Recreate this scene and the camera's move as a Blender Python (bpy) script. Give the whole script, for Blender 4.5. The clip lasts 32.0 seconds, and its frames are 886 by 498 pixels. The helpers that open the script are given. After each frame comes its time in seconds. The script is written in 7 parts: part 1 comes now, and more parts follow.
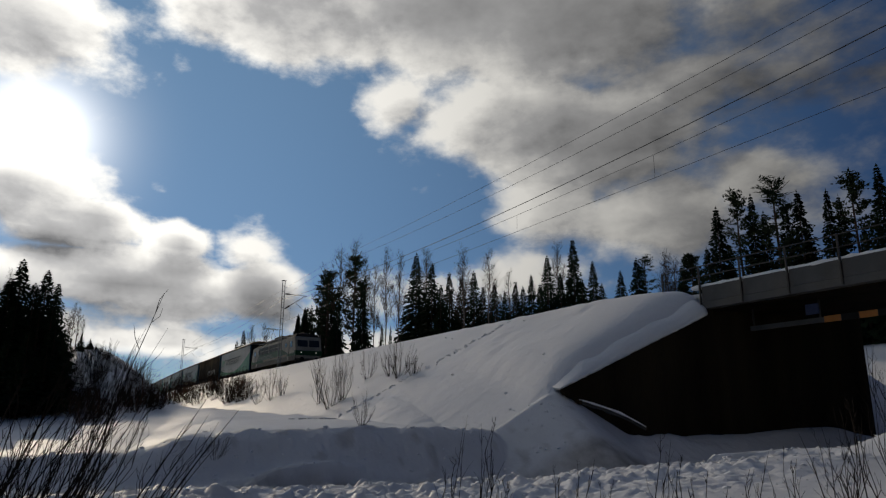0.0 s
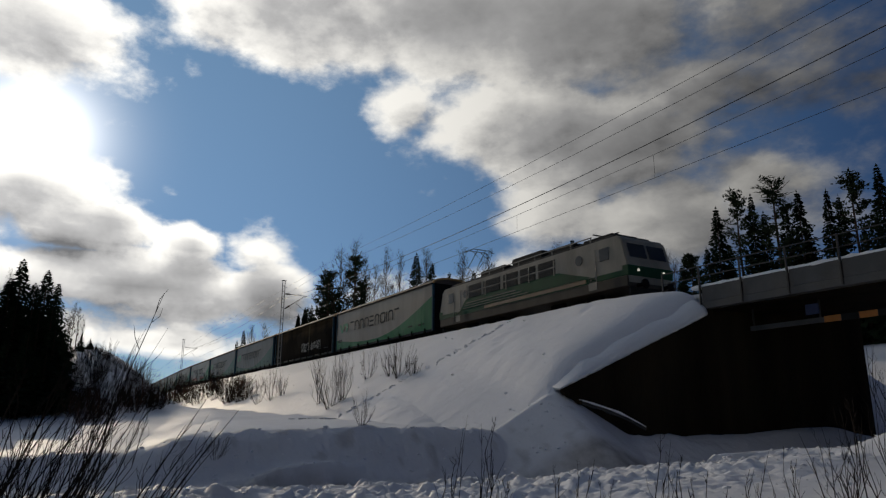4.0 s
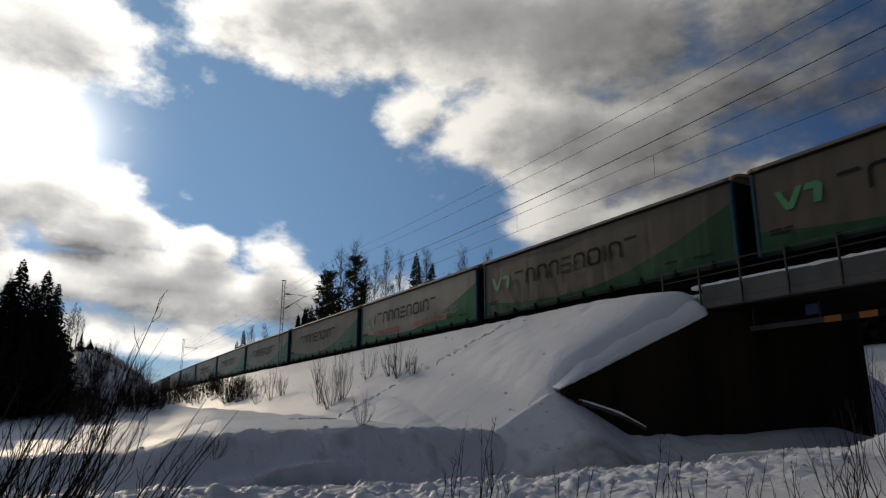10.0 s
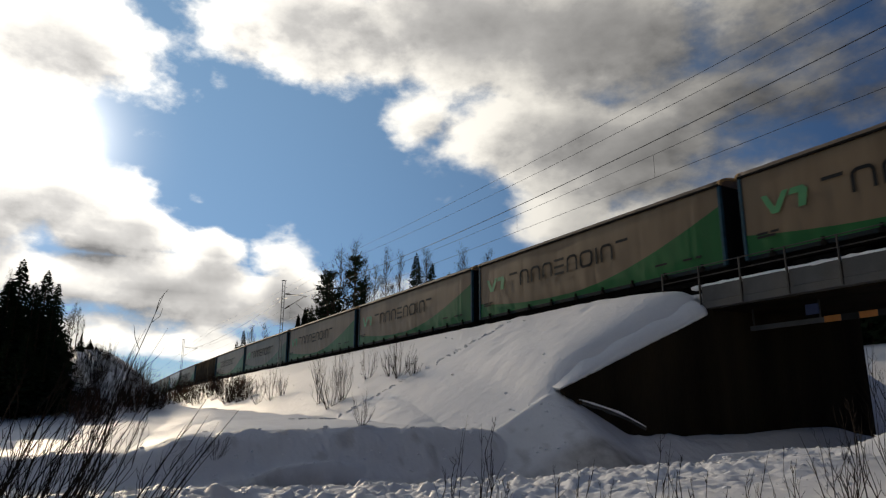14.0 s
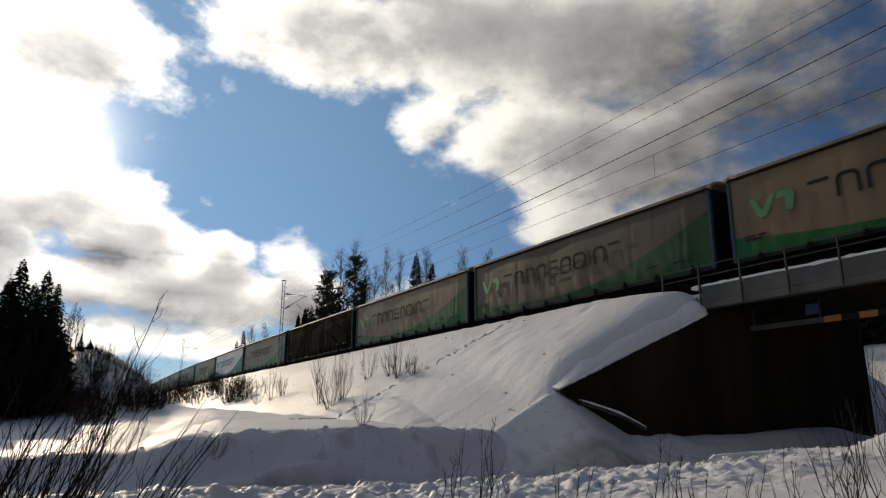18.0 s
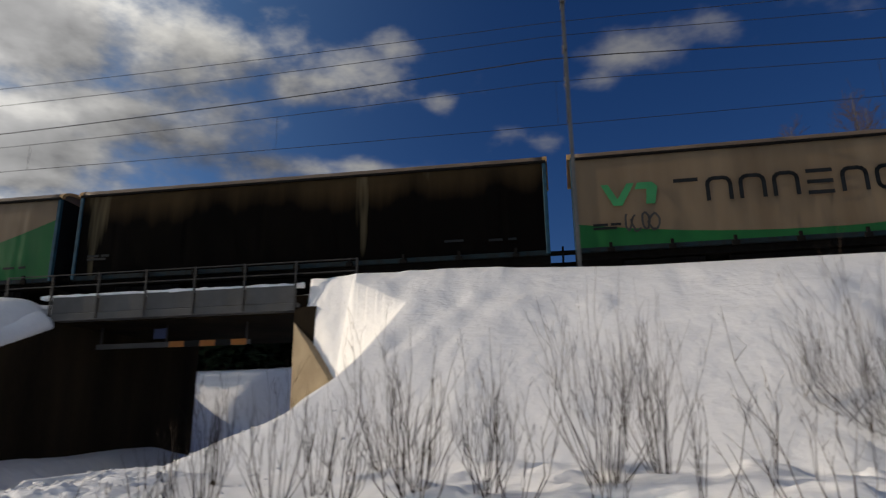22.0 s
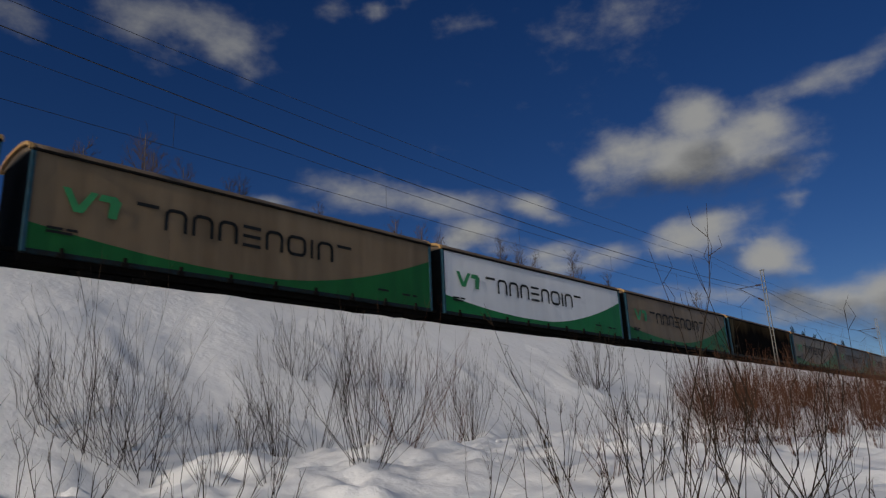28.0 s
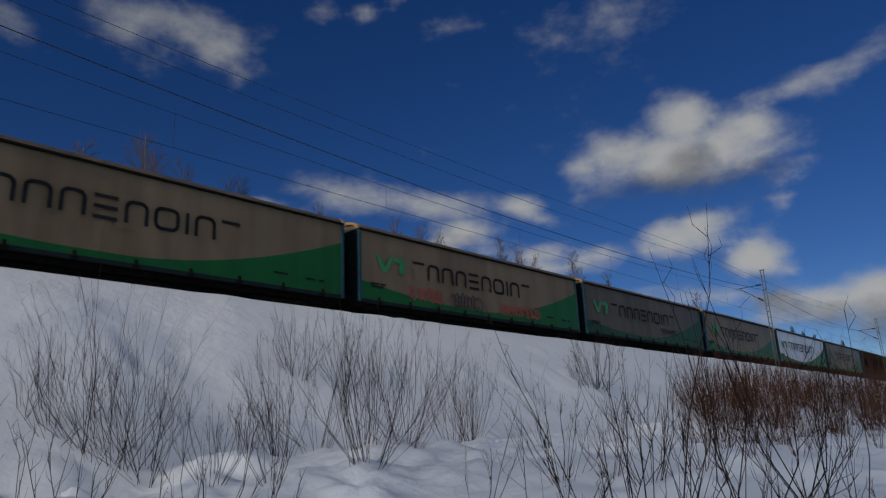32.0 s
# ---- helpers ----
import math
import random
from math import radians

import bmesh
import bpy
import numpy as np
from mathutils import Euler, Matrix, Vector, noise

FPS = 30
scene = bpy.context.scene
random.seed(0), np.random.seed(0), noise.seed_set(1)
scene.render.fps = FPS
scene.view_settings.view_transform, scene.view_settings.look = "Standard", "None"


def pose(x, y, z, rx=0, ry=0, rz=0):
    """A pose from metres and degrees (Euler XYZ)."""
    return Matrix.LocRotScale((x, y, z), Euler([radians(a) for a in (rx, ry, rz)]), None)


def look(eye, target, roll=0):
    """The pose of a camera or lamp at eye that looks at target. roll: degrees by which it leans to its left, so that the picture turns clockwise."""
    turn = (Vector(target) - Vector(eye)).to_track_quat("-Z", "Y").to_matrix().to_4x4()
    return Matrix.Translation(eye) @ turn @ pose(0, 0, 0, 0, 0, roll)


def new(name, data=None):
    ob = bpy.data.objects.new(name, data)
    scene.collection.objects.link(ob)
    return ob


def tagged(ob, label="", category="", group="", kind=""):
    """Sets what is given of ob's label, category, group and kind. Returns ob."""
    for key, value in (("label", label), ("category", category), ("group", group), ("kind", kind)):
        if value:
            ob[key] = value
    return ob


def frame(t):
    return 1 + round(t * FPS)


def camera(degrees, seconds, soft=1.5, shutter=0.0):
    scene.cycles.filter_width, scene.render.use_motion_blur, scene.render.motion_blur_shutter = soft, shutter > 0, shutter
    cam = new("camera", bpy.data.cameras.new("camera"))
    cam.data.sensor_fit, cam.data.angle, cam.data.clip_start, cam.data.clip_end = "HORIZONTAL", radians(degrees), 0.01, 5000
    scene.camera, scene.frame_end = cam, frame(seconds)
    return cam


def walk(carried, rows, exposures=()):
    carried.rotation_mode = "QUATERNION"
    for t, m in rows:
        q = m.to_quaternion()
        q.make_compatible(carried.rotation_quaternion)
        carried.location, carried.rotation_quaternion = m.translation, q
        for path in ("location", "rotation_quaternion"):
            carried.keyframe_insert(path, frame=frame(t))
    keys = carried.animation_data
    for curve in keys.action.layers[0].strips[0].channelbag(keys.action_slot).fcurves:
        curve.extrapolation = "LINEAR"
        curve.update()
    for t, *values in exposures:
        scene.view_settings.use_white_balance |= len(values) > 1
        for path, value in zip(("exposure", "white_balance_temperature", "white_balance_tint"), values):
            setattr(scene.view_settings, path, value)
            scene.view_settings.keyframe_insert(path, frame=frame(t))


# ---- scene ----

# ---------------------------------------------------------------- camera
cam = camera(65.9, 32.0, soft=1.25, shutter=0.2)
EYE = (0.0, 0.0, 1.75)
PAN = [(0.0, 103.962, -0.224, 60.854), (19.5, 103.962, -0.224, 60.854), (20.0, 104.068, -0.059, 59.434),
       (20.5, 104.262, 0.033, 52.336), (21.0, 104.598, 0.225, 41.239), (21.5, 105.012, 0.353, 25.423),
       (22.0, 105.376, 0.728, 9.858), (22.5, 105.483, 1.280, -3.807), (23.0, 105.577, 1.816, -18.248),
       (23.5, 105.572, 2.205, -29.071), (24.0, 105.509, 2.222, -37.511), (24.5, 105.444, 2.355, -42.408),
       (25.0, 105.409, 2.432, -46.447), (25.5, 105.371, 2.539, -48.299), (27.5, 105.309, 2.441, -48.176),
       (32.0, 105.309, 2.441, -48.176)]
walk(cam, [(t, pose(*EYE, rx, ry, rz)) for t, rx, ry, rz in PAN],
     exposures=[(0.0, -1.42, 7050, 9), (3.0, -1.28, 7050, 9), (6.0, -1.40, 7050, 9), (13.0, -0.98, 7350, 9), (19.5, -0.9, 7400, 9), (21.0, -0.88, 7250, 9),
                (22.0, -0.40, 7050, 9), (25.0, -0.62, 6800, 9), (28.0, -0.82, 6650, 9), (30.0, -0.54, 6500, 9), (32.0, -0.52, 6450, 9)])

# ---------------------------------------------------------------- light
SUN_AZ, SUN_EL = 93.6, 20.1          # degrees, azimuth counted from +y towards -x
sun_way = Vector((-math.sin(radians(SUN_AZ)) * math.cos(radians(SUN_EL)),
                  math.cos(radians(SUN_AZ)) * math.cos(radians(SUN_EL)), math.sin(radians(SUN_EL))))
world = bpy.data.worlds.new("sky")
world.use_nodes = True
scene.world = world
wn, wl = world.node_tree.nodes, world.node_tree.links
sky = wn.new("ShaderNodeTexSky")
sky.sky_type, sky.sun_disc = "NISHITA", False
sky.sun_elevation = radians(SUN_EL)
sky.sun_rotation = radians(-SUN_AZ)
sky.altitude, sky.air_density, sky.dust_density, sky.ozone_density = 2500, 1.0, 0.25, 3.0
wn["Background"].inputs["Strength"].default_value = 1.0
deep = wn.new("ShaderNodeHueSaturation")
deep.inputs["Hue"].default_value, deep.inputs["Saturation"].default_value = 0.516, 1.26
wl.new(sky.outputs[0], deep.inputs["Color"])
scaled = wn.new("ShaderNodeVectorMath")
scaled.operation = "SCALE"
scaled.inputs["Scale"].default_value = 0.074
wl.new(deep.outputs[0], scaled.inputs[0])
# hazy air scatters more light round the sun
sky_way, to_sun, up, fade, haze, both = (wn.new("ShaderNode" + k) for k in ("TexCoord", "VectorMath", "Math", "Math", "VectorMath", "VectorMath"))
to_sun.operation, up.operation, fade.operation, haze.operation, both.operation = "DOT_PRODUCT", "MAXIMUM", "POWER", "SCALE", "ADD"
to_sun.inputs[1].default_value = sun_way
up.inputs[1].default_value, fade.inputs[1].default_value = 0.0, 3.0
haze.inputs[0].default_value = (0.33, 0.60, 0.90)
wl.new(sky_way.outputs["Generated"], to_sun.inputs[0])
wl.new(to_sun.outputs["Value"], up.inputs[0])
wl.new(up.outputs[0], fade.inputs[0])
wl.new(fade.outputs[0], haze.inputs["Scale"])
wl.new(scaled.outputs[0], both.inputs[0])
wl.new(haze.outputs[0], both.inputs[1])
wl.new(both.outputs[0], wn["Background"].inputs["Color"])
sun = new("sun", bpy.data.lights.new("sun", "SUN"))
sun.data.energy, sun.data.angle, sun.data.color = 3.9, radians(0.6), (1.0, 0.86, 0.69)
sun.matrix_world = look(sun_way * 100, (0, 0, 0))

# ---------------------------------------------------------------- clouds
DOME_R = 2200.0
CLOUD_BASE, CLOUD_SUN = 0.36, 2.8


def way_of(az, el):
    a, e = np.radians(az), np.radians(el)
    return np.stack([-np.sin(a) * np.cos(e), np.cos(a) * np.cos(e), np.sin(e)], -1)


CLOUDS, BELLIES = [], []


def cloud(az, el, half_wide, half_high, amount=1.0, lean=0.0):
    """A soft cloud mass round a direction; sizes in degrees. A negative amount clears a gap."""
    CLOUDS.append((az, el, half_wide, half_high, amount, lean))


def belly(az, el, half_wide, half_high, amount=1.0, lean=0.0):
    """The thick grey underside of a cloud."""
    BELLIES.append((az, el, half_wide, half_high, amount, lean))


cloud(71.9, 31.4, 10.2, 4.9, 1.0, 0)
cloud(59.5, 31.9, 11.7, 5.8, 1.1, 0)
cloud(48.3, 30.5, 10.2, 5.8, 1.2, 0)
cloud(64.9, 36.7, 17.4, 3.9, 1.1, 0)
cloud(52.1, 23.3, 8.8, 4.6, 1.0, 0)
cloud(45.9, 21.5, 10.0, 5.0, 1.0, 0)
cloud(50.0, 16.4, 5.6, 3.3, 0.85, 0)
cloud(41.8, 14.9, 7.6, 3.6, 0.9, 0)
cloud(34.5, 17.2, 7.3, 3.8, 0.66, 0)
cloud(31.0, 13.5, 6.0, 3.0, 0.60, 0)
belly(36.0, 19.5, 8.0, 5.0, 0.50, 0)
cloud(34.5, 24.7, 6.3, 4.2, 0.50, 0)
cloud(28.5, 24.7, 6.4, 4.8, 0.44, 0)
cloud(63.1, 24.9, 3.2, 2.8, 0.8, 0)
cloud(78.8, 30.6, 3.9, 3.5, 0.85, 0)
cloud(27.8, 21.3, 2.2, 1.6, 0.5, 0)
cloud(93.0, 26.9, 7.5, 4.3, 1.0, 0)
cloud(100.6, 23.9, 7.3, 5.1, 1.0, 0)
cloud(92.3, 16.2, 7.7, 2.4, 1.0, 0)
cloud(87.1, 13.8, 4.7, 1.9, 1.35, 0)
cloud(98.1, 14.4, 7.6, 6.1, 1.0, 0)
cloud(82.3, 10.2, 8.3, 2.2, 1.4, 0)
cloud(74.6, 12.5, 3.2, 2.3, 0.8, 0)
cloud(89.3, 10.0, 8.3, 2.1, 1.0, 0)
cloud(73.6, 9.8, 4.1, 2.3, 1.2, 0)
cloud(79.6, 13.0, 2.7, 1.6, 1.2, 0)
cloud(79.6, 8.6, 8.9, 2.0, 0.75, 0)
cloud(90.2, 5.9, 7.3, 2.4, 0.8, 0)
cloud(80.6, 5.5, 6.6, 1.5, 0.75, 0)
cloud(70.8, 8.1, 5.6, 2.8, 0.5, 0)
cloud(64.3, 9.1, 6.1, 1.9, 0.5, 0)
cloud(60.5, 10.1, 6.6, 2.4, 0.6, 0)
cloud(68.8, 4.5, 13.9, 2.3, 0.7, 0)
cloud(52.5, 10.9, 7.0, 2.8, 0.7, 0)
cloud(19.0, 30.3, 6.4, 2.7, 0.6, 0)
cloud(-72.8, 20.8, 7.1, 2.8, 1.00, 0)
cloud(-73.9, 23.3, 2.8, 2.3, 1.00, 0)
cloud(-69.2, 21.7, 4.2, 2.1, 0.95, 0)
cloud(-76.8, 20.9, 4.2, 2.4, 0.95, 0)
cloud(-79.0, 21.5, 2.6, 1.7, 0.85, 0)
cloud(-65.8, 21.3, 2.6, 1.5, 0.70, 0)
cloud(-71.6, 18.8, 7.1, 1.0, 0.55, 0)
belly(-71.9, 18.3, 9.0, 1.8, 0.42, 0)
cloud(-72.4, 14.4, 3.6, 1.8, 0.95, 0)
cloud(-73.9, 15.3, 2.1, 1.2, 0.90, 0)
cloud(-70.2, 14.0, 2.4, 1.2, 0.70, 0)
cloud(-78.0, 11.9, 2.3, 1.6, 0.90, 0)
cloud(-77.6, 12.7, 1.4, 0.9, 0.80, 0)
cloud(-79.5, 11.1, 1.2, 0.8, 0.60, 0)
belly(-72.2, 12.5, 4.3, 0.9, 0.35, 0)
belly(-77.8, 10.6, 2.6, 0.8, 0.30, 0)
cloud(-83.2, 23.9, 7.0, 1.1, 0.50, 6)
cloud(-87.0, 24.1, 4.2, 1.2, 0.52, 14)
cloud(-81.1, 23.7, 3.8, 0.8, 0.45, 0)
cloud(-81.1, 18.0, 2.8, 1.2, 0.42, 20)
cloud(-80.2, 16.1, 1.1, 0.8, 0.50, 0)
cloud(-82.4, 18.5, 1.9, 0.7, 0.40, 20)
cloud(-28.0, 33.7, 6.8, 1.8, 0.56, 0)
cloud(-31.0, 32.4, 5.5, 2.1, 0.56, -20)
cloud(-25.8, 32.1, 5.0, 2.7, 0.45, -20)
cloud(-34.5, 30.5, 1.8, 1.7, 0.45, 0)
cloud(-46.8, 35.0, 2.0, 1.1, 0.52, 30)
cloud(-49.1, 35.8, 1.8, 0.8, 0.50, 20)
cloud(-15.9, 31.2, 2.7, 1.4, 0.40, 0)
cloud(-55.0, 33.7, 2.7, 0.9, 0.36, 0)
cloud(-69.6, 32.4, 5.0, 1.4, 0.34, 0)
cloud(-42.5, 35.2, 1.8, 1.1, 0.30, 0)
cloud(-45.6, 20.4, 8.0, 1.6, 0.60, -8)
cloud(-41.1, 21.1, 4.2, 1.1, 0.50, 0)
cloud(-51.1, 19.5, 5.2, 1.4, 0.58, -8)
cloud(-54.5, 16.6, 3.3, 1.4, 0.82, 0)
cloud(-52.9, 16.0, 2.4, 1.2, 0.80, 0)
cloud(-37.1, 19.6, 3.8, 0.8, 0.60, -6)
cloud(-59.6, 18.6, 2.4, 1.0, 0.62, -15)
cloud(-61.5, 17.4, 1.9, 0.7, 0.50, -15)
cloud(-60.7, 14.4, 3.8, 1.1, 0.66, 0)
cloud(-65.4, 13.9, 4.3, 1.1, 0.62, 0)
cloud(-62.4, 13.1, 5.7, 0.9, 0.60, 0)
cloud(-56.8, 15.2, 2.8, 1.0, 0.60, 0)
belly(-52.9, 15.3, 4.3, 0.7, 0.30, 0)
cloud(-81.9, 7.9, 5.6, 1.7, 0.88, 0)
cloud(-84.7, 8.0, 3.3, 1.9, 0.90, 0)
cloud(-79.0, 8.7, 3.3, 1.1, 0.72, 0)
cloud(-73.2, 9.6, 5.6, 1.0, 0.66, 0)
cloud(-69.0, 10.5, 3.8, 0.8, 0.55, 0)
cloud(-87.1, 7.1, 5.6, 2.3, 0.90, 0)
cloud(-89.4, 9.0, 3.3, 1.9, 0.70, 0)
belly(-81.7, 7.1, 8.0, 1.6, 0.60, 0)
belly(-74.3, 8.6, 7.0, 0.9, 0.40, 0)
belly(-86.3, 6.4, 5.6, 1.9, 0.60, 0)
cloud(32.6, 30.5, 11.9, 4.1, 0.75, 0)
cloud(21.0, 29.2, 6.5, 2.3, 0.72, 0)
cloud(38.6, 24.2, 9.4, 3.3, 0.80, 0)
cloud(42.7, 29.6, 6.9, 3.7, 0.80, 0)
cloud(13.6, 32.7, 2.7, 1.8, 0.50, 0)
cloud(-8.3, 30.8, 4.1, 2.1, 0.62, 0)
cloud(-5.1, 29.0, 3.2, 1.1, 0.50, 0)
cloud(3.5, 25.2, 2.3, 1.2, 0.50, 0)
cloud(-0.1, 24.5, 1.9, 0.9, 0.45, 0)
cloud(9.3, 28.2, 1.4, 1.1, 0.45, 0)
cloud(16.6, 22.5, 6.6, 1.2, 0.60, 0)
cloud(24.7, 22.5, 5.6, 1.4, 0.62, 0)
belly(59.7, 32.4, 11.8, 2.3, 0.16, 0)
belly(48.8, 31.5, 9.1, 2.7, 0.16, 0)
belly(40.4, 22.3, 10.4, 5.2, 0.42, 0)
belly(35.3, 17.4, 9.5, 3.3, 0.35, 0)
belly(47.3, 23.5, 6.1, 3.3, 0.22, 0)
cloud(21.5, 22.3, 4.3, 1.1, 0.6, 0)
belly(29.2, 24.5, 11.3, 6.0, 0.95, 0)
belly(90.4, 16.2, 2.4, 1.1, 0.41, 0)
belly(89.2, 12.2, 2.8, 1.3, 0.46, 0)
belly(84.4, 14.1, 2.1, 1.1, 0.46, 0)
belly(78.1, 13.0, 2.7, 1.0, 0.41, 0)
belly(82.4, 9.8, 4.5, 1.1, 0.43, 0)
belly(72.7, 9.2, 3.4, 1.5, 0.64, 0)
belly(86.2, 5.4, 4.1, 0.9, 0.31, 0)
belly(79.5, 5.3, 3.1, 0.9, 0.26, 0)
belly(52.7, 31.3, 11.6, 2.2, 0.08, 0)
belly(41.1, 28.4, 8.7, 3.0, 0.14, 0)
belly(95.6, 11.1, 5.6, 3.8, 0.36, 0)
# clouds out of view, behind and overhead, added as white fill light
cloud(112, 30, 9, 6, 0.7, 0)
cloud(128, 22, 14, 7, 0.95, 0)
cloud(150, 35, 16, 9, 0.9, 0)
cloud(165, 18, 14, 6, 0.9, 0)
cloud(185, 30, 14, 8, 0.8, 0)
cloud(205, 20, 16, 7, 0.8, 0)
cloud(228, 34, 14, 8, 0.7, 0)
cloud(120, 12, 16, 4, 0.9, 0)
cloud(150, 8, 20, 3, 0.9, 0)
cloud(240, 14, 14, 4, 0.6, 0)
cloud(140, 55, 16, 9, 0.8, 0)
cloud(60, 52, 14, 6, 0.6, 0)
cloud(190, 55, 14, 8, 0.6, 0)
cloud(110, 45, 12, 6, 0.8, 0)
cloud(200, 40, 26, 11, 1.0, 0)
cloud(238, 48, 22, 11, 1.0, 0)
cloud(165, 50, 18, 10, 0.9, 0)


def cloud_field(v):
    """How much cloud there is in each of the directions v."""
    az = np.degrees(np.arctan2(-v[:, 0], v[:, 1]))
    el = np.degrees(np.arcsin(np.clip(v[:, 2], -1, 1)))
    out = np.full(len(v), -0.55)
    for a, e, w, h, amount, lean in CLOUDS:
        da = ((az - a + 180) % 360 - 180) * np.cos(np.radians(el))
        de = el - e
        c, s = math.cos(radians(lean)), math.sin(radians(lean))
        p, q = (-da * c + de * s) / w, (da * s + de * c) / h
        out = np.maximum(out, -0.55 + 1.5 * amount * np.exp(-(p * p + q * q))) if amount > 0 else out + amount * np.exp(-(p * p + q * q))
    return np.clip(out, -1, 1.2)


def belly_field(v):
    az = np.degrees(np.arctan2(-v[:, 0], v[:, 1]))
    el = np.degrees(np.arcsin(np.clip(v[:, 2], -1, 1)))
    out = np.zeros(len(v))
    for a, e, w, h, amount, lean in BELLIES:
        da = ((az - a + 180) % 360 - 180) * np.cos(np.radians(el))
        out = np.maximum(out, amount * np.exp(-((da / w) ** 2 + ((el - e) / h) ** 2)))
    return out


def cloud_dome():
    az = np.arange(0, 360, 0.6)
    el = np.concatenate([np.arange(-3, 50, 0.6), np.arange(50, 88, 2.0)])
    ga, ge = np.meshgrid(az, el)
    v = way_of(ga.ravel(), ge.ravel())
    w, h = len(az), len(el)
    i, j = np.meshgrid(np.arange(h - 1), np.arange(w), indexing="ij")
    i, j = i.ravel(), j.ravel()
    k = (j + 1) % w
    faces = np.stack([i * w + j, i * w + k, (i + 1) * w + k, (i + 1) * w + j], -1)
    me = bpy.data.meshes.new("cloud_layer")
    me.from_pydata((v * DOME_R).tolist(), [], faces.tolist())
    # thickness of the cloud, and the thickness a little way towards the light
    light = np.array(sun_way) + np.array((0, 0, 0.55))
    toward = v + 0.045 * (light - (v @ light)[:, None] * v)
    toward /= np.linalg.norm(toward, axis=1)[:, None]
    # a rift in the clouds drifts past the sun: thin haze first, then clear, then cloud again
    drift = np.array((-0.4226, 0.9063, 0.0))
    off = (v - np.array(sun_way)) * DOME_R / 8.8
    lag = 16 - off @ drift / (1 - (np.array(sun_way) @ drift) ** 2)
    side = np.linalg.norm(off + np.outer(lag - 16, drift - (drift @ np.array(sun_way)) * np.array(sun_way)), axis=1) * 8.8 / DOME_R
    calm = np.exp(-(np.degrees(side) / 2.4) ** 2) * np.interp(lag, [-16, -4, 36, 50], [0, 1, 1, 0])
    veil = np.interp(lag, [-4, 0, 6, 10, 14, 17, 27.5, 29, 30.5, 32, 36], [0.04, 0.04, 0.07, 0.02, -0.08, -0.3, -0.3, -0.05, 0.10, 0.21, 0.24])
    fields = [("cover", cloud_field(v) * (1 - calm) + veil * calm), ("cover_lit", cloud_field(toward) * (1 - calm) + veil * calm),
              ("belly", belly_field(v)), ("ragged", 1 - calm)]
    for name, val in fields:
        att = me.attributes.new(name, "FLOAT", "POINT")
        att.data.foreach_set("value", val.astype(np.float32))
    me.polygons.foreach_set("use_smooth", [True] * len(me.polygons))
    m = bpy.data.materials.new("cloud")
    m.use_nodes = True
    n, l = m.node_tree.nodes, m.node_tree.links
    n.remove(n["Principled BSDF"])
    tc = n.new("ShaderNodeTexCoord")

    def math_node(op, a, b=None, c=None, clamp=False):
        q = n.new("ShaderNodeMath")
        q.operation, q.use_clamp = op, clamp
        for s, val in zip(q.inputs, (a, b, c)):
            if val is None:
                continue
            if isinstance(val, (int, float)):
                s.default_value = val
            else:
                l.new(val, s)
        return q.outputs[0]

    def noise_node(scale, detail, rough, shift=(0, 0, 0)):
        mp = n.new("ShaderNodeMapping")
        mp.inputs["Scale"].default_value = (1 / DOME_R, 1 / DOME_R, 1.7 / DOME_R)
        mp.inputs["Location"].default_value = shift
        l.new(tc.outputs["Object"], mp.inputs["Vector"])
        q = n.new("ShaderNodeTexNoise")
        q.inputs["Scale"].default_value, q.inputs["Detail"].default_value = scale, detail
        q.inputs["Roughness"].default_value = rough
        l.new(mp.outputs[0], q.inputs["Vector"])
        return q.outputs["Fac"]

    def density(attribute, shift, much=1.0):
        cov = n.new("ShaderNodeAttribute")
        cov.attribute_name = attribute
        broad, puff, wisps = noise_node(4.5, 3, 0.5, shift), noise_node(12.0, 8, 0.55, shift), noise_node(38.0, 5, 0.6, shift)
        rag = math_node("MULTIPLY_ADD", math_node("SUBTRACT", broad, 0.5), 0.9, math_node("MULTIPLY", math_node("SUBTRACT", puff, 0.5), 1.35))
        rag = math_node("MULTIPLY_ADD", math_node("SUBTRACT", wisps, 0.5), 0.35, rag)
        rough_edge = n.new("ShaderNodeAttribute")
        rough_edge.attribute_name = "ragged"
        return math_node("MULTIPLY_ADD", math_node("MULTIPLY", rag, much), rough_edge.outputs["Fac"], cov.outputs["Fac"])

    d0 = density("cover", (0, 0, 0))
    body = density("cover", (0, 0, 0), 0.4)
    d1 = density("cover_lit", tuple(0.03 * c for c in light))
    alpha = n.new("ShaderNodeMapRange")
    alpha.interpolation_type = "SMOOTHSTEP"
    l.new(d0, alpha.inputs["Value"])
    dot = n.new("ShaderNodeVectorMath")
    dot.operation = "DOT_PRODUCT"
    l.new(tc.outputs["Object"], dot.inputs[0])
    dot.inputs[1].default_value = sun_way / DOME_R
    ahead = math_node("MAXIMUM", dot.outputs["Value"], 0.0)
    soft = math_node("SUBTRACT", 1.0, ahead, clamp=True)
    l.new(math_node("MULTIPLY_ADD", soft, -0.12, -0.20), alpha.inputs["From Min"])
    l.new(math_node("MULTIPLY_ADD", soft, 0.50, 0.30), alpha.inputs["From Max"])
    # lit where the cloud thins out towards the light, grey where it is thick
    heart = math_node("MULTIPLY_ADD", math_node("MINIMUM", math_node("MAXIMUM", d0, 0.0), 1.0), -0.6, 1.0)
    lit = math_node("MULTIPLY", math_node("MULTIPLY", math_node("SUBTRACT", d0, d1), 0.85), heart)
    deep = n.new("ShaderNodeAttribute")
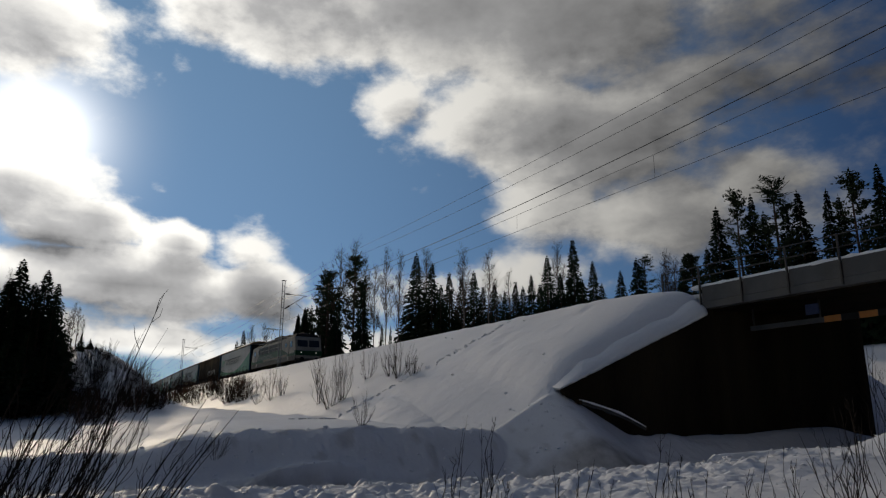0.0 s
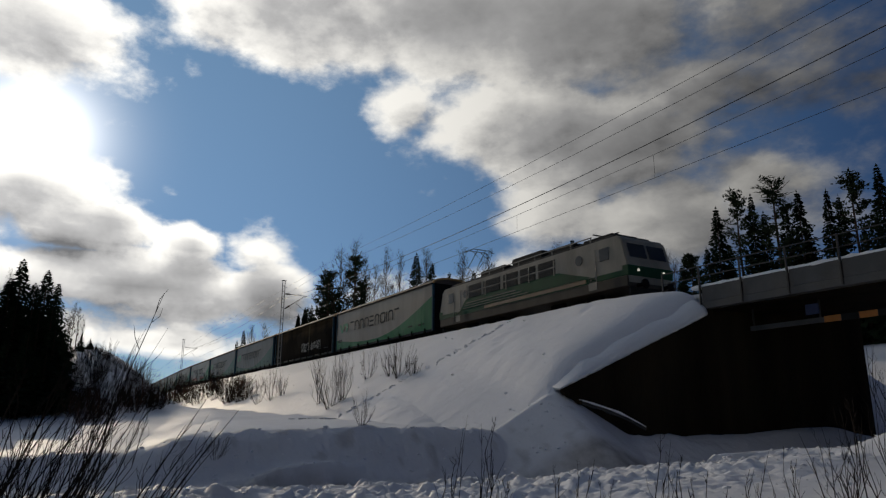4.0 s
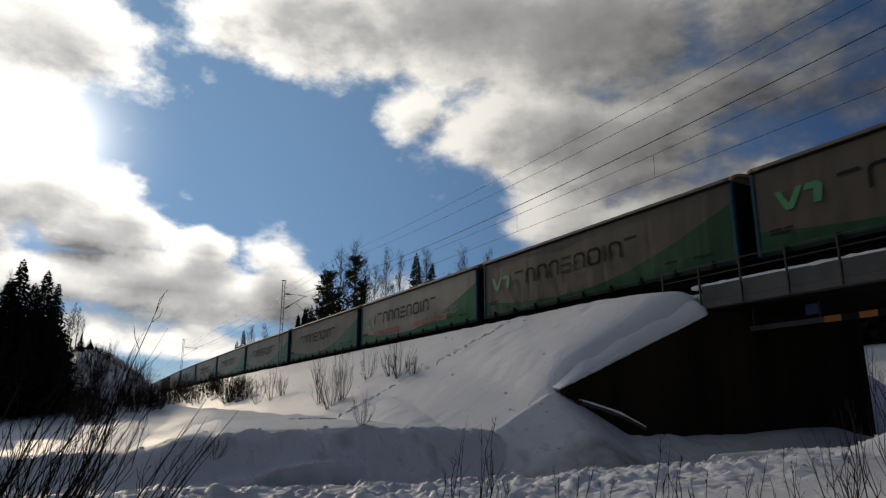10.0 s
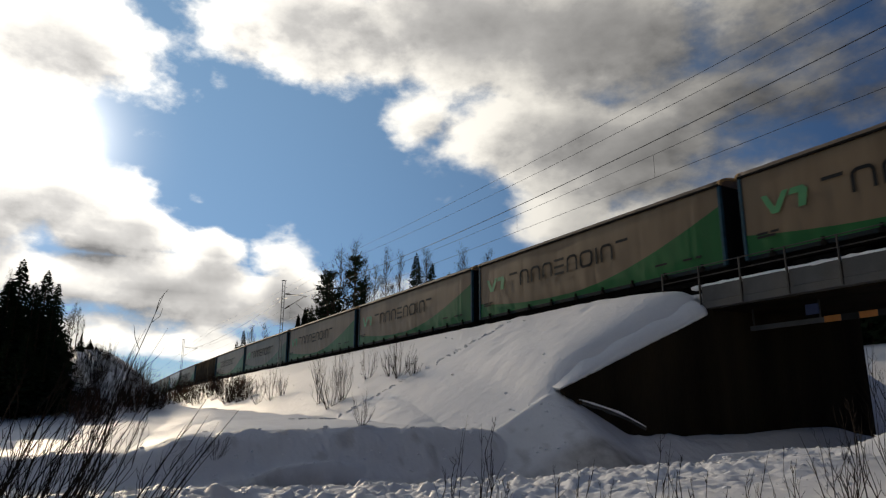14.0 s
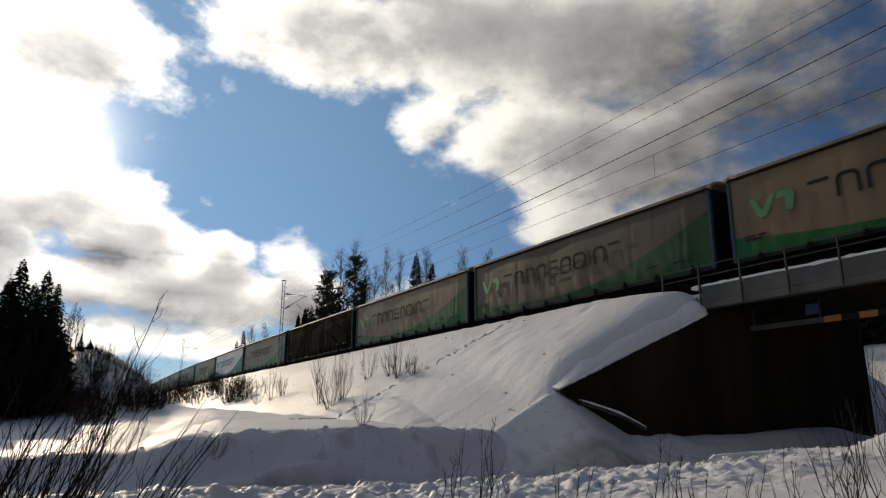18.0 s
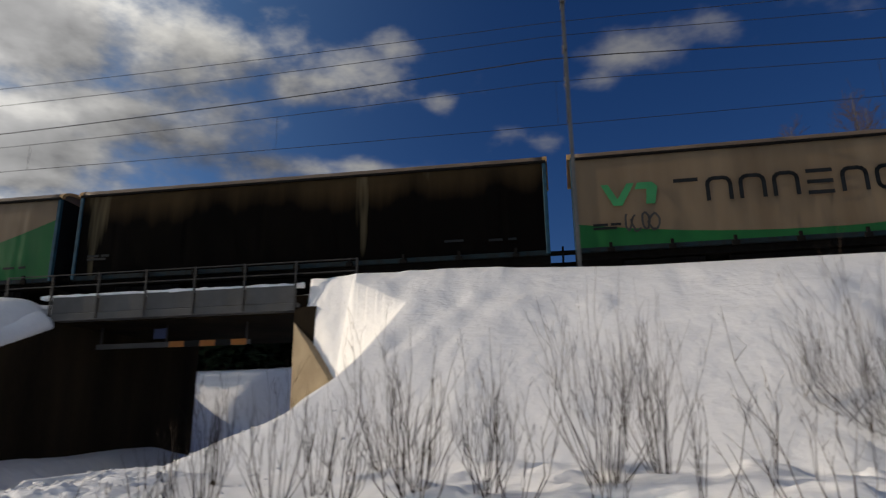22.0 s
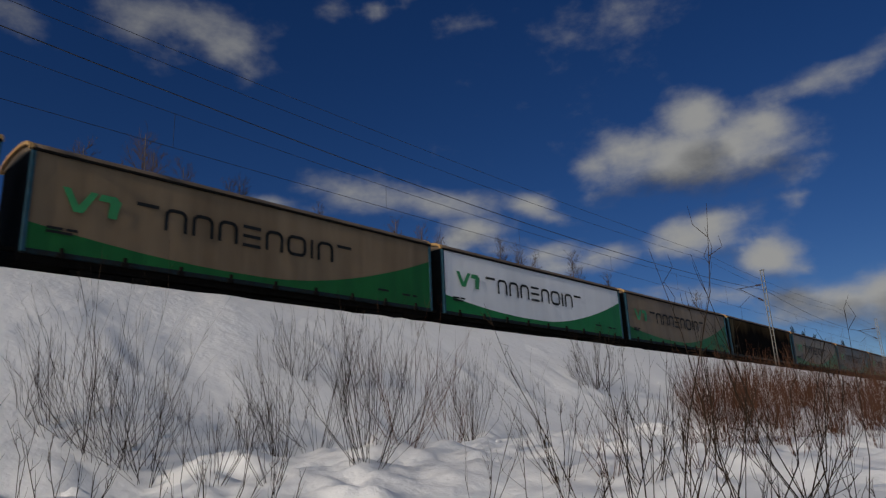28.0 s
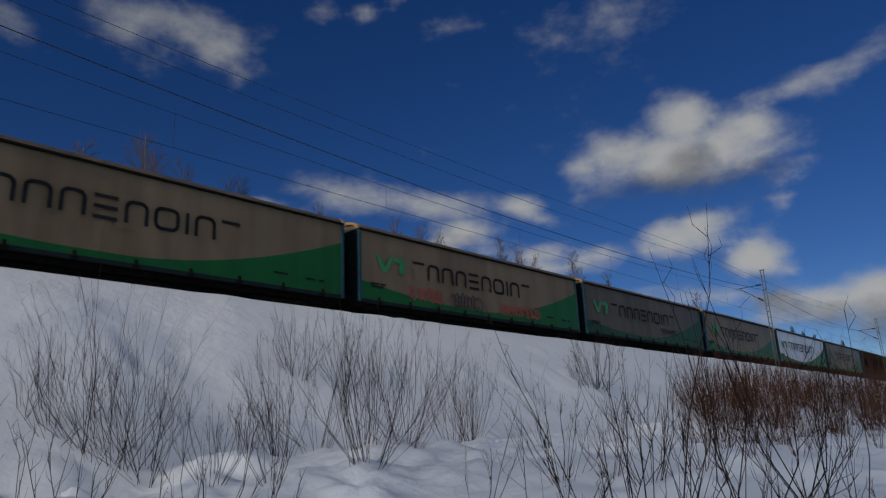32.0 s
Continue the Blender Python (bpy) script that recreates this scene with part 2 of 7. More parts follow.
    deep.attribute_name = "belly"
    rough_belly = math_node("MULTIPLY", deep.outputs["Fac"], math_node("MULTIPLY_ADD", noise_node(7.0, 4, 0.5), 1.6, 0.2))
    thick = math_node("MULTIPLY_ADD", rough_belly, -0.8, math_node("SUBTRACT", 1.04, math_node("MULTIPLY", body, math_node("MULTIPLY_ADD", ahead, 0.04, 0.49))))
    tone = math_node("ADD", thick, lit, clamp=False)
    ramp = n.new("ShaderNodeValToRGB")
    l.new(tone, ramp.inputs["Fac"])
    cr = ramp.color_ramp
    cr.elements[0].position, cr.elements[0].color = 0.0, (0.145, 0.152, 0.17, 1)
    cr.elements[1].position, cr.elements[1].color = 0.93, (0.97, 0.985, 1.0, 1)
    e = cr.elements.new(0.5)
    e.color = (0.45, 0.465, 0.50, 1)
    # clouds shine through more strongly towards the sun
    near = math_node("POWER", ahead, 3.0)
    # and those opposite stand in full sunlight
    front = math_node("MULTIPLY_ADD", math_node("MAXIMUM", math_node("MULTIPLY", dot.outputs["Value"], -1.0), 0.0), 0.2, CLOUD_BASE)
    power = math_node("MULTIPLY_ADD", near, CLOUD_SUN, front)
    em, tr, mix = n.new("ShaderNodeEmission"), n.new("ShaderNodeBsdfTransparent"), n.new("ShaderNodeMixShader")
    l.new(ramp.outputs["Color"], em.inputs["Color"])
    l.new(power, em.inputs["Strength"])
    l.new(alpha.outputs[0], mix.inputs["Fac"])
    l.new(tr.outputs[0], mix.inputs[1])
    l.new(em.outputs[0], mix.inputs[2])
    l.new(mix.outputs[0], n["Material Output"].inputs["Surface"])
    me.materials.append(m)
    ob = new("backdrop_clouds", me)
    return tagged(ob, "drifting layer of broken white and grey clouds", "clouds", kind="structure")


clouds = cloud_dome()


def sun_glare():
    """The blazing patch of thin cloud round the sun."""
    me = bpy.data.meshes.new("sun_glow")
    bm = bmesh.new()
    bmesh.ops.create_circle(bm, cap_ends=True, segments=48, radius=1.0)
    bm.to_mesh(me)
    bm.free()
    m = bpy.data.materials.new("sun_glow")
    m.use_nodes = True
    n, l = m.node_tree.nodes, m.node_tree.links
    n.remove(n["Principled BSDF"])
    tc, ln = n.new("ShaderNodeTexCoord"), n.new("ShaderNodeVectorMath")
    ln.operation = "LENGTH"
    l.new(tc.outputs["Object"], ln.inputs[0])
    fall, power = n.new("ShaderNodeMath"), n.new("ShaderNodeMath")
    fall.operation, fall.use_clamp = "SUBTRACT", True
    fall.inputs[0].default_value = 1.0
    l.new(ln.outputs["Value"], fall.inputs[1])
    power.operation = "POWER"
    l.new(fall.outputs[0], power.inputs[0])
    power.inputs[1].default_value = 7.0
    strength = n.new("ShaderNodeMath")
    strength.operation = "MULTIPLY"
    l.new(power.outputs[0], strength.inputs[0])
    strength.inputs[1].default_value = 9.0
    em, tr, add = n.new("ShaderNodeEmission"), n.new("ShaderNodeBsdfTransparent"), n.new("ShaderNodeAddShader")
    em.inputs["Color"].default_value = (1.0, 0.97, 0.93, 1)
    l.new(strength.outputs[0], em.inputs["Strength"])
    l.new(em.outputs[0], add.inputs[0])
    l.new(tr.outputs[0], add.inputs[1])
    l.new(add.outputs[0], n["Material Output"].inputs["Surface"])
    me.materials.append(m)
    ob = new("backdrop_sun", me)
    d = 2700.0
    ob.matrix_world = look(sun_way * d, (0, 0, 0)) @ Matrix.Scale(d * math.tan(radians(17.0)), 4)
    return tagged(ob, "blazing low sun with a white halo", "sun", kind="structure")


sun_glare()

# ---------------------------------------------------------------- materials
def material(name, colour, second=None, rough=0.6, metal=0.0, scale=1.5, bump=0.1, bump_scale=25.0, spread=0.5,
             streak=False, random_tint=0.0, spec=0.5, sheen=0.0):
    """Two-scale noise between two base colours, with fine relief."""
    m = bpy.data.materials.new(name)
    m.use_nodes = True
    n, l = m.node_tree.nodes, m.node_tree.links
    b = n["Principled BSDF"]
    b.inputs["Roughness"].default_value, b.inputs["Metallic"].default_value = rough, metal
    b.inputs["Specular IOR Level"].default_value = spec
    tc = n.new("ShaderNodeTexCoord")
    mp = n.new("ShaderNodeMapping")
    mp.inputs["Scale"].default_value = (1, 1, 0.12) if streak else (1, 1, 1)
    l.new(tc.outputs["Object"], mp.inputs["Vector"])
    big, fine = n.new("ShaderNodeTexNoise"), n.new("ShaderNodeTexNoise")
    big.inputs["Scale"].default_value, big.inputs["Detail"].default_value = scale, 5
    fine.inputs["Scale"].default_value, fine.inputs["Detail"].default_value = bump_scale, 4
    l.new(mp.outputs[0], big.inputs["Vector"])
    l.new(mp.outputs[0], fine.inputs["Vector"])
    mix = n.new("ShaderNodeMath")
    mix.operation = "MULTIPLY_ADD"
    l.new(fine.outputs["Fac"], mix.inputs[0])
    mix.inputs[1].default_value = 0.35
    l.new(big.outputs["Fac"], mix.inputs[2])
    ramp = n.new("ShaderNodeValToRGB")
    ramp.color_ramp.elements[0].position, ramp.color_ramp.elements[1].position = 0.66 - spread / 2, 0.68 + spread / 2
    second = second or [c * 0.7 for c in colour]
    ramp.color_ramp.elements[0].color, ramp.color_ramp.elements[1].color = (*second, 1), (*colour, 1)
    l.new(mix.outputs[0], ramp.inputs["Fac"])
    out = ramp.outputs["Color"]
    if random_tint:
        info, mul, hsv = n.new("ShaderNodeObjectInfo"), n.new("ShaderNodeMapRange"), n.new("ShaderNodeHueSaturation")
        mul.inputs["To Min"].default_value, mul.inputs["To Max"].default_value = 1 - random_tint, 1 + random_tint
        l.new(info.outputs["Random"], mul.inputs["Value"])
        l.new(mul.outputs[0], hsv.inputs["Value"])
        l.new(out, hsv.inputs["Color"])
        out = hsv.outputs["Color"]
    l.new(out, b.inputs["Base Color"])
    bp = n.new("ShaderNodeBump")
    bp.inputs["Strength"].default_value, bp.inputs["Distance"].default_value = bump, 0.03
    l.new(fine.outputs["Fac"], bp.inputs["Height"])
    l.new(bp.outputs[0], b.inputs["Normal"])
    return m


def snow_material(name, colour, second, scale, bump):
    """Snow: broad soft drifts, crusty grains and a faint glitter."""
    m = material(name, colour, second, rough=0.55, scale=scale, bump=bump, bump_scale=9.0, spread=0.7, spec=0.35)
    n, l = m.node_tree.nodes, m.node_tree.links
    b = n["Principled BSDF"]
    tc, grain = n.new("ShaderNodeTexCoord"), n.new("ShaderNodeTexNoise")
    grain.inputs["Scale"].default_value, grain.inputs["Detail"].default_value = 2.2, 8
    l.new(tc.outputs["Object"], grain.inputs["Vector"])
    b2 = n.new("ShaderNodeBump")
    b2.inputs["Strength"].default_value, b2.inputs["Distance"].default_value = bump, 0.12
    l.new(grain.outputs["Fac"], b2.inputs["Height"])
    old = b.inputs["Normal"].links[0].from_node
    l.new(b2.outputs[0], old.inputs["Normal"])
    b.inputs["Subsurface Weight"].default_value = 0.0
    return m


M_SNOW = snow_material("snow", (0.84, 0.84, 0.85), (0.74, 0.74, 0.76), 0.25, 0.45)


def ground_material():
    """Clean snow that turns to grey packed snow where the ground is marked as dirty."""
    m = snow_material("ground_snow", (0.84, 0.84, 0.85), (0.74, 0.74, 0.76), 0.25, 0.5)
    n, l = m.node_tree.nodes, m.node_tree.links
    b = n["Principled BSDF"]
    clean = b.inputs["Base Color"].links[0].from_socket
    dirt, mix, speck, ramp, tc = (n.new("ShaderNode" + k) for k in ("Attribute", "MixRGB", "TexNoise", "ValToRGB", "TexCoord"))
    dirt.attribute_name = "dirt"
    speck.inputs["Scale"].default_value, speck.inputs["Detail"].default_value = 1.6, 7
    ramp.color_ramp.elements[0].position, ramp.color_ramp.elements[1].position = 0.35, 0.65
    ramp.color_ramp.elements[0].color, ramp.color_ramp.elements[1].color = (0.34, 0.32, 0.30, 1), (0.60, 0.58, 0.56, 1)
    l.new(tc.outputs["Object"], speck.inputs["Vector"])
    l.new(speck.outputs["Fac"], ramp.inputs["Fac"])
    l.new(dirt.outputs["Fac"], mix.inputs["Fac"])
    l.new(clean, mix.inputs["Color1"])
    l.new(ramp.outputs["Color"], mix.inputs["Color2"])
    l.new(mix.outputs["Color"], b.inputs["Base Color"])
    return m


M_GROUND = ground_material()
# far darker than bare concrete: the underpass's shade is put into this colour
M_CONCRETE_SHADE = material("concrete", (0.034, 0.025, 0.016), (0.009, 0.007, 0.005), rough=0.95, spec=0.04, scale=0.7, bump=0.3, streak=True)
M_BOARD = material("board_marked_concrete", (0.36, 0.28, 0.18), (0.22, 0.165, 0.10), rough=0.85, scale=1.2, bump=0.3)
M_PARAPET = material("parapet_concrete", (0.10, 0.10, 0.10), (0.055, 0.055, 0.055), rough=0.8, scale=1.0, bump=0.2)
M_STEEL = material("galvanised_steel", (0.17, 0.17, 0.165), (0.10, 0.097, 0.093), rough=0.5, metal=0.7, scale=3)
M_DARKSTEEL = material("dark_steel", (0.055, 0.052, 0.05), (0.025, 0.022, 0.02), rough=0.6, metal=0.3, scale=3)
M_RAIL = material("rail_steel", (0.25, 0.2, 0.17), (0.12, 0.07, 0.05), rough=0.4, metal=0.8)
M_BALLAST = material("ballast", (0.2, 0.18, 0.17), (0.1, 0.09, 0.085), rough=0.95, scale=12, bump=0.8)
M_SLEEPER = material("sleeper_concrete", (0.33, 0.32, 0.3), (0.2, 0.19, 0.18), rough=0.9)
M_WIRE = material("copper_wire", (0.05, 0.045, 0.04), (0.03, 0.03, 0.03), rough=0.5, metal=0.5)
M_INSUL = material("brown_insulator", (0.06, 0.03, 0.02), (0.03, 0.015, 0.01), rough=0.25)
M_YELLOW = material("hazard_orange", (0.5, 0.17, 0.012), (0.33, 0.11, 0.01), rough=0.5)
M_BLACK = material("black_paint", (0.015, 0.015, 0.015), (0.008, 0.008, 0.008), rough=0.5, spec=0.1)
M_BLUE = material("blue_sign", (0.01, 0.03, 0.12), (0.01, 0.02, 0.09), rough=0.4)
M_SPRUCE = material("spruce_needles", (0.03, 0.05, 0.025), (0.012, 0.02, 0.011), rough=0.95, spec=0.05, scale=1.5, random_tint=0.25)
M_PINE = material("pine_needles", (0.045, 0.06, 0.03), (0.02, 0.03, 0.015), rough=0.95, spec=0.05, scale=1.5, random_tint=0.25)
M_BARK = material("bark", (0.09, 0.062, 0.045), (0.045, 0.033, 0.026), rough=0.95, spec=0.1, scale=6, bump=0.6)
M_BIRCH = material("birch_bark", (0.17, 0.145, 0.12), (0.08, 0.06, 0.05), rough=0.8, scale=5)
M_TWIG = material("willow_twigs", (0.036, 0.025, 0.017), (0.017, 0.012, 0.009), rough=0.9, spec=0.1, scale=3, random_tint=0.3)
M_REDTWIG = material("reddish_twigs", (0.10, 0.047, 0.027), (0.05, 0.025, 0.016), rough=0.9, spec=0.1, scale=3, random_tint=0.3)
M_GLASS = material("window_glass", (0.02, 0.025, 0.03), (0.015, 0.02, 0.025), rough=0.12, spec=0.25)

# ---------------------------------------------------------------- mesh tools
def mesh_of(bm, name, mat, smooth=False):
    me = bpy.data.meshes.new(name)
    bm.to_mesh(me)
    bm.free()
    if mat:
        me.materials.append(mat)
    if smooth:
        me.polygons.foreach_set("use_smooth", [True] * len(me.polygons))
    return me


def part(name, bm, mat, parent=None, label="", smooth=False, m=None):
    ob = new(name, mesh_of(bm, name, mat, smooth) if isinstance(bm, bmesh.types.BMesh) else bm)
    if parent:
        ob.parent = parent
    if m is not None:
        ob.matrix_basis = m
    return tagged(ob, label) if label else ob


def box(bm, x0, x1, y0, y1, z0, z1, bevel=0.0):
    r = bmesh.ops.create_cube(bm, size=1.0)["verts"]
    for v in r:
        v.co = Vector(((x0 + x1) / 2 + v.co.x * (x1 - x0), (y0 + y1) / 2 + v.co.y * (y1 - y0),
                       (z0 + z1) / 2 + v.co.z * (z1 - z0)))
    if bevel:
        es = list({e for v in r for e in v.link_edges})
        bmesh.ops.bevel(bm, geom=es, offset=bevel, segments=1, affect="EDGES")
    return bm


def boxes(*bs, bevel=0.0):
    bm = bmesh.new()
    for b in bs:
        box(bm, *b, bevel=bevel)
    return bm


def tube(bm, pts, radii, sides=4):
    """A tapered tube through points."""
    rings = []
    pts = [Vector(p) for p in pts]
    for i, p in enumerate(pts):
        d = (pts[min(i + 1, len(pts) - 1)] - pts[max(i - 1, 0)]).normalized()
        a = d.orthogonal().normalized()
        b = d.cross(a)
        r = radii[i] if isinstance(radii, (list, tuple)) else radii
        rings.append([bm.verts.new(p + (a * math.cos(k * 2 * math.pi / sides) + b * math.sin(k * 2 * math.pi / sides)) * r)
                      for k in range(sides)])
    for r0, r1 in zip(rings, rings[1:]):
        for k in range(sides):
            bm.faces.new((r0[k], r0[(k + 1) % sides], r1[(k + 1) % sides], r1[k]))
    bm.faces.new(rings[0][::-1])
    bm.faces.new(rings[-1])
    return bm


def prism(bm, outline, y0, y1):
    """A plate: an outline in x and z, from y0 to y1."""
    a = [bm.verts.new((x, y0, z)) for x, z in outline]
    b = [bm.verts.new((x, y1, z)) for x, z in outline]
    bm.faces.new(a)
    bm.faces.new(b[::-1])
    for i in range(len(a)):
        j = (i + 1) % len(a)
        bm.faces.new((a[j], a[i], b[i], b[j]))
    bmesh.ops.recalc_face_normals(bm, faces=bm.faces)
    return bm


def disc(bm, c, r, depth, sides=16, axis="Y"):
    m = Matrix.Translation(c) @ (Matrix.Rotation(radians(90), 4, "X") if axis == "Y" else
                                 Matrix.Rotation(radians(90), 4, "Y") if axis == "X" else Matrix.Identity(4))
    bmesh.ops.create_cone(bm, cap_ends=True, segments=sides, radius1=r, radius2=r, depth=depth, matrix=m)
    return bm


def grid_noise(x, y, seed, size):
    """Smooth value noise on arrays."""
    rng = np.random.RandomState(seed)
    table = rng.rand(256, 256)
    u, v = np.asarray(x) / size, np.asarray(y) / size
    i, j = np.floor(u).astype(int), np.floor(v).astype(int)
    f, g = u - i, v - j
    f, g = f * f * (3 - 2 * f), g * g * (3 - 2 * g)
    t = lambda a, b: table[a % 256, b % 256]
    return (t(i, j) * (1 - f) + t(i + 1, j) * f) * (1 - g) + (t(i, j + 1) * (1 - f) + t(i + 1, j + 1) * f) * g


def step(a, b, v):
    u = np.clip((np.asarray(v, float) - a) / (b - a), 0, 1)
    return u * u * (3 - 2 * u)

# ---------------------------------------------------------------- plan
# x runs along the railway, y away from the camera; the road passes under the bridge.
RAIL_Z = 7.0
_px = np.linspace(-460, 420, 881)
_py = np.interp(_px, [-460, -229, -150, -90, -40, 0, 30, 60, 137, 420], [49, 25.3, 22.6, 22.25, 23.2, 23.5, 23.0, 22.2, 21.4, 21.4])
_k = np.exp(-np.linspace(-2, 2, 61) ** 2)
_py = np.convolve(np.pad(_py, 30, mode="edge"), _k / _k.sum(), "valid")


def side_y(x):
    """Where the near side of the wagons runs."""
    return np.interp(x, _px, _py)


def track_y(x):
    return side_y(x) + 1.55


ROAD_P, ROAD_D = (-16.05, 2.83), (0.174, 0.985)
WALL_L, WALL_R = -5.55, 3.66           # inner faces of the abutments, metres off the road's centre line


def road_n(x, y):
    return (x - ROAD_P[0]) * ROAD_D[1] - (y - ROAD_P[1]) * ROAD_D[0]


def road_s(x, y):
    return (x - ROAD_P[0]) * ROAD_D[0] + (y - ROAD_P[1]) * ROAD_D[1]


def road_z(s):
    return 0.04 * np.clip(np.asarray(s, float) - 12, 0, 60)


def ground_z(x, y):
    x, y = np.asarray(x, float), np.asarray(y, float)
    n, s = road_n(x, y), road_s(x, y)
    yc = track_y(x)
    y1, y2 = yc - 3.0, yc + 3.2
    rz = road_z(s)
    # low ground on the camera's side
    toe = step(-7, -1, x) * step(6, 9, y) * step(16, 12, y)
    near = 0.34 + 0.055 * np.clip(y, 0, 16) + 0.35 * step(2, 14, x) + toe * (0.30 * (grid_noise(x, y, 41, 1.5) - 0.4) + 0.34 * np.maximum(grid_noise(x, y, 42, 0.8) - 0.45, 0) + 0.13 * (grid_noise(x, y, 45, 0.4) - 0.5) + 0.10 * np.abs(grid_noise(x, y, 47, 0.24) - 0.5)) + 0.25 * (grid_noise(x, y, 3, 3.0) - 0.5) + step(2, 6, x) * (0.30 * (grid_noise(x, y, 43, 1.4) - 0.5) + 0.30 * np.maximum(grid_noise(x, y, 44, 0.7) - 0.4, 0) + 0.13 * (grid_noise(x, y, 46, 0.4) - 0.5) + 0.10 * np.abs(grid_noise(x, y, 48, 0.24) - 0.5))
    crest = np.interp(s, [-8, -3.9, -1.8, -0.5, 0.8, 3.5, 6.8, 8.5, 10.2, 12], [0.72, 0.80, 0.90, 1.20, 1.42, 1.45, 1.57, 1.50, 1.2, 0.9])
    left = crest - 0.10 + 0.028 * np.clip(-n - 5.5, 0, 45) + 0.22 * (grid_noise(x, y, 4, 2.2) - 0.5) * step(-5, -8, n)
    hill = 6.6 * step(-44, -78, x) * step(13, 3, y + 0.05 * (x + 75))
    low = np.where(n > 0, near, left + hill)
    # road bed and the ploughed banks beside it
    half = 3.0 + 2.2 * step(8, 12.5, s) * (n < 0)
    bed = step(half - 0.1 * (n < 0), half + 1.1 + 0.9 * (n < 0), np.abs(n + 0.3))
    lump = (grid_noise(x, y, 7, 1.3) - 0.5) * 0.28 + (grid_noise(x, y * 0.7, 8, 0.6) - 0.5) * 0.16 + np.abs(grid_noise(x, y * 0.7, 9, 0.34) - 0.5) * 0.16 + np.abs(grid_noise(x, y, 10, 0.2) - 0.5) * 0.13 - 0.05
    thrown = 0.35 + 0.65 * step(-2.5, 0.5, s)
    bank = 0.10 * np.exp(-((n + 4.9) / 0.8) ** 2) + thrown * lump * np.exp(-((np.abs(n + 0.3) - 4.4) / 1.4) ** 2)
    # a lower ridge that the plough left on the bank's face
    bank = bank + 0.30 * np.exp(-((n + 3.55 + 0.12 * (s - 2.6)) / 0.22) ** 2) * step(0.9, 2.2, s) * step(5.2, 3.6, s)
    low = rz * (1 - bed) + np.maximum(low, rz + 0.5) * bed + bank * step(28, 18, y)
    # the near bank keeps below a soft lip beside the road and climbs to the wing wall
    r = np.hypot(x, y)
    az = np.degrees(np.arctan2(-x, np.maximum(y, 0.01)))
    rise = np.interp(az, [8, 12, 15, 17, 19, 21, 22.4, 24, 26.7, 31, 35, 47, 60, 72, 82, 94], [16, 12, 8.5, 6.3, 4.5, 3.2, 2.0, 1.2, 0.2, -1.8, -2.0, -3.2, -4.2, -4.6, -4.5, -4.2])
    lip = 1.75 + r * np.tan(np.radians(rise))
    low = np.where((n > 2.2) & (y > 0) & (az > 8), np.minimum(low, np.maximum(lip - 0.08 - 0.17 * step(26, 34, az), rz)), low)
    crumbs = step(2.9, 4.0, n) * step(9.5, 5.5, n + 0.25 * (y - 8)) * step(20, 14, y)
    low = low + crumbs * (0.12 * (grid_noise(x, y, 31, 0.6) - 0.5) + 0.20 * np.abs(grid_noise(x, y, 32, 0.19) - 0.45) + 0.20 * np.abs(grid_noise(x, y, 33, 0.125) - 0.5))
    # embankment
    over = np.maximum(y1 - y, 0)
    slope = 0.60 + 0.27 * step(-14, -9, x) - 0.16 * step(-6, 5, x)
    emb = 7.15 - 0.22 * step(-4, 3, x) - slope * (np.sqrt(over ** 2 + 0.5) - 0.7) + (0.16 * (grid_noise(x, y, 11, 5.0) - 0.5) + 0.07 * (grid_noise(x * 0.6, y, 12, 1.3) - 0.5)) * step(0.2, 2.0, over)
    emb = emb + 0.16 * np.maximum(grid_noise(x, y, 13, 2.6) - 0.72, 0) * step(-42, -36, x) + 0.11 * (grid_noise(x, y * 0.7, 14, 0.6) - 0.5) * step(0.45, 0.7, grid_noise(x, y, 15, 4.0))
    emb = emb + step(-6, 0, x) * step(0.8, 3.0, over) * (0.20 * (grid_noise(x, y * 0.6, 16, 3.1) - 0.5) + 0.30 * np.maximum(grid_noise(x, y, 17, 1.2) - 0.68, 0) + 0.06 * (grid_noise(x * 0.5, y, 18, 0.6) - 0.5))
    back = np.maximum(y - y2, 0)
    far = 1.2 + 0.13 * np.clip(y - 31, 0, 75) + 5.5 * step(-38, -60, x) * step(150, 60, y) + 4 * step(10, 40, x)
    far = far + 3.4 * step(33.5, 41, y) * step(-5.5, -9, n) * step(-43, -37, x) * step(110, 60, y)
    emb = np.where(y > y2, np.maximum(7.15 - 0.6 * back, far), emb)
    # the cut for the road
    beyond = np.maximum(WALL_L - 0.35 - n, 0)
    wall_top = np.clip(2.9 + np.where(s > 12.15, 0.449, 0.60) * (s - 12.15), 0.8, 5.75)
    drift = step(10.8, 13.5, s)
    wing_l = wall_top + 0.15 * drift + 1.05 * drift * (1 - np.exp(-beyond / 0.6)) + 0.26 * beyond + 0.12 * beyond * step(14, 19, s)
    fore, rear = 2.85 + 0.60 * (s - 11.9), 2.85 - 0.55 * (s - 11.9)
    apron = np.minimum(fore, rear) - 0.25 * np.log1p(np.exp(-np.abs(fore - rear) / 0.25)) - 0.62 * np.maximum(n - WALL_L + 0.2, 0)
    # wing wall on the right: fill behind it, a hollow before it
    along = (x + 8.95) * 0.847 - (y - 22.0) * 0.532
    ahead = -(x + 8.95) * 0.532 - (y - 22.0) * 0.847
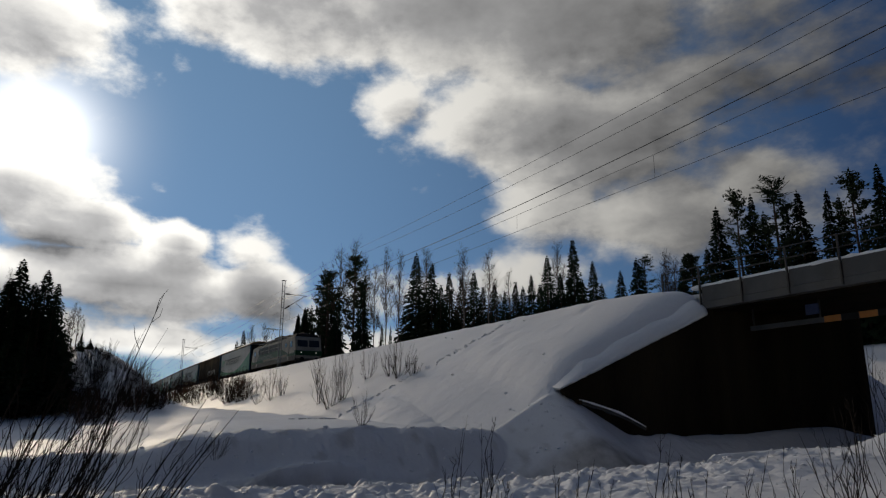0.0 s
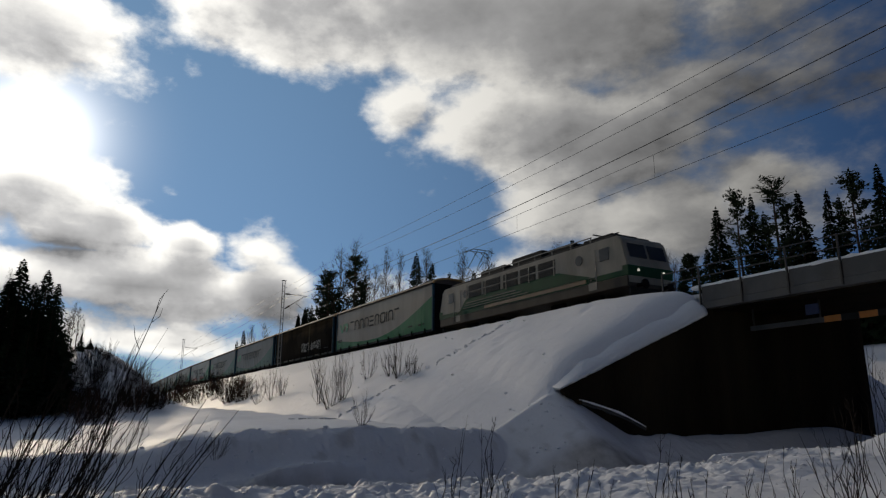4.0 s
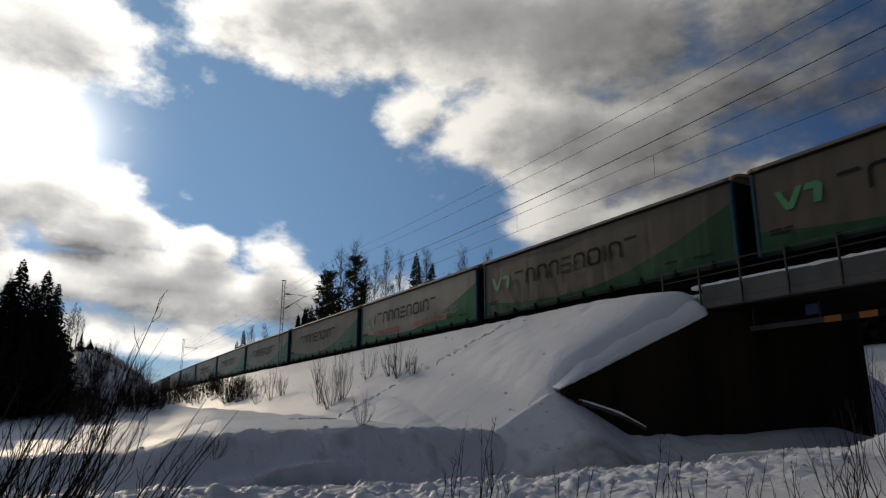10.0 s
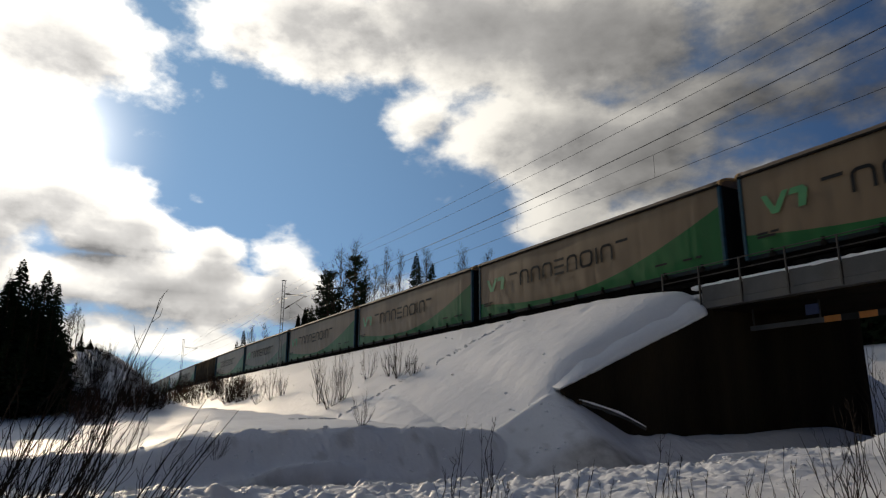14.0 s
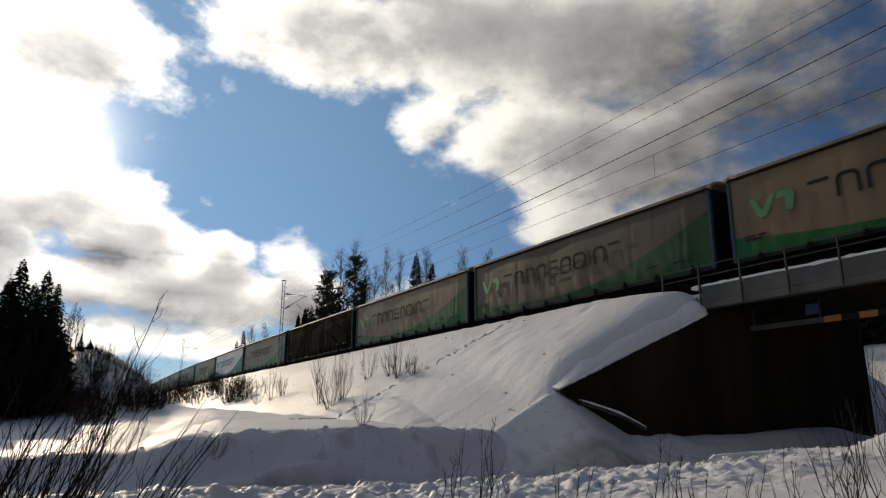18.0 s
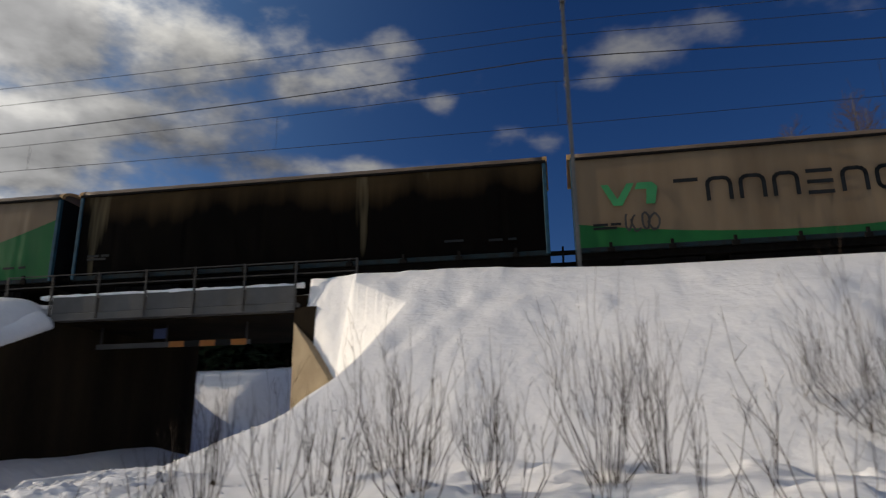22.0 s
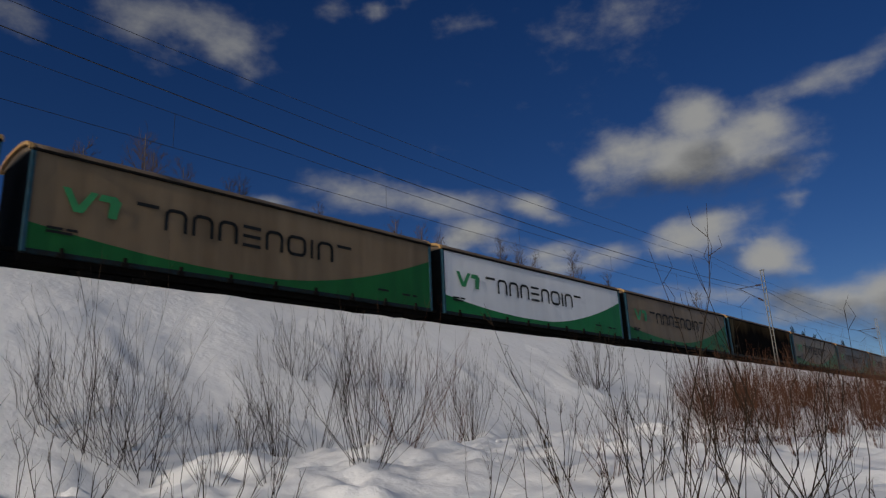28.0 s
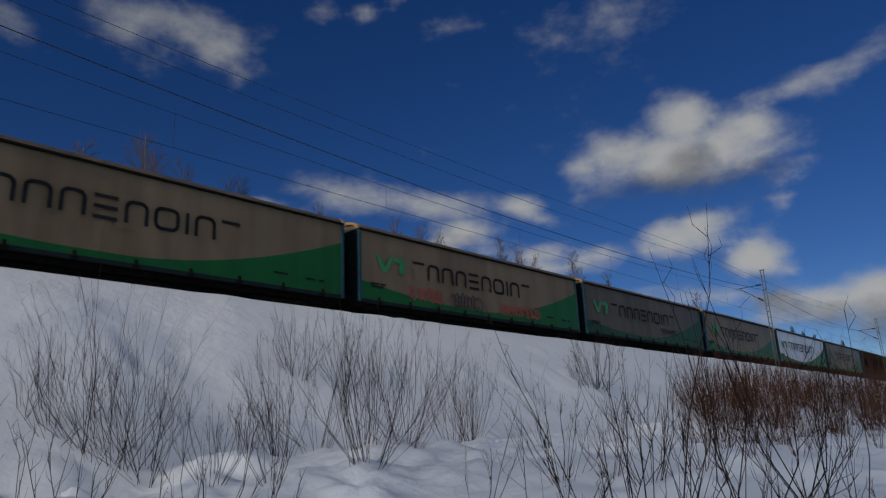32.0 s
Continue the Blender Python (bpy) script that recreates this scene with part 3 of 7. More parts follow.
    filled = 6.1 - 1.06 * np.clip(along, 0, 2.07) + 5.0 * np.maximum(-ahead - 0.3, 0) + 4.0 * np.maximum(along - 2.0, 0) + 0.5 * (grid_noise(x, y, 71, 0.7) - 0.4) + 0.3 * (grid_noise(x, y, 72, 0.3) - 0.5)
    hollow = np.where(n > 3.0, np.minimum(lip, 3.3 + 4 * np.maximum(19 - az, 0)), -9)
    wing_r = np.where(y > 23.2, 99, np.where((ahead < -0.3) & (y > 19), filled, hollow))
    lim = np.where(n < -0.9, np.where(n > WALL_L - 0.35, np.maximum(apron, low), wing_l), wing_r)
    inside = (n > WALL_L - 0.35) & (n < WALL_R + 0.35)
    lim = np.where(inside & (s > 13.5) & (y < 30.5), np.maximum(apron, low + (0.95 + 0.25 * (grid_noise(x, y, 61, 1.3) - 0.5)) * step(29, 24, s) * np.exp(-((n - WALL_L) / 1.6) ** 2)), lim)
    cut = step(7.5, 4.6, np.abs(n + 0.9))
    lim = np.where(y >= 30.5, np.maximum(7.15 - 0.6 * back, far) * (1 - cut) + np.maximum(low, far) * cut, lim)
    soft = np.where(((n < WALL_L - 0.35) & (y < 22.5)) | ((s < 11.9) & (n < -0.9)), 0.35, 0.01)
    lim = np.minimum(lim, 30.0)
    emb = np.minimum(emb, lim) - soft * np.log1p(np.exp(-np.abs(emb - lim) / soft))
    z = np.maximum(low, emb)
    # trough between the rails' shoulders
    deck = (y > y1 + 0.5) & (y < y2 - 0.4) & (z > 6)
    z = np.where(deck, 6.72, z)
    # gentle far country
    r = np.hypot(x, y - 20)
    z = z + step(150, 700, r) * (10 * (grid_noise(x, y, 21, 160.0) - 0.3))
    return z


def axis(*spans):
    out = []
    for a, b, d in spans:
        out += list(np.arange(a, b, d))
    return np.array(out + [spans[-1][1]])


def sheet(name, xs, ys, mat):
    gx, gy = np.meshgrid(xs, ys)
    gz = ground_z(gx, gy)
    co = np.stack([gx, gy, gz], -1).reshape(-1, 3)
    w, h = len(xs), len(ys)
    i = (np.arange(h - 1)[:, None] * w + np.arange(w - 1)[None]).ravel()
    faces = np.stack([i, i + 1, i + w + 1, i + w], -1)
    me = bpy.data.meshes.new(name)
    me.from_pydata(co.tolist(), [], faces.tolist())
    for m in mat:
        me.materials.append(m)
    n, s = np.abs(road_n(gx, gy) + 0.3), road_s(gx, gy)
    dirt = step(3.5, 2.7, n) + 0.16 * np.exp(-((n - 4.2) / 1.1) ** 2) * step(16, 10, s) * (0.4 + grid_noise(gx, gy, 51, 0.8) + 3.0 * step(0.70, 0.82, grid_noise(gx, gy, 52, 0.33)))
    att = me.attributes.new("dirt", "FLOAT", "POINT")
    att.data.foreach_set("value", np.clip(dirt, 0, 1).astype(np.float32).ravel())
    me.polygons.foreach_set("use_smooth", [True] * len(me.polygons))
    return new(name, me)


ground = sheet("ground", axis((-2600, -400, 200), (-400, -140, 10), (-140, -70, 1.6), (-70, -32, 0.6), (-32, -24, 0.24), (-24, -15, 0.11), (-15, -4, 0.055), (-4, 8, 0.12), (8, 30, 0.24),
                              (30, 80, 0.8), (80, 200, 4), (200, 400, 25), (400, 2600, 200)),
               axis((-2600, -200, 200), (-200, -40, 10), (-40, -4, 1.2), (-4, -1, 0.2), (-1, 14, 0.06), (14, 19.5, 0.12), (19.5, 23.4, 0.06), (23.4, 31, 0.24), (31, 60, 0.8), (60, 140, 4),
                    (140, 400, 20), (400, 2600, 200)), [M_GROUND])
tagged(ground, "snow-covered ground with embankment slopes and ploughed road", "ground", kind="structure")

# ---------------------------------------------------------------- bridge
def road_point(n, s):
    return (ROAD_P[0] + ROAD_D[0] * s + ROAD_D[1] * n, ROAD_P[1] + ROAD_D[1] * s - ROAD_D[0] * n)


def wall_strip(bm, a, b, thick, z0, za, zb):
    """An upright wall from a to b in plan, its top sloping from za to zb; thick to the left of a to b."""
    a, b = Vector((*a, 0)), Vector((*b, 0))
    d = (b - a).normalized()
    off = Vector((-d.y, d.x, 0)) * thick
    vs = [bm.verts.new(p + Vector((0, 0, z))) for p, z in
          ((a, z0), (b, z0), (b + off, z0), (a + off, z0), (a, za), (b, zb), (b + off, zb), (a + off, za))]
    for f in ((0, 1, 5, 4), (1, 2, 6, 5), (2, 3, 7, 6), (3, 0, 4, 7), (4, 5, 6, 7), (3, 2, 1, 0)):
        bm.faces.new([vs[i] for i in f])
    return bm


def build_bridge():
    top = new("railway_bridge")
    tagged(top, "concrete railway underpass bridge with snow along its parapet", "bridge")
    # left abutment with its sloping wing
    s_near, s_tip, s_far = 18.5, 12.15, 26.6
    p = lambda n, s: road_point(n, s)
    part("abutment", wall_strip(bmesh.new(), p(WALL_L, s_near), p(WALL_L, s_far), 0.8, -0.5, 6.1, 6.1), M_CONCRETE_SHADE, top)
    part("wing_wall", wall_strip(bmesh.new(), p(WALL_L, s_tip), p(WALL_L, s_near), 0.5, -0.5, 2.9, 5.75), M_CONCRETE_SHADE, top,
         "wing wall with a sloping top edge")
    part("abutment", wall_strip(bmesh.new(), p(WALL_R, 27.5), p(WALL_R, 20.1), 0.8, -0.5, 6.1, 6.1), M_CONCRETE_SHADE, top)
    a = p(WALL_R, 20.1)
    part("wing_wall", wall_strip(bmesh.new(), a, (a[0] + 1.75, a[1] - 1.1), 0.5, 0.0, 5.6, 3.4), M_BOARD, top,
         "board-marked wing wall in sunlight")
    # deck and edge beams
    x0, x1 = -18.35, -8.95
    part("deck", boxes((x0 - 0.3, x1 + 0.3, 22.35, 29.3, 5.95, 6.6)), M_CONCRETE_SHADE, top)
    for y in (22.0, 29.3):
        beam = part("edge_beam", boxes((x0 - 0.2, x1 + 0.1, y, y + 0.35, 6.0, 6.28), bevel=0.02), M_PARAPET, top)
        panels = np.linspace(x0 - 0.1, x1, 6)
        for i in range(5):
            part("parapet_panel", boxes((panels[i] + 0.03, panels[i + 1] - 0.03, y + 0.03, y + 0.2, 6.285, 6.9), bevel=0.015),
                 M_PARAPET, beam)
        rnd = random.Random(int(y))
        xs = np.arange(x0 - 0.6, x1 + 0.3, 0.25)
        part("snow_cap", tube(bmesh.new(), [(x, y + 0.13, 6.9 + 0.02 * rnd.random()) for x in xs], [0.07 + 0.05 * rnd.random() for x in xs], 8), M_SNOW, beam, "snow lying along the parapet", smooth=True)
        for i in range(6):
            part("post", boxes((panels[i] - 0.025, panels[i] + 0.025, y - 0.05, y + 0.02, 6.05, 7.75)), M_DARKSTEEL, beam,
                 m=None)
        for z in (7.72, 7.3):
            part("handrail", tube(bmesh.new(), [(x0 - 2.0, y - 0.02, z), (x1 + 2.2, y - 0.02, z)], 0.022, 6), M_DARKSTEEL, beam)
        for x in (x0 - 2.0, x1 + 2.2):
            part("post", boxes((x - 0.03, x + 0.03, y - 0.05, y + 0.01, 6.4, 7.75)), M_DARKSTEEL, beam)
    # height bar with hazard stripes
    bar = part("height_bar", boxes((-17.4, -11.2, 23.4, 23.52, 5.12, 5.3)), M_PARAPET, top, "white bar with orange and black stripes")
    for i, x in enumerate(np.arange(-14.4, -11.3, 0.62)):
        part("stripe", boxes((x, x + 0.6, 23.39, 23.41, 5.1, 5.32)), M_YELLOW if i % 2 == 0 else M_BLACK, bar)
    for x in (-17.3, -14.6, -11.4):
        part("hanger", boxes((x, x + 0.06, 23.45, 23.5, 5.3, 5.96)), M_DARKSTEEL, top)
    part("sign", boxes((-15.0, -14.5, 23.3, 23.34, 5.42, 5.8), bevel=0.01), M_BLUE, top, "small blue sign")
    # thick snow hanging over the wing wall's top
    rnd = random.Random(5)
    bm, rings = bmesh.new(), []
    for k in range(40):
        s = s_tip - 0.25 + k * (s_near + 0.25 - s_tip) / 39
        z = 2.9 + 0.449 * (s - s_tip)
        full = min(1.0, 0.25 + k / 9)
        hang = 0.10 + 0.05 * noise.noise((s * 1.3, 2.0, 0)) + 0.03 * rnd.random()
        tall = (0.42 + 0.26 * k / 39 + 0.14 * noise.noise((s * 0.9, 7.0, 0))) * full
        outline = [(-0.55, -0.05), (hang - 0.02, -0.02), (hang + 0.02, 0.10 * tall), (hang - 0.06, 0.35 * tall), (hang - 0.2, 0.6 * tall), (-0.3, 0.85 * tall), (-0.55, tall), (-0.95, tall * 1.02), (-0.95, 0.1)]
        rings.append([bm.verts.new((*p(WALL_L + n, s), z + dz + 0.015 * rnd.uniform(-1, 1))) for n, dz in outline])
    for a, b in zip(rings, rings[1:]):
        for k in range(9):
            bm.faces.new((a[k], a[(k + 1) % 9], b[(k + 1) % 9], b[k]))
    bm.faces.new(rings[0])
    bm.faces.new(rings[-1])
    bmesh.ops.recalc_face_normals(bm, faces=bm.faces)
    part("snow_cornice", bm, M_SNOW, top, "thick overhanging snow on the wing wall", smooth=True)
    # broken board lying along the wing's foot
    rnd = random.Random(8)
    ledge = [(*p(WALL_L + 0.12 + 0.16 * k, s_tip + 0.35 + 0.24 * k), 2.42 - 0.05 * k - 0.008 * k * k) for k in range(9)]
    board = part("loose_board", tube(bmesh.new(), [(x, y, z - 0.08 + rnd.uniform(-0.02, 0.02)) for x, y, z in ledge], [rnd.uniform(0.05, 0.09) for _ in ledge], 5), M_DARKSTEEL, top,
                 "dark broken board at the wing's foot")
    part("snow_cap", tube(bmesh.new(), [(x, y, z + rnd.uniform(-0.01, 0.02)) for x, y, z in ledge], [rnd.uniform(0.02, 0.055) for _ in ledge], 6), M_SNOW, board, "strip of snow on the board", smooth=True)
    for k in range(6):
        part("rubble", boxes((-0.12, 0.1, -0.1, 0.12, -0.08, 0.07), bevel=0.03), M_CONCRETE_SHADE, top,
             m=pose(*p(WALL_L + 0.1 + 0.12 * rnd.random(), s_tip - 0.2 + 0.13 * k), 2.62 - 0.06 * k + 0.1 * rnd.random(), rnd.uniform(0, 90), rnd.uniform(0, 60), rnd.uniform(0, 90)))
    return top


build_bridge()

# ---------------------------------------------------------------- train
PITCH, BODY = 19.6, 18.7


def train_s(t):
    """How far the first wagon's rear end has come along the line."""
    u = t / 32.0
    return ((((-147.495 * u + 428.987) * u - 533.526) * u + 331.226) * u + 366.841) * u - 111.851


def paint(name, colour, second, rough=0.42, bump=0.5, spec=0.13):
    m = material(name, colour, second, rough=rough, scale=0.9, bump=bump, bump_scale=1.6, streak=True, spread=0.6, spec=spec)
    return m


TARPS = {
    "beige": paint("tarp_beige", (0.2204, 0.1634, 0.1064), (0.1292, 0.0912, 0.057)),
    "grey": paint("tarp_grey", (0.1292, 0.1064, 0.0798), (0.0646, 0.0532, 0.04028)),
    "light": paint("tarp_light", (0.3192, 0.2812, 0.228), (0.2204, 0.19, 0.152)),
    "white": paint("tarp_white", (0.74, 0.75, 0.78), (0.62, 0.63, 0.66)),
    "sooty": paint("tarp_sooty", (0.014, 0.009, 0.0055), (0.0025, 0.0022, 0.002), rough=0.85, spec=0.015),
}
GREENS = {
    "beige": paint("tarp_green", (0.0153, 0.1275, 0.0357), (0.01105, 0.085, 0.0255)),
    "grey": paint("tarp_green_dirty", (0.0187, 0.085, 0.034), (0.0119, 0.04675, 0.0187)),
    "light": paint("tarp_green_clean", (0.017, 0.1615, 0.04675), (0.0136, 0.1105, 0.0323)),
    "white": paint("tarp_green_new", (0.014, 0.17, 0.05), (0.012, 0.13, 0.04)),
}


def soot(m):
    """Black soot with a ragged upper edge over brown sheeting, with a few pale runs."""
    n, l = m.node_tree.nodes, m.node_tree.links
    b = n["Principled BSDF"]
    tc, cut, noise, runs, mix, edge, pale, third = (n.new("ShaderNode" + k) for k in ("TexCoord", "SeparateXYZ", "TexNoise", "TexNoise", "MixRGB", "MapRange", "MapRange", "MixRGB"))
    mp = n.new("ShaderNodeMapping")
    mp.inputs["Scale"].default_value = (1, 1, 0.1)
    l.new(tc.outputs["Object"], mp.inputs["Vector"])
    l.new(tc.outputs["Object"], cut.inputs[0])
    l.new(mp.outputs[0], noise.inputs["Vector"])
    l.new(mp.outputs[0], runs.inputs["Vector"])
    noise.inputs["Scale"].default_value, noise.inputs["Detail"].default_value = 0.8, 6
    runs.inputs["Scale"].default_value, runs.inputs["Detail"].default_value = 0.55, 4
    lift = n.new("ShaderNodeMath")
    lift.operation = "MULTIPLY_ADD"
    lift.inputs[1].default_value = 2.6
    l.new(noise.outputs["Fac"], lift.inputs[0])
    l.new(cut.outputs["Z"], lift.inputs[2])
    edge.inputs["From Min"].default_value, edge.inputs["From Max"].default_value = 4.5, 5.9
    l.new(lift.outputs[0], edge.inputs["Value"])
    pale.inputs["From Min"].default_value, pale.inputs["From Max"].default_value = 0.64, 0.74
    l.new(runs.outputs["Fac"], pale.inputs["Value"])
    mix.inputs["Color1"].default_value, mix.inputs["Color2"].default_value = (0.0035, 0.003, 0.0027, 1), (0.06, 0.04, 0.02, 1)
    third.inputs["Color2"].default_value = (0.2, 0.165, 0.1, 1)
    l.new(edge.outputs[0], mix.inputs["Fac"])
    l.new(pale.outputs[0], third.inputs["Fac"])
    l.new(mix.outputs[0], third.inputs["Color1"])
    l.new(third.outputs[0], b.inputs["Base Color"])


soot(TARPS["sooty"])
M_MARK = material("marking_dark", (0.018, 0.02, 0.023), (0.012, 0.014, 0.015), rough=0.6, spec=0.1)
M_MARKG = material("marking_green", (0.03, 0.26, 0.09), (0.02, 0.18, 0.06), rough=0.5)
M_SILL = material("sill_blue_rust", (0.012, 0.03, 0.04), (0.015, 0.013, 0.011), rough=0.7, spec=0.1, scale=4)
M_UNDER = material("underframe", (0.014, 0.013, 0.012), (0.007, 0.006, 0.006), rough=0.9, spec=0.05, scale=4)
M_ROOF = material("wagon_roof", (0.14, 0.10, 0.07), (0.07, 0.05, 0.036), rough=0.7, scale=0.8, streak=False)
M_ENDPANEL = material("wagon_end", (0.012, 0.014, 0.016), (0.007, 0.007, 0.007), rough=0.85, spec=0.05)
M_CORNER = material("wagon_corner_blue", (0.02, 0.075, 0.115), (0.018, 0.04, 0.055), rough=0.6, spec=0.1, scale=3)
M_RUSTCAP = material("roof_end_ochre", (0.42, 0.25, 0.09), (0.28, 0.16, 0.06), rough=0.7)
M_RED = material("spray_red", (0.42, 0.08, 0.05), (0.3, 0.06, 0.04), rough=0.5)
M_SPRAYW = material("spray_white", (0.26, 0.25, 0.23), (0.08, 0.08, 0.075), rough=0.5)
M_SPRAYB = material("spray_black", (0.03, 0.03, 0.03), (0.02, 0.02, 0.02), rough=0.5)

SIDE_Z0, SIDE_Z1 = 1.02, 4.34            # heights over the rail
_cache = {}


def shared(key, make):
    if key not in _cache:
        _cache[key] = make()
    return _cache[key]


def slack(x, z):
    """Uneven folds of the stretched sheet, stronger towards its foot."""
    low = 1 - (z - SIDE_Z0) / (SIDE_Z1 - SIDE_Z0)
    a = noise.noise((x * 0.3, z * 0.3, 3.0)) * 0.04
    b = noise.noise((x * 1.5 + z * 1.3, z * 0.8 - x * 0.3, 9.0)) * (0.006 + 0.03 * low * low) + noise.noise((x * 2.6 + z * 2.2, z * 1.6, 4.0)) * 0.02 * low ** 3
    seam = -0.012 * math.exp(-(((x + 40.0) % 3.08 - 1.54) / 0.06) ** 2)
    return a + b + seam


def side_sheet():
    """The stretched side: slightly bowed, with upright seams and slack folds."""
    bm = bmesh.new()
    nx, nz = 150, 14
    rows = []
    for j in range(nz + 1):
        z = SIDE_Z0 + (SIDE_Z1 - SIDE_Z0) * j / nz
        row = []
        for i in range(nx + 1):
            x = -BODY / 2 + 0.12 + (BODY - 0.24) * i / nx
            edge = min(1.0, 6 * (1 - abs(2 * i / nx - 1)) + 0.1) * min(1.0, 4 * (1 - abs(2 * j / nz - 1)) + 0.1)
            fold = slack(x, z)
            row.append(bm.verts.new((x, -1.50 - 0.035 * edge - fold * edge, z)))
        rows.append(row)
    for a, b in zip(rows, rows[1:]):
        for i in range(nx):
            bm.faces.new((a[i], a[i + 1], b[i + 1], b[i]))
    return bm


def swoosh():
    """The green sweep: low along the side, rising to the front end."""
    bm = bmesh.new()
    nx = 150
    lo, hi = [], []
    for i in range(nx + 1):
        u = i / nx
        x = -BODY / 2 + 0.12 + (BODY - 0.24) * u
        h = 0.075 + 0.19 * max(0.0, 1 - u / 0.42) ** 2.0 + 0.66 * max(0.0, (u - 0.48) / 0.52) ** 1.7
        top = SIDE_Z0 + (SIDE_Z1 - SIDE_Z0) * h
        col = []
        for j in range(9):
            z = SIDE_Z0 + 0.01 + (top - SIDE_Z0 - 0.01) * j / 8
            ez = (z - SIDE_Z0) / (SIDE_Z1 - SIDE_Z0)
            edge = min(1.0, 6 * (1 - abs(2 * u - 1)) + 0.1) * min(1.0, 4 * (1 - abs(2 * ez - 1)) + 0.1)
            fold = slack(x, z)
            col.append(bm.verts.new((x, -1.512 - 0.035 * edge - fold * edge, z)))
        lo.append(col)
    for a, b in zip(lo, lo[1:]):
        for j in range(8):
            bm.faces.new((a[j], b[j], b[j + 1], a[j + 1]))
    return bm


def stroke(bm, pts, wide, y):
    """A flat painted stroke along points in x and z."""
    pts = [Vector((x, 0, z)) for x, z in pts]
    for p, q in zip(pts, pts[1:]):
        d = (q - p).normalized()
        side, more = Vector((-d.z, 0, d.x)) * wide / 2, d * wide * 0.28
        vs = [bm.verts.new(v + Vector((0, y, 0))) for v in (p - more + side, p - more - side, q + more - side, q + more + side)]
        back = [bm.verts.new(v.co + Vector((0, 0.006, 0))) for v in vs]
        bm.faces.new(vs)
        for i in range(4):
            bm.faces.new((vs[i], vs[(i + 1) % 4], back[(i + 1) % 4], back[i]))
    return bm


def arch(x, z, w, h, foot=0.0):
    """An upright rounded arch."""
    r = min(0.22, w / 3)
    turn = [(x + r - r * math.cos(a), z + h - r + r * math.sin(a)) for a in (0, 0.5, 1.05, 1.57)]
    return [(x, z + foot)] + turn + [(2 * x + w - u, v) for u, v in turn[::-1]] + [(x + w, z)]


def marking_shapes():
    """The row of ten plain dark shapes along the side: bars, arches and a ring."""
    bm = bmesh.new()
    x, y = -5.85, -1.606
    z, h, t = 2.46, 0.76, 0.135
    for i, w in enumerate((0.74, 0.74, 0.74, 0.72, 0.74, 0.72, 0.84, 0.06, 0.74, 0.74)):
        if i in (0, 9):
            stroke(bm, [(x, z + h), (x + w, z + h)], t, y)
        elif i == 7:
            stroke(bm, [(x + w / 2, z), (x + w / 2, z + h)], t, y)
        elif i == 4:
            for k in (0, 0.5, 1):
                stroke(bm, [(x, z + h * k), (x + w, z + h * k)], t, y)
        elif i == 6:
            ring = arch(x, z + h / 2, w, h / 2)
            stroke(bm, ring + [(u, 2 * z + h - v) for u, v in ring[::-1]], t, y)
        else:
            stroke(bm, arch(x, z, w, h), t, y)
        x += w + 0.335
    return bm


def emblem_shapes():
    """The plain green mark in front of the row: a chevron and a hook."""
    bm = bmesh.new()
    y, z = -1.606, 2.46
    prism(bm, [(-8.35, z + 0.8), (-8.1, z + 0.8), (-7.8, z + 0.24), (-7.45, z + 0.8), (-7.2, z + 0.8), (-7.65, z), (-7.95, z)], y, y + 0.006)
    prism(bm, [(-7.1, z + 0.8), (-6.6, z + 0.8), (-6.42, z + 0.62), (-6.55, z), (-6.85, z), (-6.8, z + 0.56), (-7.2, z + 0.56)], y, y + 0.006)
    return bm


PRINT = ((-8.7, 1.75, 0.5), (-8.1, 1.75, 0.35), (-8.7, 1.62, 0.8), (7.2, 1.45, 0.5), (7.9, 1.45, 0.3), (5.6, 1.5, 0.7))


def roof_mesh():
    bm = bmesh.new()
    pts = []
    for k in range(13):
        a = math.pi * k / 12
        pts.append((math.cos(a) * 1.54, SIDE_Z1 + 0.03 + math.sin(a) ** 0.8 * 0.46))
    rows = []
    n = 36
    for i in range(n + 1):
        x = -BODY / 2 + BODY * i / n
        rows.append([bm.verts.new((x, py, pz + 0.006 * math.sin(i * 2.4))) for py, pz in pts])
    for a, b in zip(rows, rows[1:]):
        for k in range(12):
            bm.faces.new((a[k], b[k], b[k + 1], a[k + 1]))
    bm.faces.new(rows[0])
    bm.faces.new(rows[-1][::-1])
    bmesh.ops.recalc_face_normals(bm, faces=bm.faces)
    return bm


def roof_hoop(x):
    """The thin arched trim over a wagon's end."""
    bm = bmesh.new()
    rings = []
    for k in range(15):
        a = math.pi * k / 14
        c, s_ = math.cos(a), math.sin(a) ** 0.8
        rings.append([bm.verts.new((x + dx, c * (1.54 + dr), SIDE_Z1 + 0.03 + s_ * (0.46 + dr) - 0.02)) for dx, dr in ((-0.11, 0.035), (0.05, 0.035), (0.05, -0.10), (-0.11, -0.10))])
    for a, b in zip(rings, rings[1:]):
        for k in range(4):
            bm.faces.new((a[k], a[(k + 1) % 4], b[(k + 1) % 4], b[k]))
    bm.faces.new(rings[0])
    bm.faces.new(rings[-1])
    bmesh.ops.recalc_face_normals(bm, faces=bm.faces)
    return bm


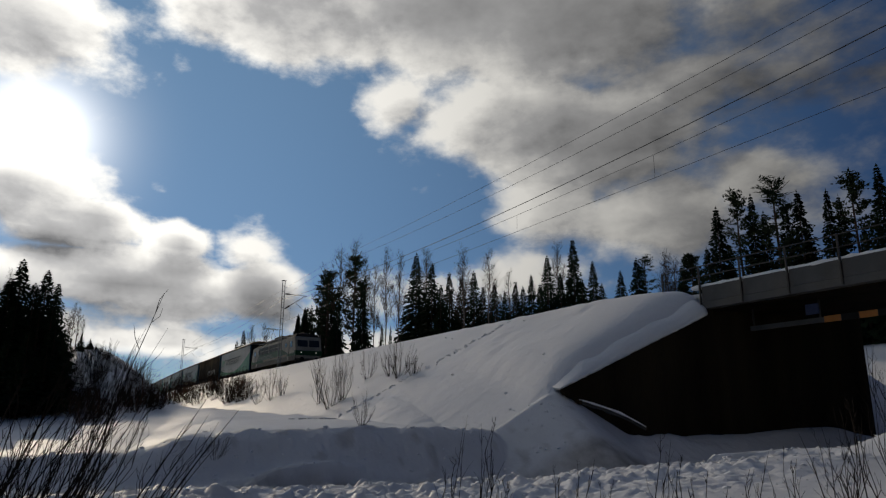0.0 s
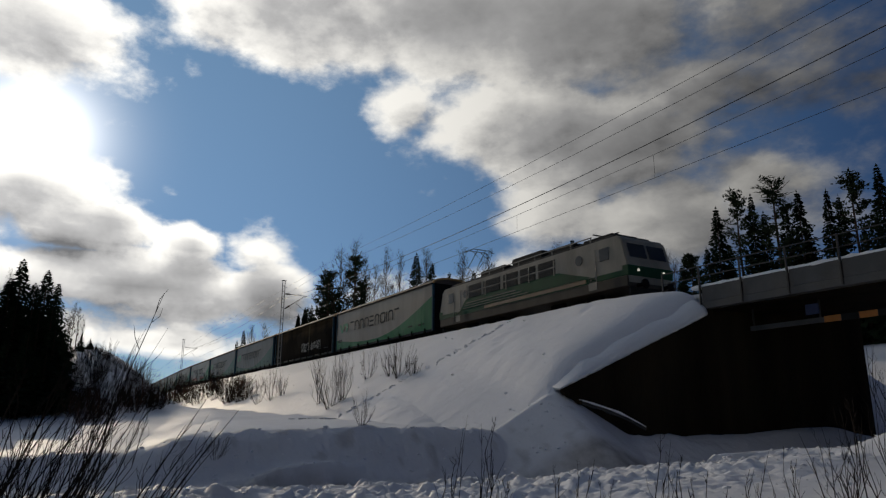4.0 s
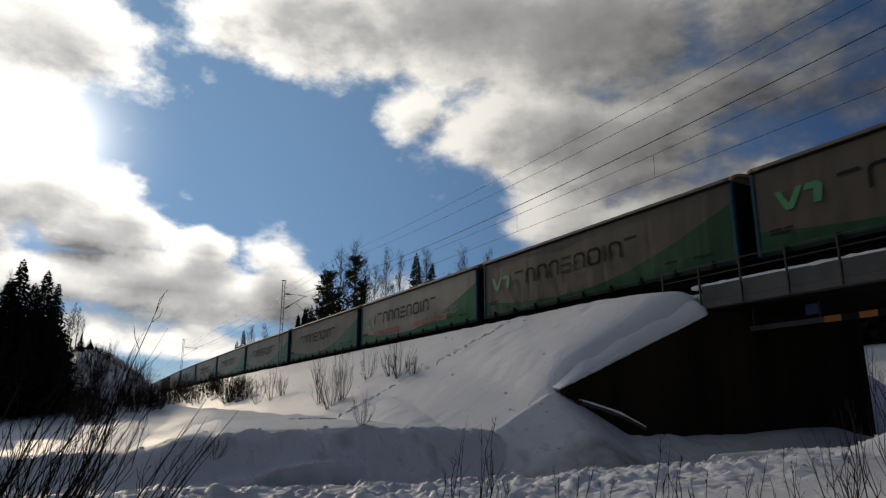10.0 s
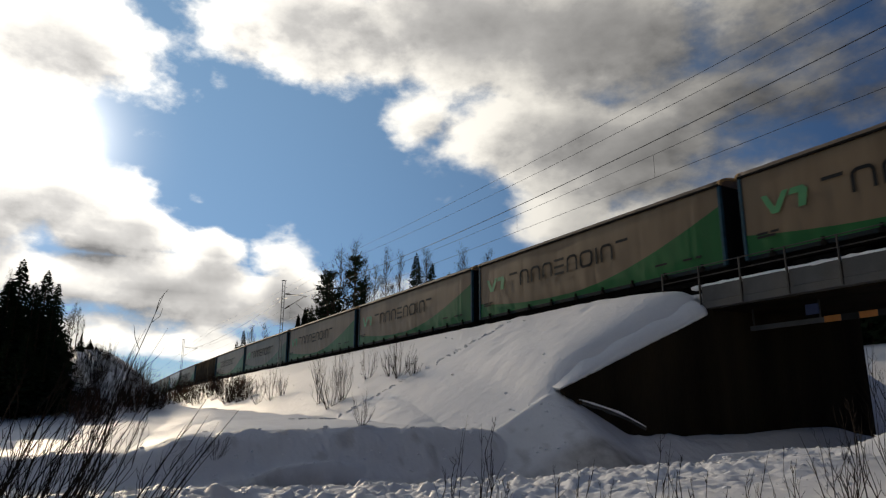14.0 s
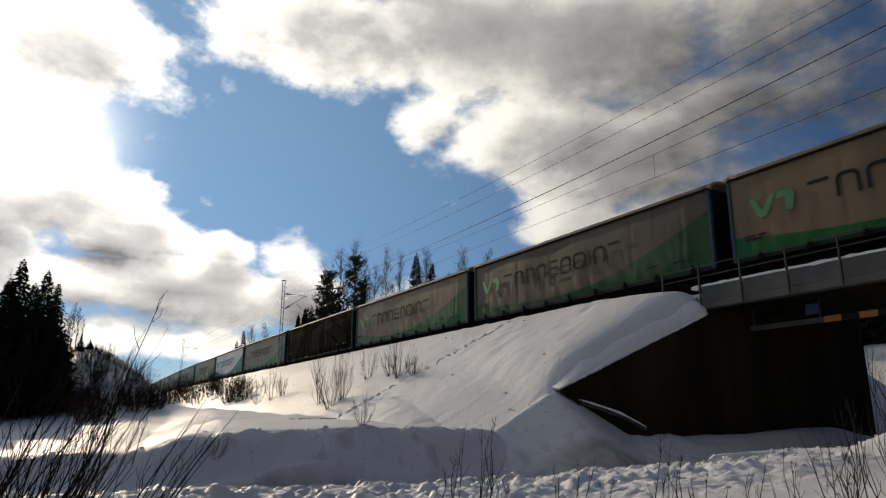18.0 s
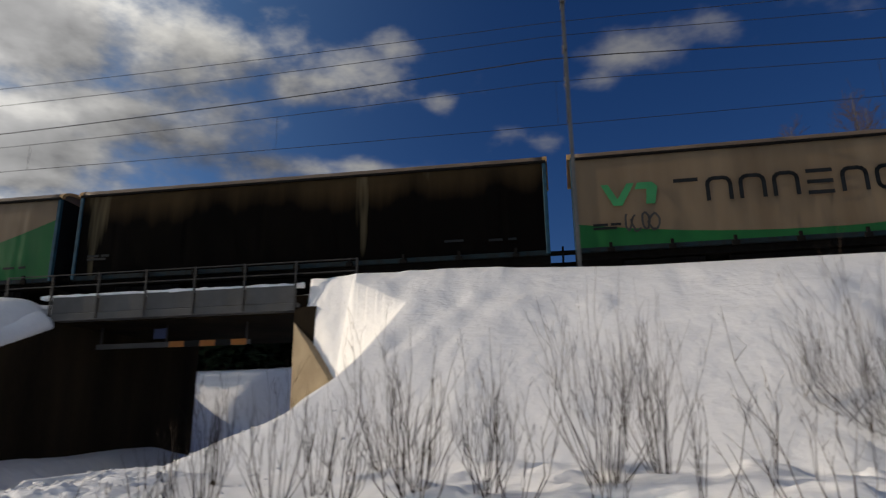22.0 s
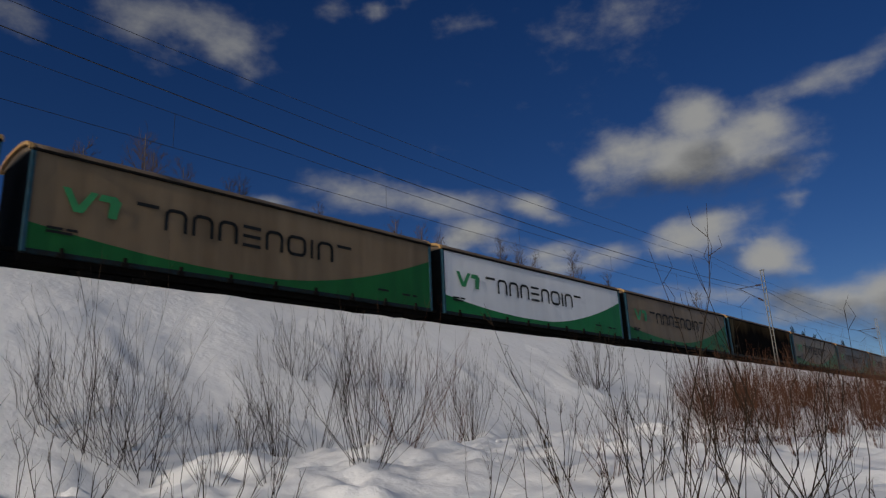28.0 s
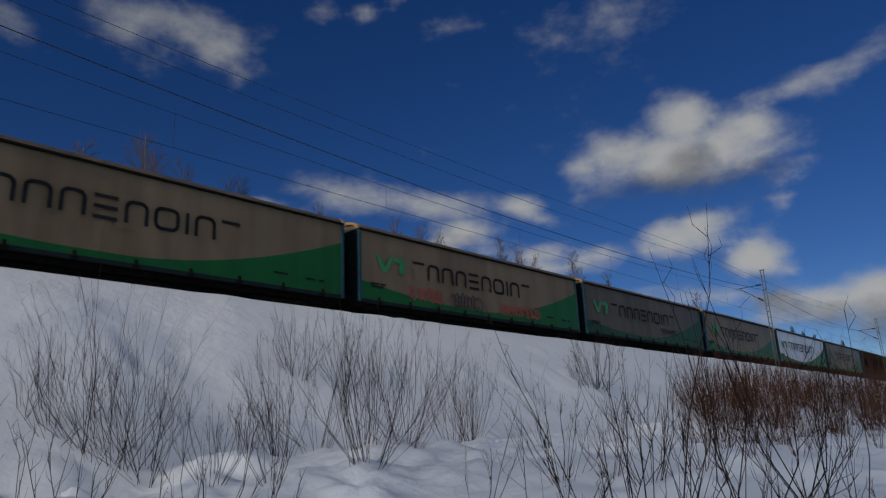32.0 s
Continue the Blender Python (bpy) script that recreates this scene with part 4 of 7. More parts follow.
def scrawl(seed, x0, z0, width, height):
    """Meaningless sprayed loops."""
    rnd = random.Random(seed)
    bm = bmesh.new()
    x = x0
    while x < x0 + width:
        w = rnd.uniform(0.25, 0.5) * height
        cx, cz = x + w / 2, z0 + height / 2 + rnd.uniform(-0.1, 0.1) * height
        pts = []
        a0, turns = rnd.uniform(0, 6), rnd.uniform(0.6, 1.2)
        for k in range(9):
            a = a0 + turns * 2 * math.pi * k / 8
            pts.append((cx + math.cos(a) * w * rnd.uniform(0.4, 0.65), -1.607, cz + math.sin(a) * height * rnd.uniform(0.35, 0.5)))
        for p, q in zip(pts, pts[1:]):
            d = Vector(q) - Vector(p)
            nrm = Vector((-d.z, 0, d.x)).normalized() * 0.035
            vs = [bm.verts.new(Vector(p) + nrm), bm.verts.new(Vector(q) + nrm), bm.verts.new(Vector(q) - nrm), bm.verts.new(Vector(p) - nrm)]
            bm.faces.new(vs)
        x += w * rnd.uniform(0.8, 1.2)
    bmesh.ops.recalc_face_normals(bm, faces=bm.faces)
    r = bmesh.ops.extrude_face_region(bm, geom=bm.faces[:])
    bmesh.ops.translate(bm, vec=(0, -0.004, 0), verts=[g for g in r["geom"] if isinstance(g, bmesh.types.BMVert)])
    return bm


def wheel_mesh(r):
    bm = bmesh.new()
    disc(bm, (0, 0, 0), r, 0.13, 24)
    disc(bm, (0, 0.08, 0), r + 0.03, 0.04, 24)
    disc(bm, (0, -0.09, 0), 0.15, 0.14, 12)
    return bm


def bogie(parent, x, r=0.46, base=1.8):
    b = part("bogie", shared(("bogie", base), lambda: mesh_of(boxes((-base / 2 - 0.45, base / 2 + 0.45, -1.08, -0.94, 0.42, 0.62), (-base / 2 - 0.45, base / 2 + 0.45, 0.94, 1.08, 0.42, 0.62),
             (-0.3, 0.3, -1.0, 1.0, 0.4, 0.7), (-base / 2 - 0.2, -base / 2 + 0.2, -1.14, -0.93, 0.3, 0.62), (base / 2 - 0.2, base / 2 + 0.2, -1.14, -0.93, 0.3, 0.62), bevel=0.02), "bogie", M_UNDER)), None, parent, m=pose(x, 0, 0))
    for dx in (-base / 2, base / 2):
        for y, turn in ((-0.78, 0), (0.78, 180)):
            part("wheel", shared(("wheel", r), lambda: mesh_of(wheel_mesh(r), "wheel", M_UNDER, False)), None, b, m=pose(dx, y, r, 0, 0, turn))
    return b


WAGONS = []


def wagon(look_name, marks=True, scrawls=(), label=""):
    top = new("freight_wagon")
    tagged(top, label, "freight wagon", "wagons of the goods train")
    L = BODY / 2
    part("body", shared("body", lambda: mesh_of(boxes((-L + 0.02, L - 0.02, -1.45, 1.45, 0.95, 4.36)), "body", M_ENDPANEL)), None, top)
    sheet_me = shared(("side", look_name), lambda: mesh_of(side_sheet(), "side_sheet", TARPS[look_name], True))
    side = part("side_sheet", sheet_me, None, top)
    if look_name != "sooty":
        part("green_sweep", shared(("sweep", look_name), lambda: mesh_of(swoosh(), "green_sweep", GREENS[look_name], True)), None, side)
    if marks:
        part("marking", shared("marking", lambda: mesh_of(marking_shapes(), "marking", M_MARK)), None, side, "row of plain dark shapes")
        part("emblem", shared("emblem", lambda: mesh_of(emblem_shapes(), "emblem", M_MARKG)), None, side, "plain green shapes")
    for x, z, w in PRINT:
        part("print_bar", shared(("print", w), lambda: mesh_of(boxes((0, w, -1.607, -1.60, 0, 0.09)), "print_bar", M_MARK)), None, side, m=pose(x, 0, z))
    for seed, mat, x, z, w, h in scrawls:
        part("graffiti", scrawl(seed, x, z, w, h), mat, side, "sprayed scribble")
    part("roof", shared("roof", lambda: mesh_of(roof_mesh(), "roof", M_ROOF, True)), None, top)
    part("eaves_rail", shared("eaves", lambda: mesh_of(boxes((-L, L, -1.60, -1.52, 4.30, 4.40), bevel=0.015), "eaves_rail", M_UNDER)), None, top)
    part("sill", shared("sill", lambda: mesh_of(boxes((-L, L, -1.53, -1.40, 0.86, 1.03), bevel=0.01), "sill", M_SILL)), None, top)
    for sx in (-1, 1):
        part("corner_post", shared(("corner", sx), lambda: mesh_of(boxes((sx * (L - 0.06) - 0.07, sx * (L - 0.06) + 0.07, -1.57, -1.40, 0.9, 4.33), bevel=0.015), "corner_post", M_CORNER)), None, top)
        part("roof_end", shared(("rend", sx), lambda: mesh_of(roof_hoop(sx * L), "roof_end", M_RUSTCAP)), None, top)
        bogie(top, sx * (L - 3.0))
        for y in (-0.88, 0.88):
            part("buffer", shared(("buffer", sx), lambda: mesh_of(disc(disc(bmesh.new(), (0, 0, 0), 0.09, 0.62, 12, "X"), (sx * 0.3, 0, 0), 0.24, 0.06, 16, "X"), "buffer", M_UNDER)), None, top, m=pose(sx * (L + 0.15), y, 1.06))
    part("underframe", shared("under", lambda: mesh_of(boxes((-L, L, -1.2, 1.2, 0.66, 0.94), (-4.2, 4.2, -0.9, 0.9, 0.35, 0.66), bevel=0.02), "underframe", M_UNDER)), None, top)
    for k in range(9):
        x = -L + 1.2 + k * (BODY - 2.4) / 8
        part("latch", shared("latch", lambda: mesh_of(boxes((-0.12, 0.12, -1.58, -1.5, 0.82, 0.98), (-0.05, 0.05, -1.6, -1.52, 0.98, 1.16)), "latch", M_UNDER)), None, top, m=pose(x, 0, 0))
    WAGONS.append(top)
    return top


LOOKS = ["light", "sooty", "grey", "grey", "light", "beige", "beige", "beige", "beige", "grey", "beige", "sooty", "beige",
         "white", "beige", "grey", "beige", "beige", "grey", "beige", "beige", "grey", "beige"]
SPRAY = {1: ((5, M_SPRAYW, 0.4, 1.5, 2.0, 1.0), (6, M_SPRAYW, 3.2, 1.6, 2.6, 0.8)), 4: ((9, M_RED, -6.5, 1.35, 4.5, 0.5), (10, M_RED, 0.5, 1.45, 5, 0.4), (11, M_SPRAYW, 2.5, 1.75, 4.5, 0.6)),
         16: ((14, M_RED, -6.2, 1.3, 2.3, 0.75), (15, M_SPRAYB, -3.2, 1.2, 2.4, 0.85), (16, M_RED, 1.0, 1.25, 3.6, 0.65)),
         10: ((18, M_SPRAYB, -7.6, 1.5, 0.8, 0.7),), 15: ((19, M_SPRAYB, 1.5, 1.75, 3.0, 0.4),)}
WORDS = {"light": "pale grey curtain-sided freight wagon with green sweep", "sooty": "soot-blackened brown freight wagon on the rails",
         "grey": "grimy grey freight wagon with faded green sweep", "beige": "dusty beige freight wagon with green sweep",
         "white": "freshly washed white freight wagon with green sweep"}
for i, name in enumerate(LOOKS):
    wagon(name, marks=name != "sooty", scrawls=SPRAY.get(i, ()), label=WORDS[name] + (" and graffiti" if i in SPRAY else ""))

# locomotive
M_LWHITE = material("loco_white", (0.33, 0.305, 0.255), (0.17, 0.155, 0.128), rough=0.55, spec=0.12, scale=0.7, streak=True)
M_LGREEN = material("loco_green", (0.012, 0.07, 0.028), (0.007, 0.035, 0.015), rough=0.55, spec=0.12, scale=0.7, streak=True)
M_LGREY = material("loco_grey", (0.03, 0.03, 0.029), (0.016, 0.016, 0.015), rough=0.7, spec=0.08)
M_LSKIRT = material("loco_skirt", (0.085, 0.072, 0.055), (0.035, 0.03, 0.024), rough=0.6, spec=0.12, scale=0.9, streak=True)
M_LYELLOW = material("loco_ochre", (0.16, 0.085, 0.03), (0.09, 0.05, 0.02), rough=0.5)
M_RIB = material("cream_stripe_paint", (0.22, 0.20, 0.16), (0.10, 0.09, 0.07), rough=0.5, spec=0.15, scale=2)
M_HEADLIGHT = material("lit_headlight", (0.9, 0.9, 0.85), (0.8, 0.8, 0.75), rough=0.2)
M_HEADLIGHT.node_tree.nodes["Principled BSDF"].inputs["Emission Color"].default_value = (1.0, 0.95, 0.85, 1)
M_HEADLIGHT.node_tree.nodes["Principled BSDF"].inputs["Emission Strength"].default_value = 1.2
M_LAMP = material("lamp_glass", (0.8, 0.8, 0.75), (0.7, 0.7, 0.65), rough=0.1)
LOCO = 18.2


def locomotive():
    top = new("electric_locomotive")
    tagged(top, "white and green electric locomotive hauling the goods train", "locomotive")
    L = LOCO / 2
    bm = bmesh.new()
    prism(bm, [(-L, 1.0), (L, 1.0), (L + 0.1, 1.9), (L + 0.05, 2.2), (L - 0.25, 3.35), (L - 0.55, 3.62), (-L + 0.55, 3.62), (-L + 0.25, 3.35), (-L - 0.05, 2.2), (-L - 0.1, 1.9)], -1.5, 1.5)
    bmesh.ops.bevel(bm, geom=bm.edges[:], offset=0.06, segments=2, affect="EDGES")
    body = part("body", bm, M_LWHITE, top)
    part("lower_side", boxes((-L - 0.02, L + 0.02, -1.52, 1.52, 0.98, 1.5), bevel=0.03), M_LSKIRT, top)
    part("green_band", boxes((-L - 0.03, L + 0.03, -1.525, 1.525, 1.505, 1.80), (L - 0.3, L + 0.11, -1.53, 1.53, 1.505, 2.02), (-L - 0.11, -L + 0.3, -1.53, 1.53, 1.505, 2.02), bevel=0.02), M_LGREEN, top)
    for y0, y1 in ((-1.528, -1.5), (1.5, 1.528)):
        part("green_panel", prism(bmesh.new(), [(-6.4, 1.81), (-5.6, 2.5), (4.0, 2.5), (6.6, 1.81)], y0, y1), M_LGREEN, body, "dark green side panel")
    for y0, y1 in ((-1.545, -1.527), (1.527, 1.545)):
        for z, x0, x1 in ((1.86, -6.0, 1.2), (2.02, -5.8, 0.6), (2.18, -5.6, 0.0)):
            part("stripe", boxes((x0, x1, y0, y1, z, z + 0.05)), M_RIB, body, "thin cream stripe")
        part("stripe", boxes((-3.4, L - 2.9, y0, y1, 1.56, 1.76)), M_LYELLOW, body, "ochre stripe")
    for k in range(5):
        for j in range(2):
            x, z = -5.3 + k * 1.75 + (0.5 if k > 1 else 0), 2.5 + j * 0.46
            w = 1.5 if k != 1 else 1.9
            g = part("grille", boxes((x, x + w, -1.53, -1.48, z, z + 0.38), bevel=0.01), M_BLACK, body, "dark louvred side grille")
            for i in range(3):
                part("louvre", boxes((x + 0.05, x + w - 0.05, -1.545, -1.53, z + 0.06 + i * 0.11, z + 0.10 + i * 0.11)), M_BLACK, g)
    for k in range(5):
        part("window_bar", boxes((-5.6 + k * 2.3, -5.53 + k * 2.3, -1.55, -1.5, 2.42, 3.4)), M_LWHITE, body)
    for sx in (-1, 1):
        part("windscreen", boxes((-0.03, 0.03, -1.25, -0.08, -0.38, 0.38), bevel=0.02), M_GLASS, body, m=pose(sx * (L - 0.1), 0, 2.82, 0, -sx * 14.6, 0))
        part("windscreen", boxes((-0.03, 0.03, 0.08, 1.25, -0.38, 0.38), bevel=0.02), M_GLASS, body, m=pose(sx * (L - 0.1), 0, 2.82, 0, -sx * 14.6, 0))
        part("cab_window", boxes((sx * (L - 1.5) - 0.35, sx * (L - 1.5) + 0.35, -1.53, -1.48, 2.5, 3.15), bevel=0.02), M_GLASS, body)
        part("porthole", disc(bmesh.new(), (sx * (L - 3.4), -1.5, 2.85), 0.27, 0.08, 20), M_GLASS, body)
        part("door", boxes((sx * (L - 2.45) - 0.3, sx * (L - 2.45) + 0.3, -1.525, -1.48, 1.1, 3.2), bevel=0.02), M_LWHITE, body)
        part("handrail", tube(bmesh.new(), [(sx * (L - 2.05), -1.6, 1.1), (sx * (L - 2.05), -1.6, 2.6)], 0.025, 6), M_STEEL, body)
        for y in (-0.85, 0.85):
            part("headlight", disc(bmesh.new(), (sx * (L + 0.1), y, 1.80), 0.065, 0.08, 16, "X"), M_HEADLIGHT if sx > 0 else M_LAMP, body)
            part("buffer", disc(disc(bmesh.new(), (sx * (L + 0.25), y, 1.06), 0.09, 0.5, 12, "X"), (sx * (L + 0.5), y, 1.06), 0.24, 0.06, 16, "X"), M_UNDER, top)
        part("snow_plough", boxes((sx * (L - 0.05) - 0.08, sx * (L - 0.05) + 0.08, -1.35, 1.35, 0.25, 0.98), bevel=0.03), M_LGREY, top)
        bogie(top, sx * (L - 4.6), 0.62, 3.0)
    part("roof", boxes((-L + 0.9, L - 0.9, -1.25, 1.25, 3.6, 3.82), bevel=0.1), M_LGREY, top)
    roof_gear = part("roof_equipment", boxes((-4.8, -2.0, -0.9, 0.9, 3.82, 4.25), (-1.2, 1.8, -0.9, 0.9, 3.82, 4.38), (2.4, 4.6, -0.9, 0.9, 3.82, 4.2), (5.4, 7.6, -0.9, 0.9, 3.82, 4.05), bevel=0.05), M_LGREY, top)
    part("roof_rail", boxes((-6.5, 6.5, -1.3, -1.26, 3.95, 4.0), *[(x, x + 0.05, -1.3, -1.26, 3.7, 3.97) for x in np.arange(-6.4, 6.5, 1.6)]), M_STEEL, top)
    for x in (-3.5, -1.6, 0.3, 2.1, 4.9):
        part("roof_insulator", disc(disc(bmesh.new(), (x, 0.3, 4.25), 0.09, 0.3, 10, "Z"), (x, 0.3, 4.3), 0.13, 0.08, 10, "Z"), M_INSUL, roof_gear)
    # raised rear pantograph, lowered front one
    pan = part("pantograph", tube(tube(bmesh.new(), [(-6.9, -0.7, 3.95), (-6.9, 0.7, 3.95)], 0.05, 6), [(-5.6, -0.7, 3.95), (-5.6, 0.7, 3.95)], 0.05, 6), M_DARKSTEEL, top, "raised pantograph")
    for y in (-0.45, 0.45):
        part("arm", tube(bmesh.new(), [(-6.9, y, 3.98), (-5.3, y * 0.8, 5.05), (-6.6, y * 0.7, 6.1)], 0.03, 6), M_DARKSTEEL, pan)
        part("arm", tube(bmesh.new(), [(-5.6, y, 3.98), (-7.2, y * 0.8, 5.05), (-6.0, y * 0.7, 6.1)], 0.03, 6), M_DARKSTEEL, pan)
    part("contact_strip", tube(tube(bmesh.new(), [(-6.6, -0.95, 5.98), (-6.6, -0.7, 6.12), (-6.6, 0.7, 6.12), (-6.6, 0.95, 5.98)], 0.03, 6), [(-6.0, -0.95, 5.98), (-6.0, -0.7, 6.12), (-6.0, 0.7, 6.12), (-6.0, 0.95, 5.98)], 0.03, 6), M_DARKSTEEL, pan)
    low = part("pantograph", tube(tube(bmesh.new(), [(5.2, -0.7, 4.0), (7.2, 0.0, 4.28)], 0.03, 6), [(5.2, 0.7, 4.0), (7.2, 0.0, 4.28)], 0.03, 6), M_DARKSTEEL, top, "folded pantograph")
    part("contact_strip", tube(bmesh.new(), [(6.2, -0.9, 4.25), (6.2, 0.9, 4.25)], 0.04, 6), M_DARKSTEEL, low)
    return top


loco = locomotive()


def on_line(x):
    """The pose of a vehicle whose middle is at x along the line."""
    y0, y1 = float(track_y(x - 6)), float(track_y(x + 6))
    return pose(x, float(track_y(x)), RAIL_Z, 0, 0, math.degrees(math.atan2(y1 - y0, 12)))

# ---------------------------------------------------------------- the line: rails, masts, wires
def along(x0, x1, step_, y_of, z_of):
    return [(x, float(y_of(x)), float(z_of(x))) for x in np.arange(x0, x1 + 0.01, step_)]


def rails():
    for off in (-0.78, 0.78):
        ob = part("rail", tube(bmesh.new(), along(-440, 400, 8, lambda x: track_y(x) + off, lambda x: RAIL_Z - 0.07), 0.07, 4), M_RAIL)
        tagged(ob, "steel running rail on the embankment", "rail", "rails of the line", kind="structure")
    bm = bmesh.new()
    pts = along(-440, 400, 8, track_y, lambda x: 6.78)
    rows = [[bm.verts.new((x, y + o, z + h)) for o, h in ((-2.6, -0.25), (-1.6, 0.05), (1.6, 0.05), (2.6, -0.25))] for x, y, z in pts]
    for a, b in zip(rows, rows[1:]):
        for k in range(3):
            bm.faces.new((a[k], b[k], b[k + 1], a[k + 1]))
    tagged(part("ballast_bed", bm, M_BALLAST), "ballast bed under the rails", "ballast", kind="structure")
    sleeper = mesh_of(boxes((-0.12, 0.12, -1.3, 1.3, 0, 0.16), bevel=0.02), "sleeper", M_SLEEPER)
    for x in np.arange(-60, 80, 0.62):
        ob = part("sleeper", sleeper, None, m=pose(x, float(track_y(x)), 6.76))
        tagged(ob, "concrete sleeper under the rails", "sleeper", "sleepers of the line")


rails()
MAST_X = (-218.0, -145.0, -75.5, 0.76, 73.9, 128.0, 196.0)


def mast_y(x):
    return track_y(x) - 2.75


def mast(x):
    y = float(mast_y(x))
    z0 = 6.7
    top = new("catenary_mast")
    tagged(top, "grey lattice catenary mast with bracket arms beside the track", "mast", "catenary masts")
    top.matrix_basis = pose(x, y, z0)
    H = 10.2
    for yy in (-0.14, 0.14):
        part("upright", boxes((-0.06, 0.06, yy - 0.03, yy + 0.03, -1.2, H)), M_STEEL, top)
    for k in range(16):
        z = 0.3 + k * 0.62
        part("rung", boxes((-0.02, 0.02, -0.11, 0.11, z, z + 0.06)), M_STEEL, top)
    part("cap", boxes((-0.09, 0.09, -0.26, 0.26, H, H + 0.08), bevel=0.01), M_STEEL, top)
    arm = part("bracket_arm", tube(bmesh.new(), [(0, 0.2, 8.75), (0, 2.75, 8.68)], 0.035, 6), M_DARKSTEEL, top)
    part("strut", tube(bmesh.new(), [(0, 0.2, 7.0), (0, 2.5, 8.66)], 0.035, 6), M_DARKSTEEL, top)
    part("steady_arm", tube(bmesh.new(), [(0, 1.55, 7.75), (0, 2.75, 6.78)], 0.02, 6), M_DARKSTEEL, top)
    for a, b in (((0, 0.28, 8.75), (0, 0.85, 8.74)), ((0, 0.32, 7.09), (0, 0.78, 7.42))):
        a, b = Vector(a), Vector(b)
        pts = [a + (b - a) * k / 8 for k in range(9)]
        part("insulator", tube(bmesh.new(), pts, [0.05, 0.1, 0.06, 0.1, 0.06, 0.1, 0.06, 0.1, 0.05], 8), M_INSUL, top)
    part("feeder_arm", tube(bmesh.new(), [(0, -0.2, 8.3), (0, 0.0, 8.12)], 0.04, 6), M_DARKSTEEL, top)
    return top


for x in MAST_X:
    mast(x)


def sag(x, high, low):
    """Height of a wire hung from mast to mast."""
    xs = MAST_X
    for a, b in zip(xs, xs[1:]):
        if a <= x <= b:
            u = (x - a) / (b - a)
            return high - (high - low) * 4 * u * (1 - u)
    return high


def wires():
    wire = lambda name, y_of, z_of, r, label: tagged(part(name, tube(bmesh.new(), along(-215, 195, 2.5, y_of, z_of), r, 5), M_WIRE), label, "wire", "overhead wires")
    wire("contact_wire", track_y, lambda x: 13.46, 0.012, "taut contact wire above the track")
    wire("messenger_wire", track_y, lambda x: sag(x, 15.4, 14.55), 0.012, "sagging messenger wire above the contact wire")
    wire("feeder_wire", mast_y, lambda x: sag(x, 14.82, 13.65), 0.02, "thick feeder wire hung from mast to mast")
    wire("power_wire", lambda x: track_y(x) + 2.8, lambda x: sag(x, 19.9, 19.4), 0.014, "high power wire beyond the track")
    wire("power_wire", lambda x: track_y(x) + 2.8, lambda x: sag(x, 19.2, 18.4), 0.014, "high power wire beyond the track")
    for x in np.arange(-140, 125, 11.7):
        y, z1 = float(track_y(x)), sag(x, 15.4, 14.55)
        ob = part("dropper", tube(bmesh.new(), [(x, y, 13.46), (x, y, z1)], 0.008, 4), M_WIRE)
        tagged(ob, "thin dropper wire between messenger and contact wire", "wire", "droppers")


wires()

# ---------------------------------------------------------------- trees and shrubs
def spruce_crown(seed, width):
    """Unit-high crown: whorls of drooping boughs made of small sprays."""
    rnd = random.Random(seed)
    vs, fs = [], []

    def spray(p, d, size):
        side = d.cross(Vector((0, 0, 1))).normalized() * size * 0.55
        drop = Vector((0, 0, -size * rnd.uniform(0.3, 0.6)))
        i = len(vs)
        vs.extend([p - side * 0.4, p + d * size, p + side, p - side, p + drop + d * size * 0.4])
        fs.extend([(i, i + 2, i + 1), (i, i + 1, i + 3), (i, i + 1, i + 4)])

    z = 0.04 + rnd.random() * 0.04
    while z < 0.985:
        r = width * (1 - z) ** 0.92 * rnd.uniform(0.94, 1.06) * (0.8 if z < 0.10 else 1)
        for k in range(rnd.randint(10, 13)):
            if rnd.random() < 0.10:
                continue
            a = rnd.uniform(0, 2 * math.pi)
            rr = r * rnd.uniform(0.5, 1.18)
            steps = max(2, int(rr / 0.03))
            for j in range(steps):
                u = (j + 0.5) / steps
                d = Vector((math.cos(a), math.sin(a), 0.10 - 0.55 * u))
                p = Vector((math.cos(a) * rr * u, math.sin(a) * rr * u, z - 0.13 * rr / width * u * u * 0.5))
                spray(p, d.normalized(), rnd.uniform(0.036, 0.062) * (1.12 - 0.78 * z))
        z += rnd.uniform(0.010, 0.018)
    spray(Vector((0, 0, 0.985)), Vector((0.05, 0, 1)).normalized(), 0.02)
    me = bpy.data.meshes.new("crown")
    me.from_pydata([tuple(v) for v in vs], [], fs)
    me.materials.append(M_SPRUCE)
    return me


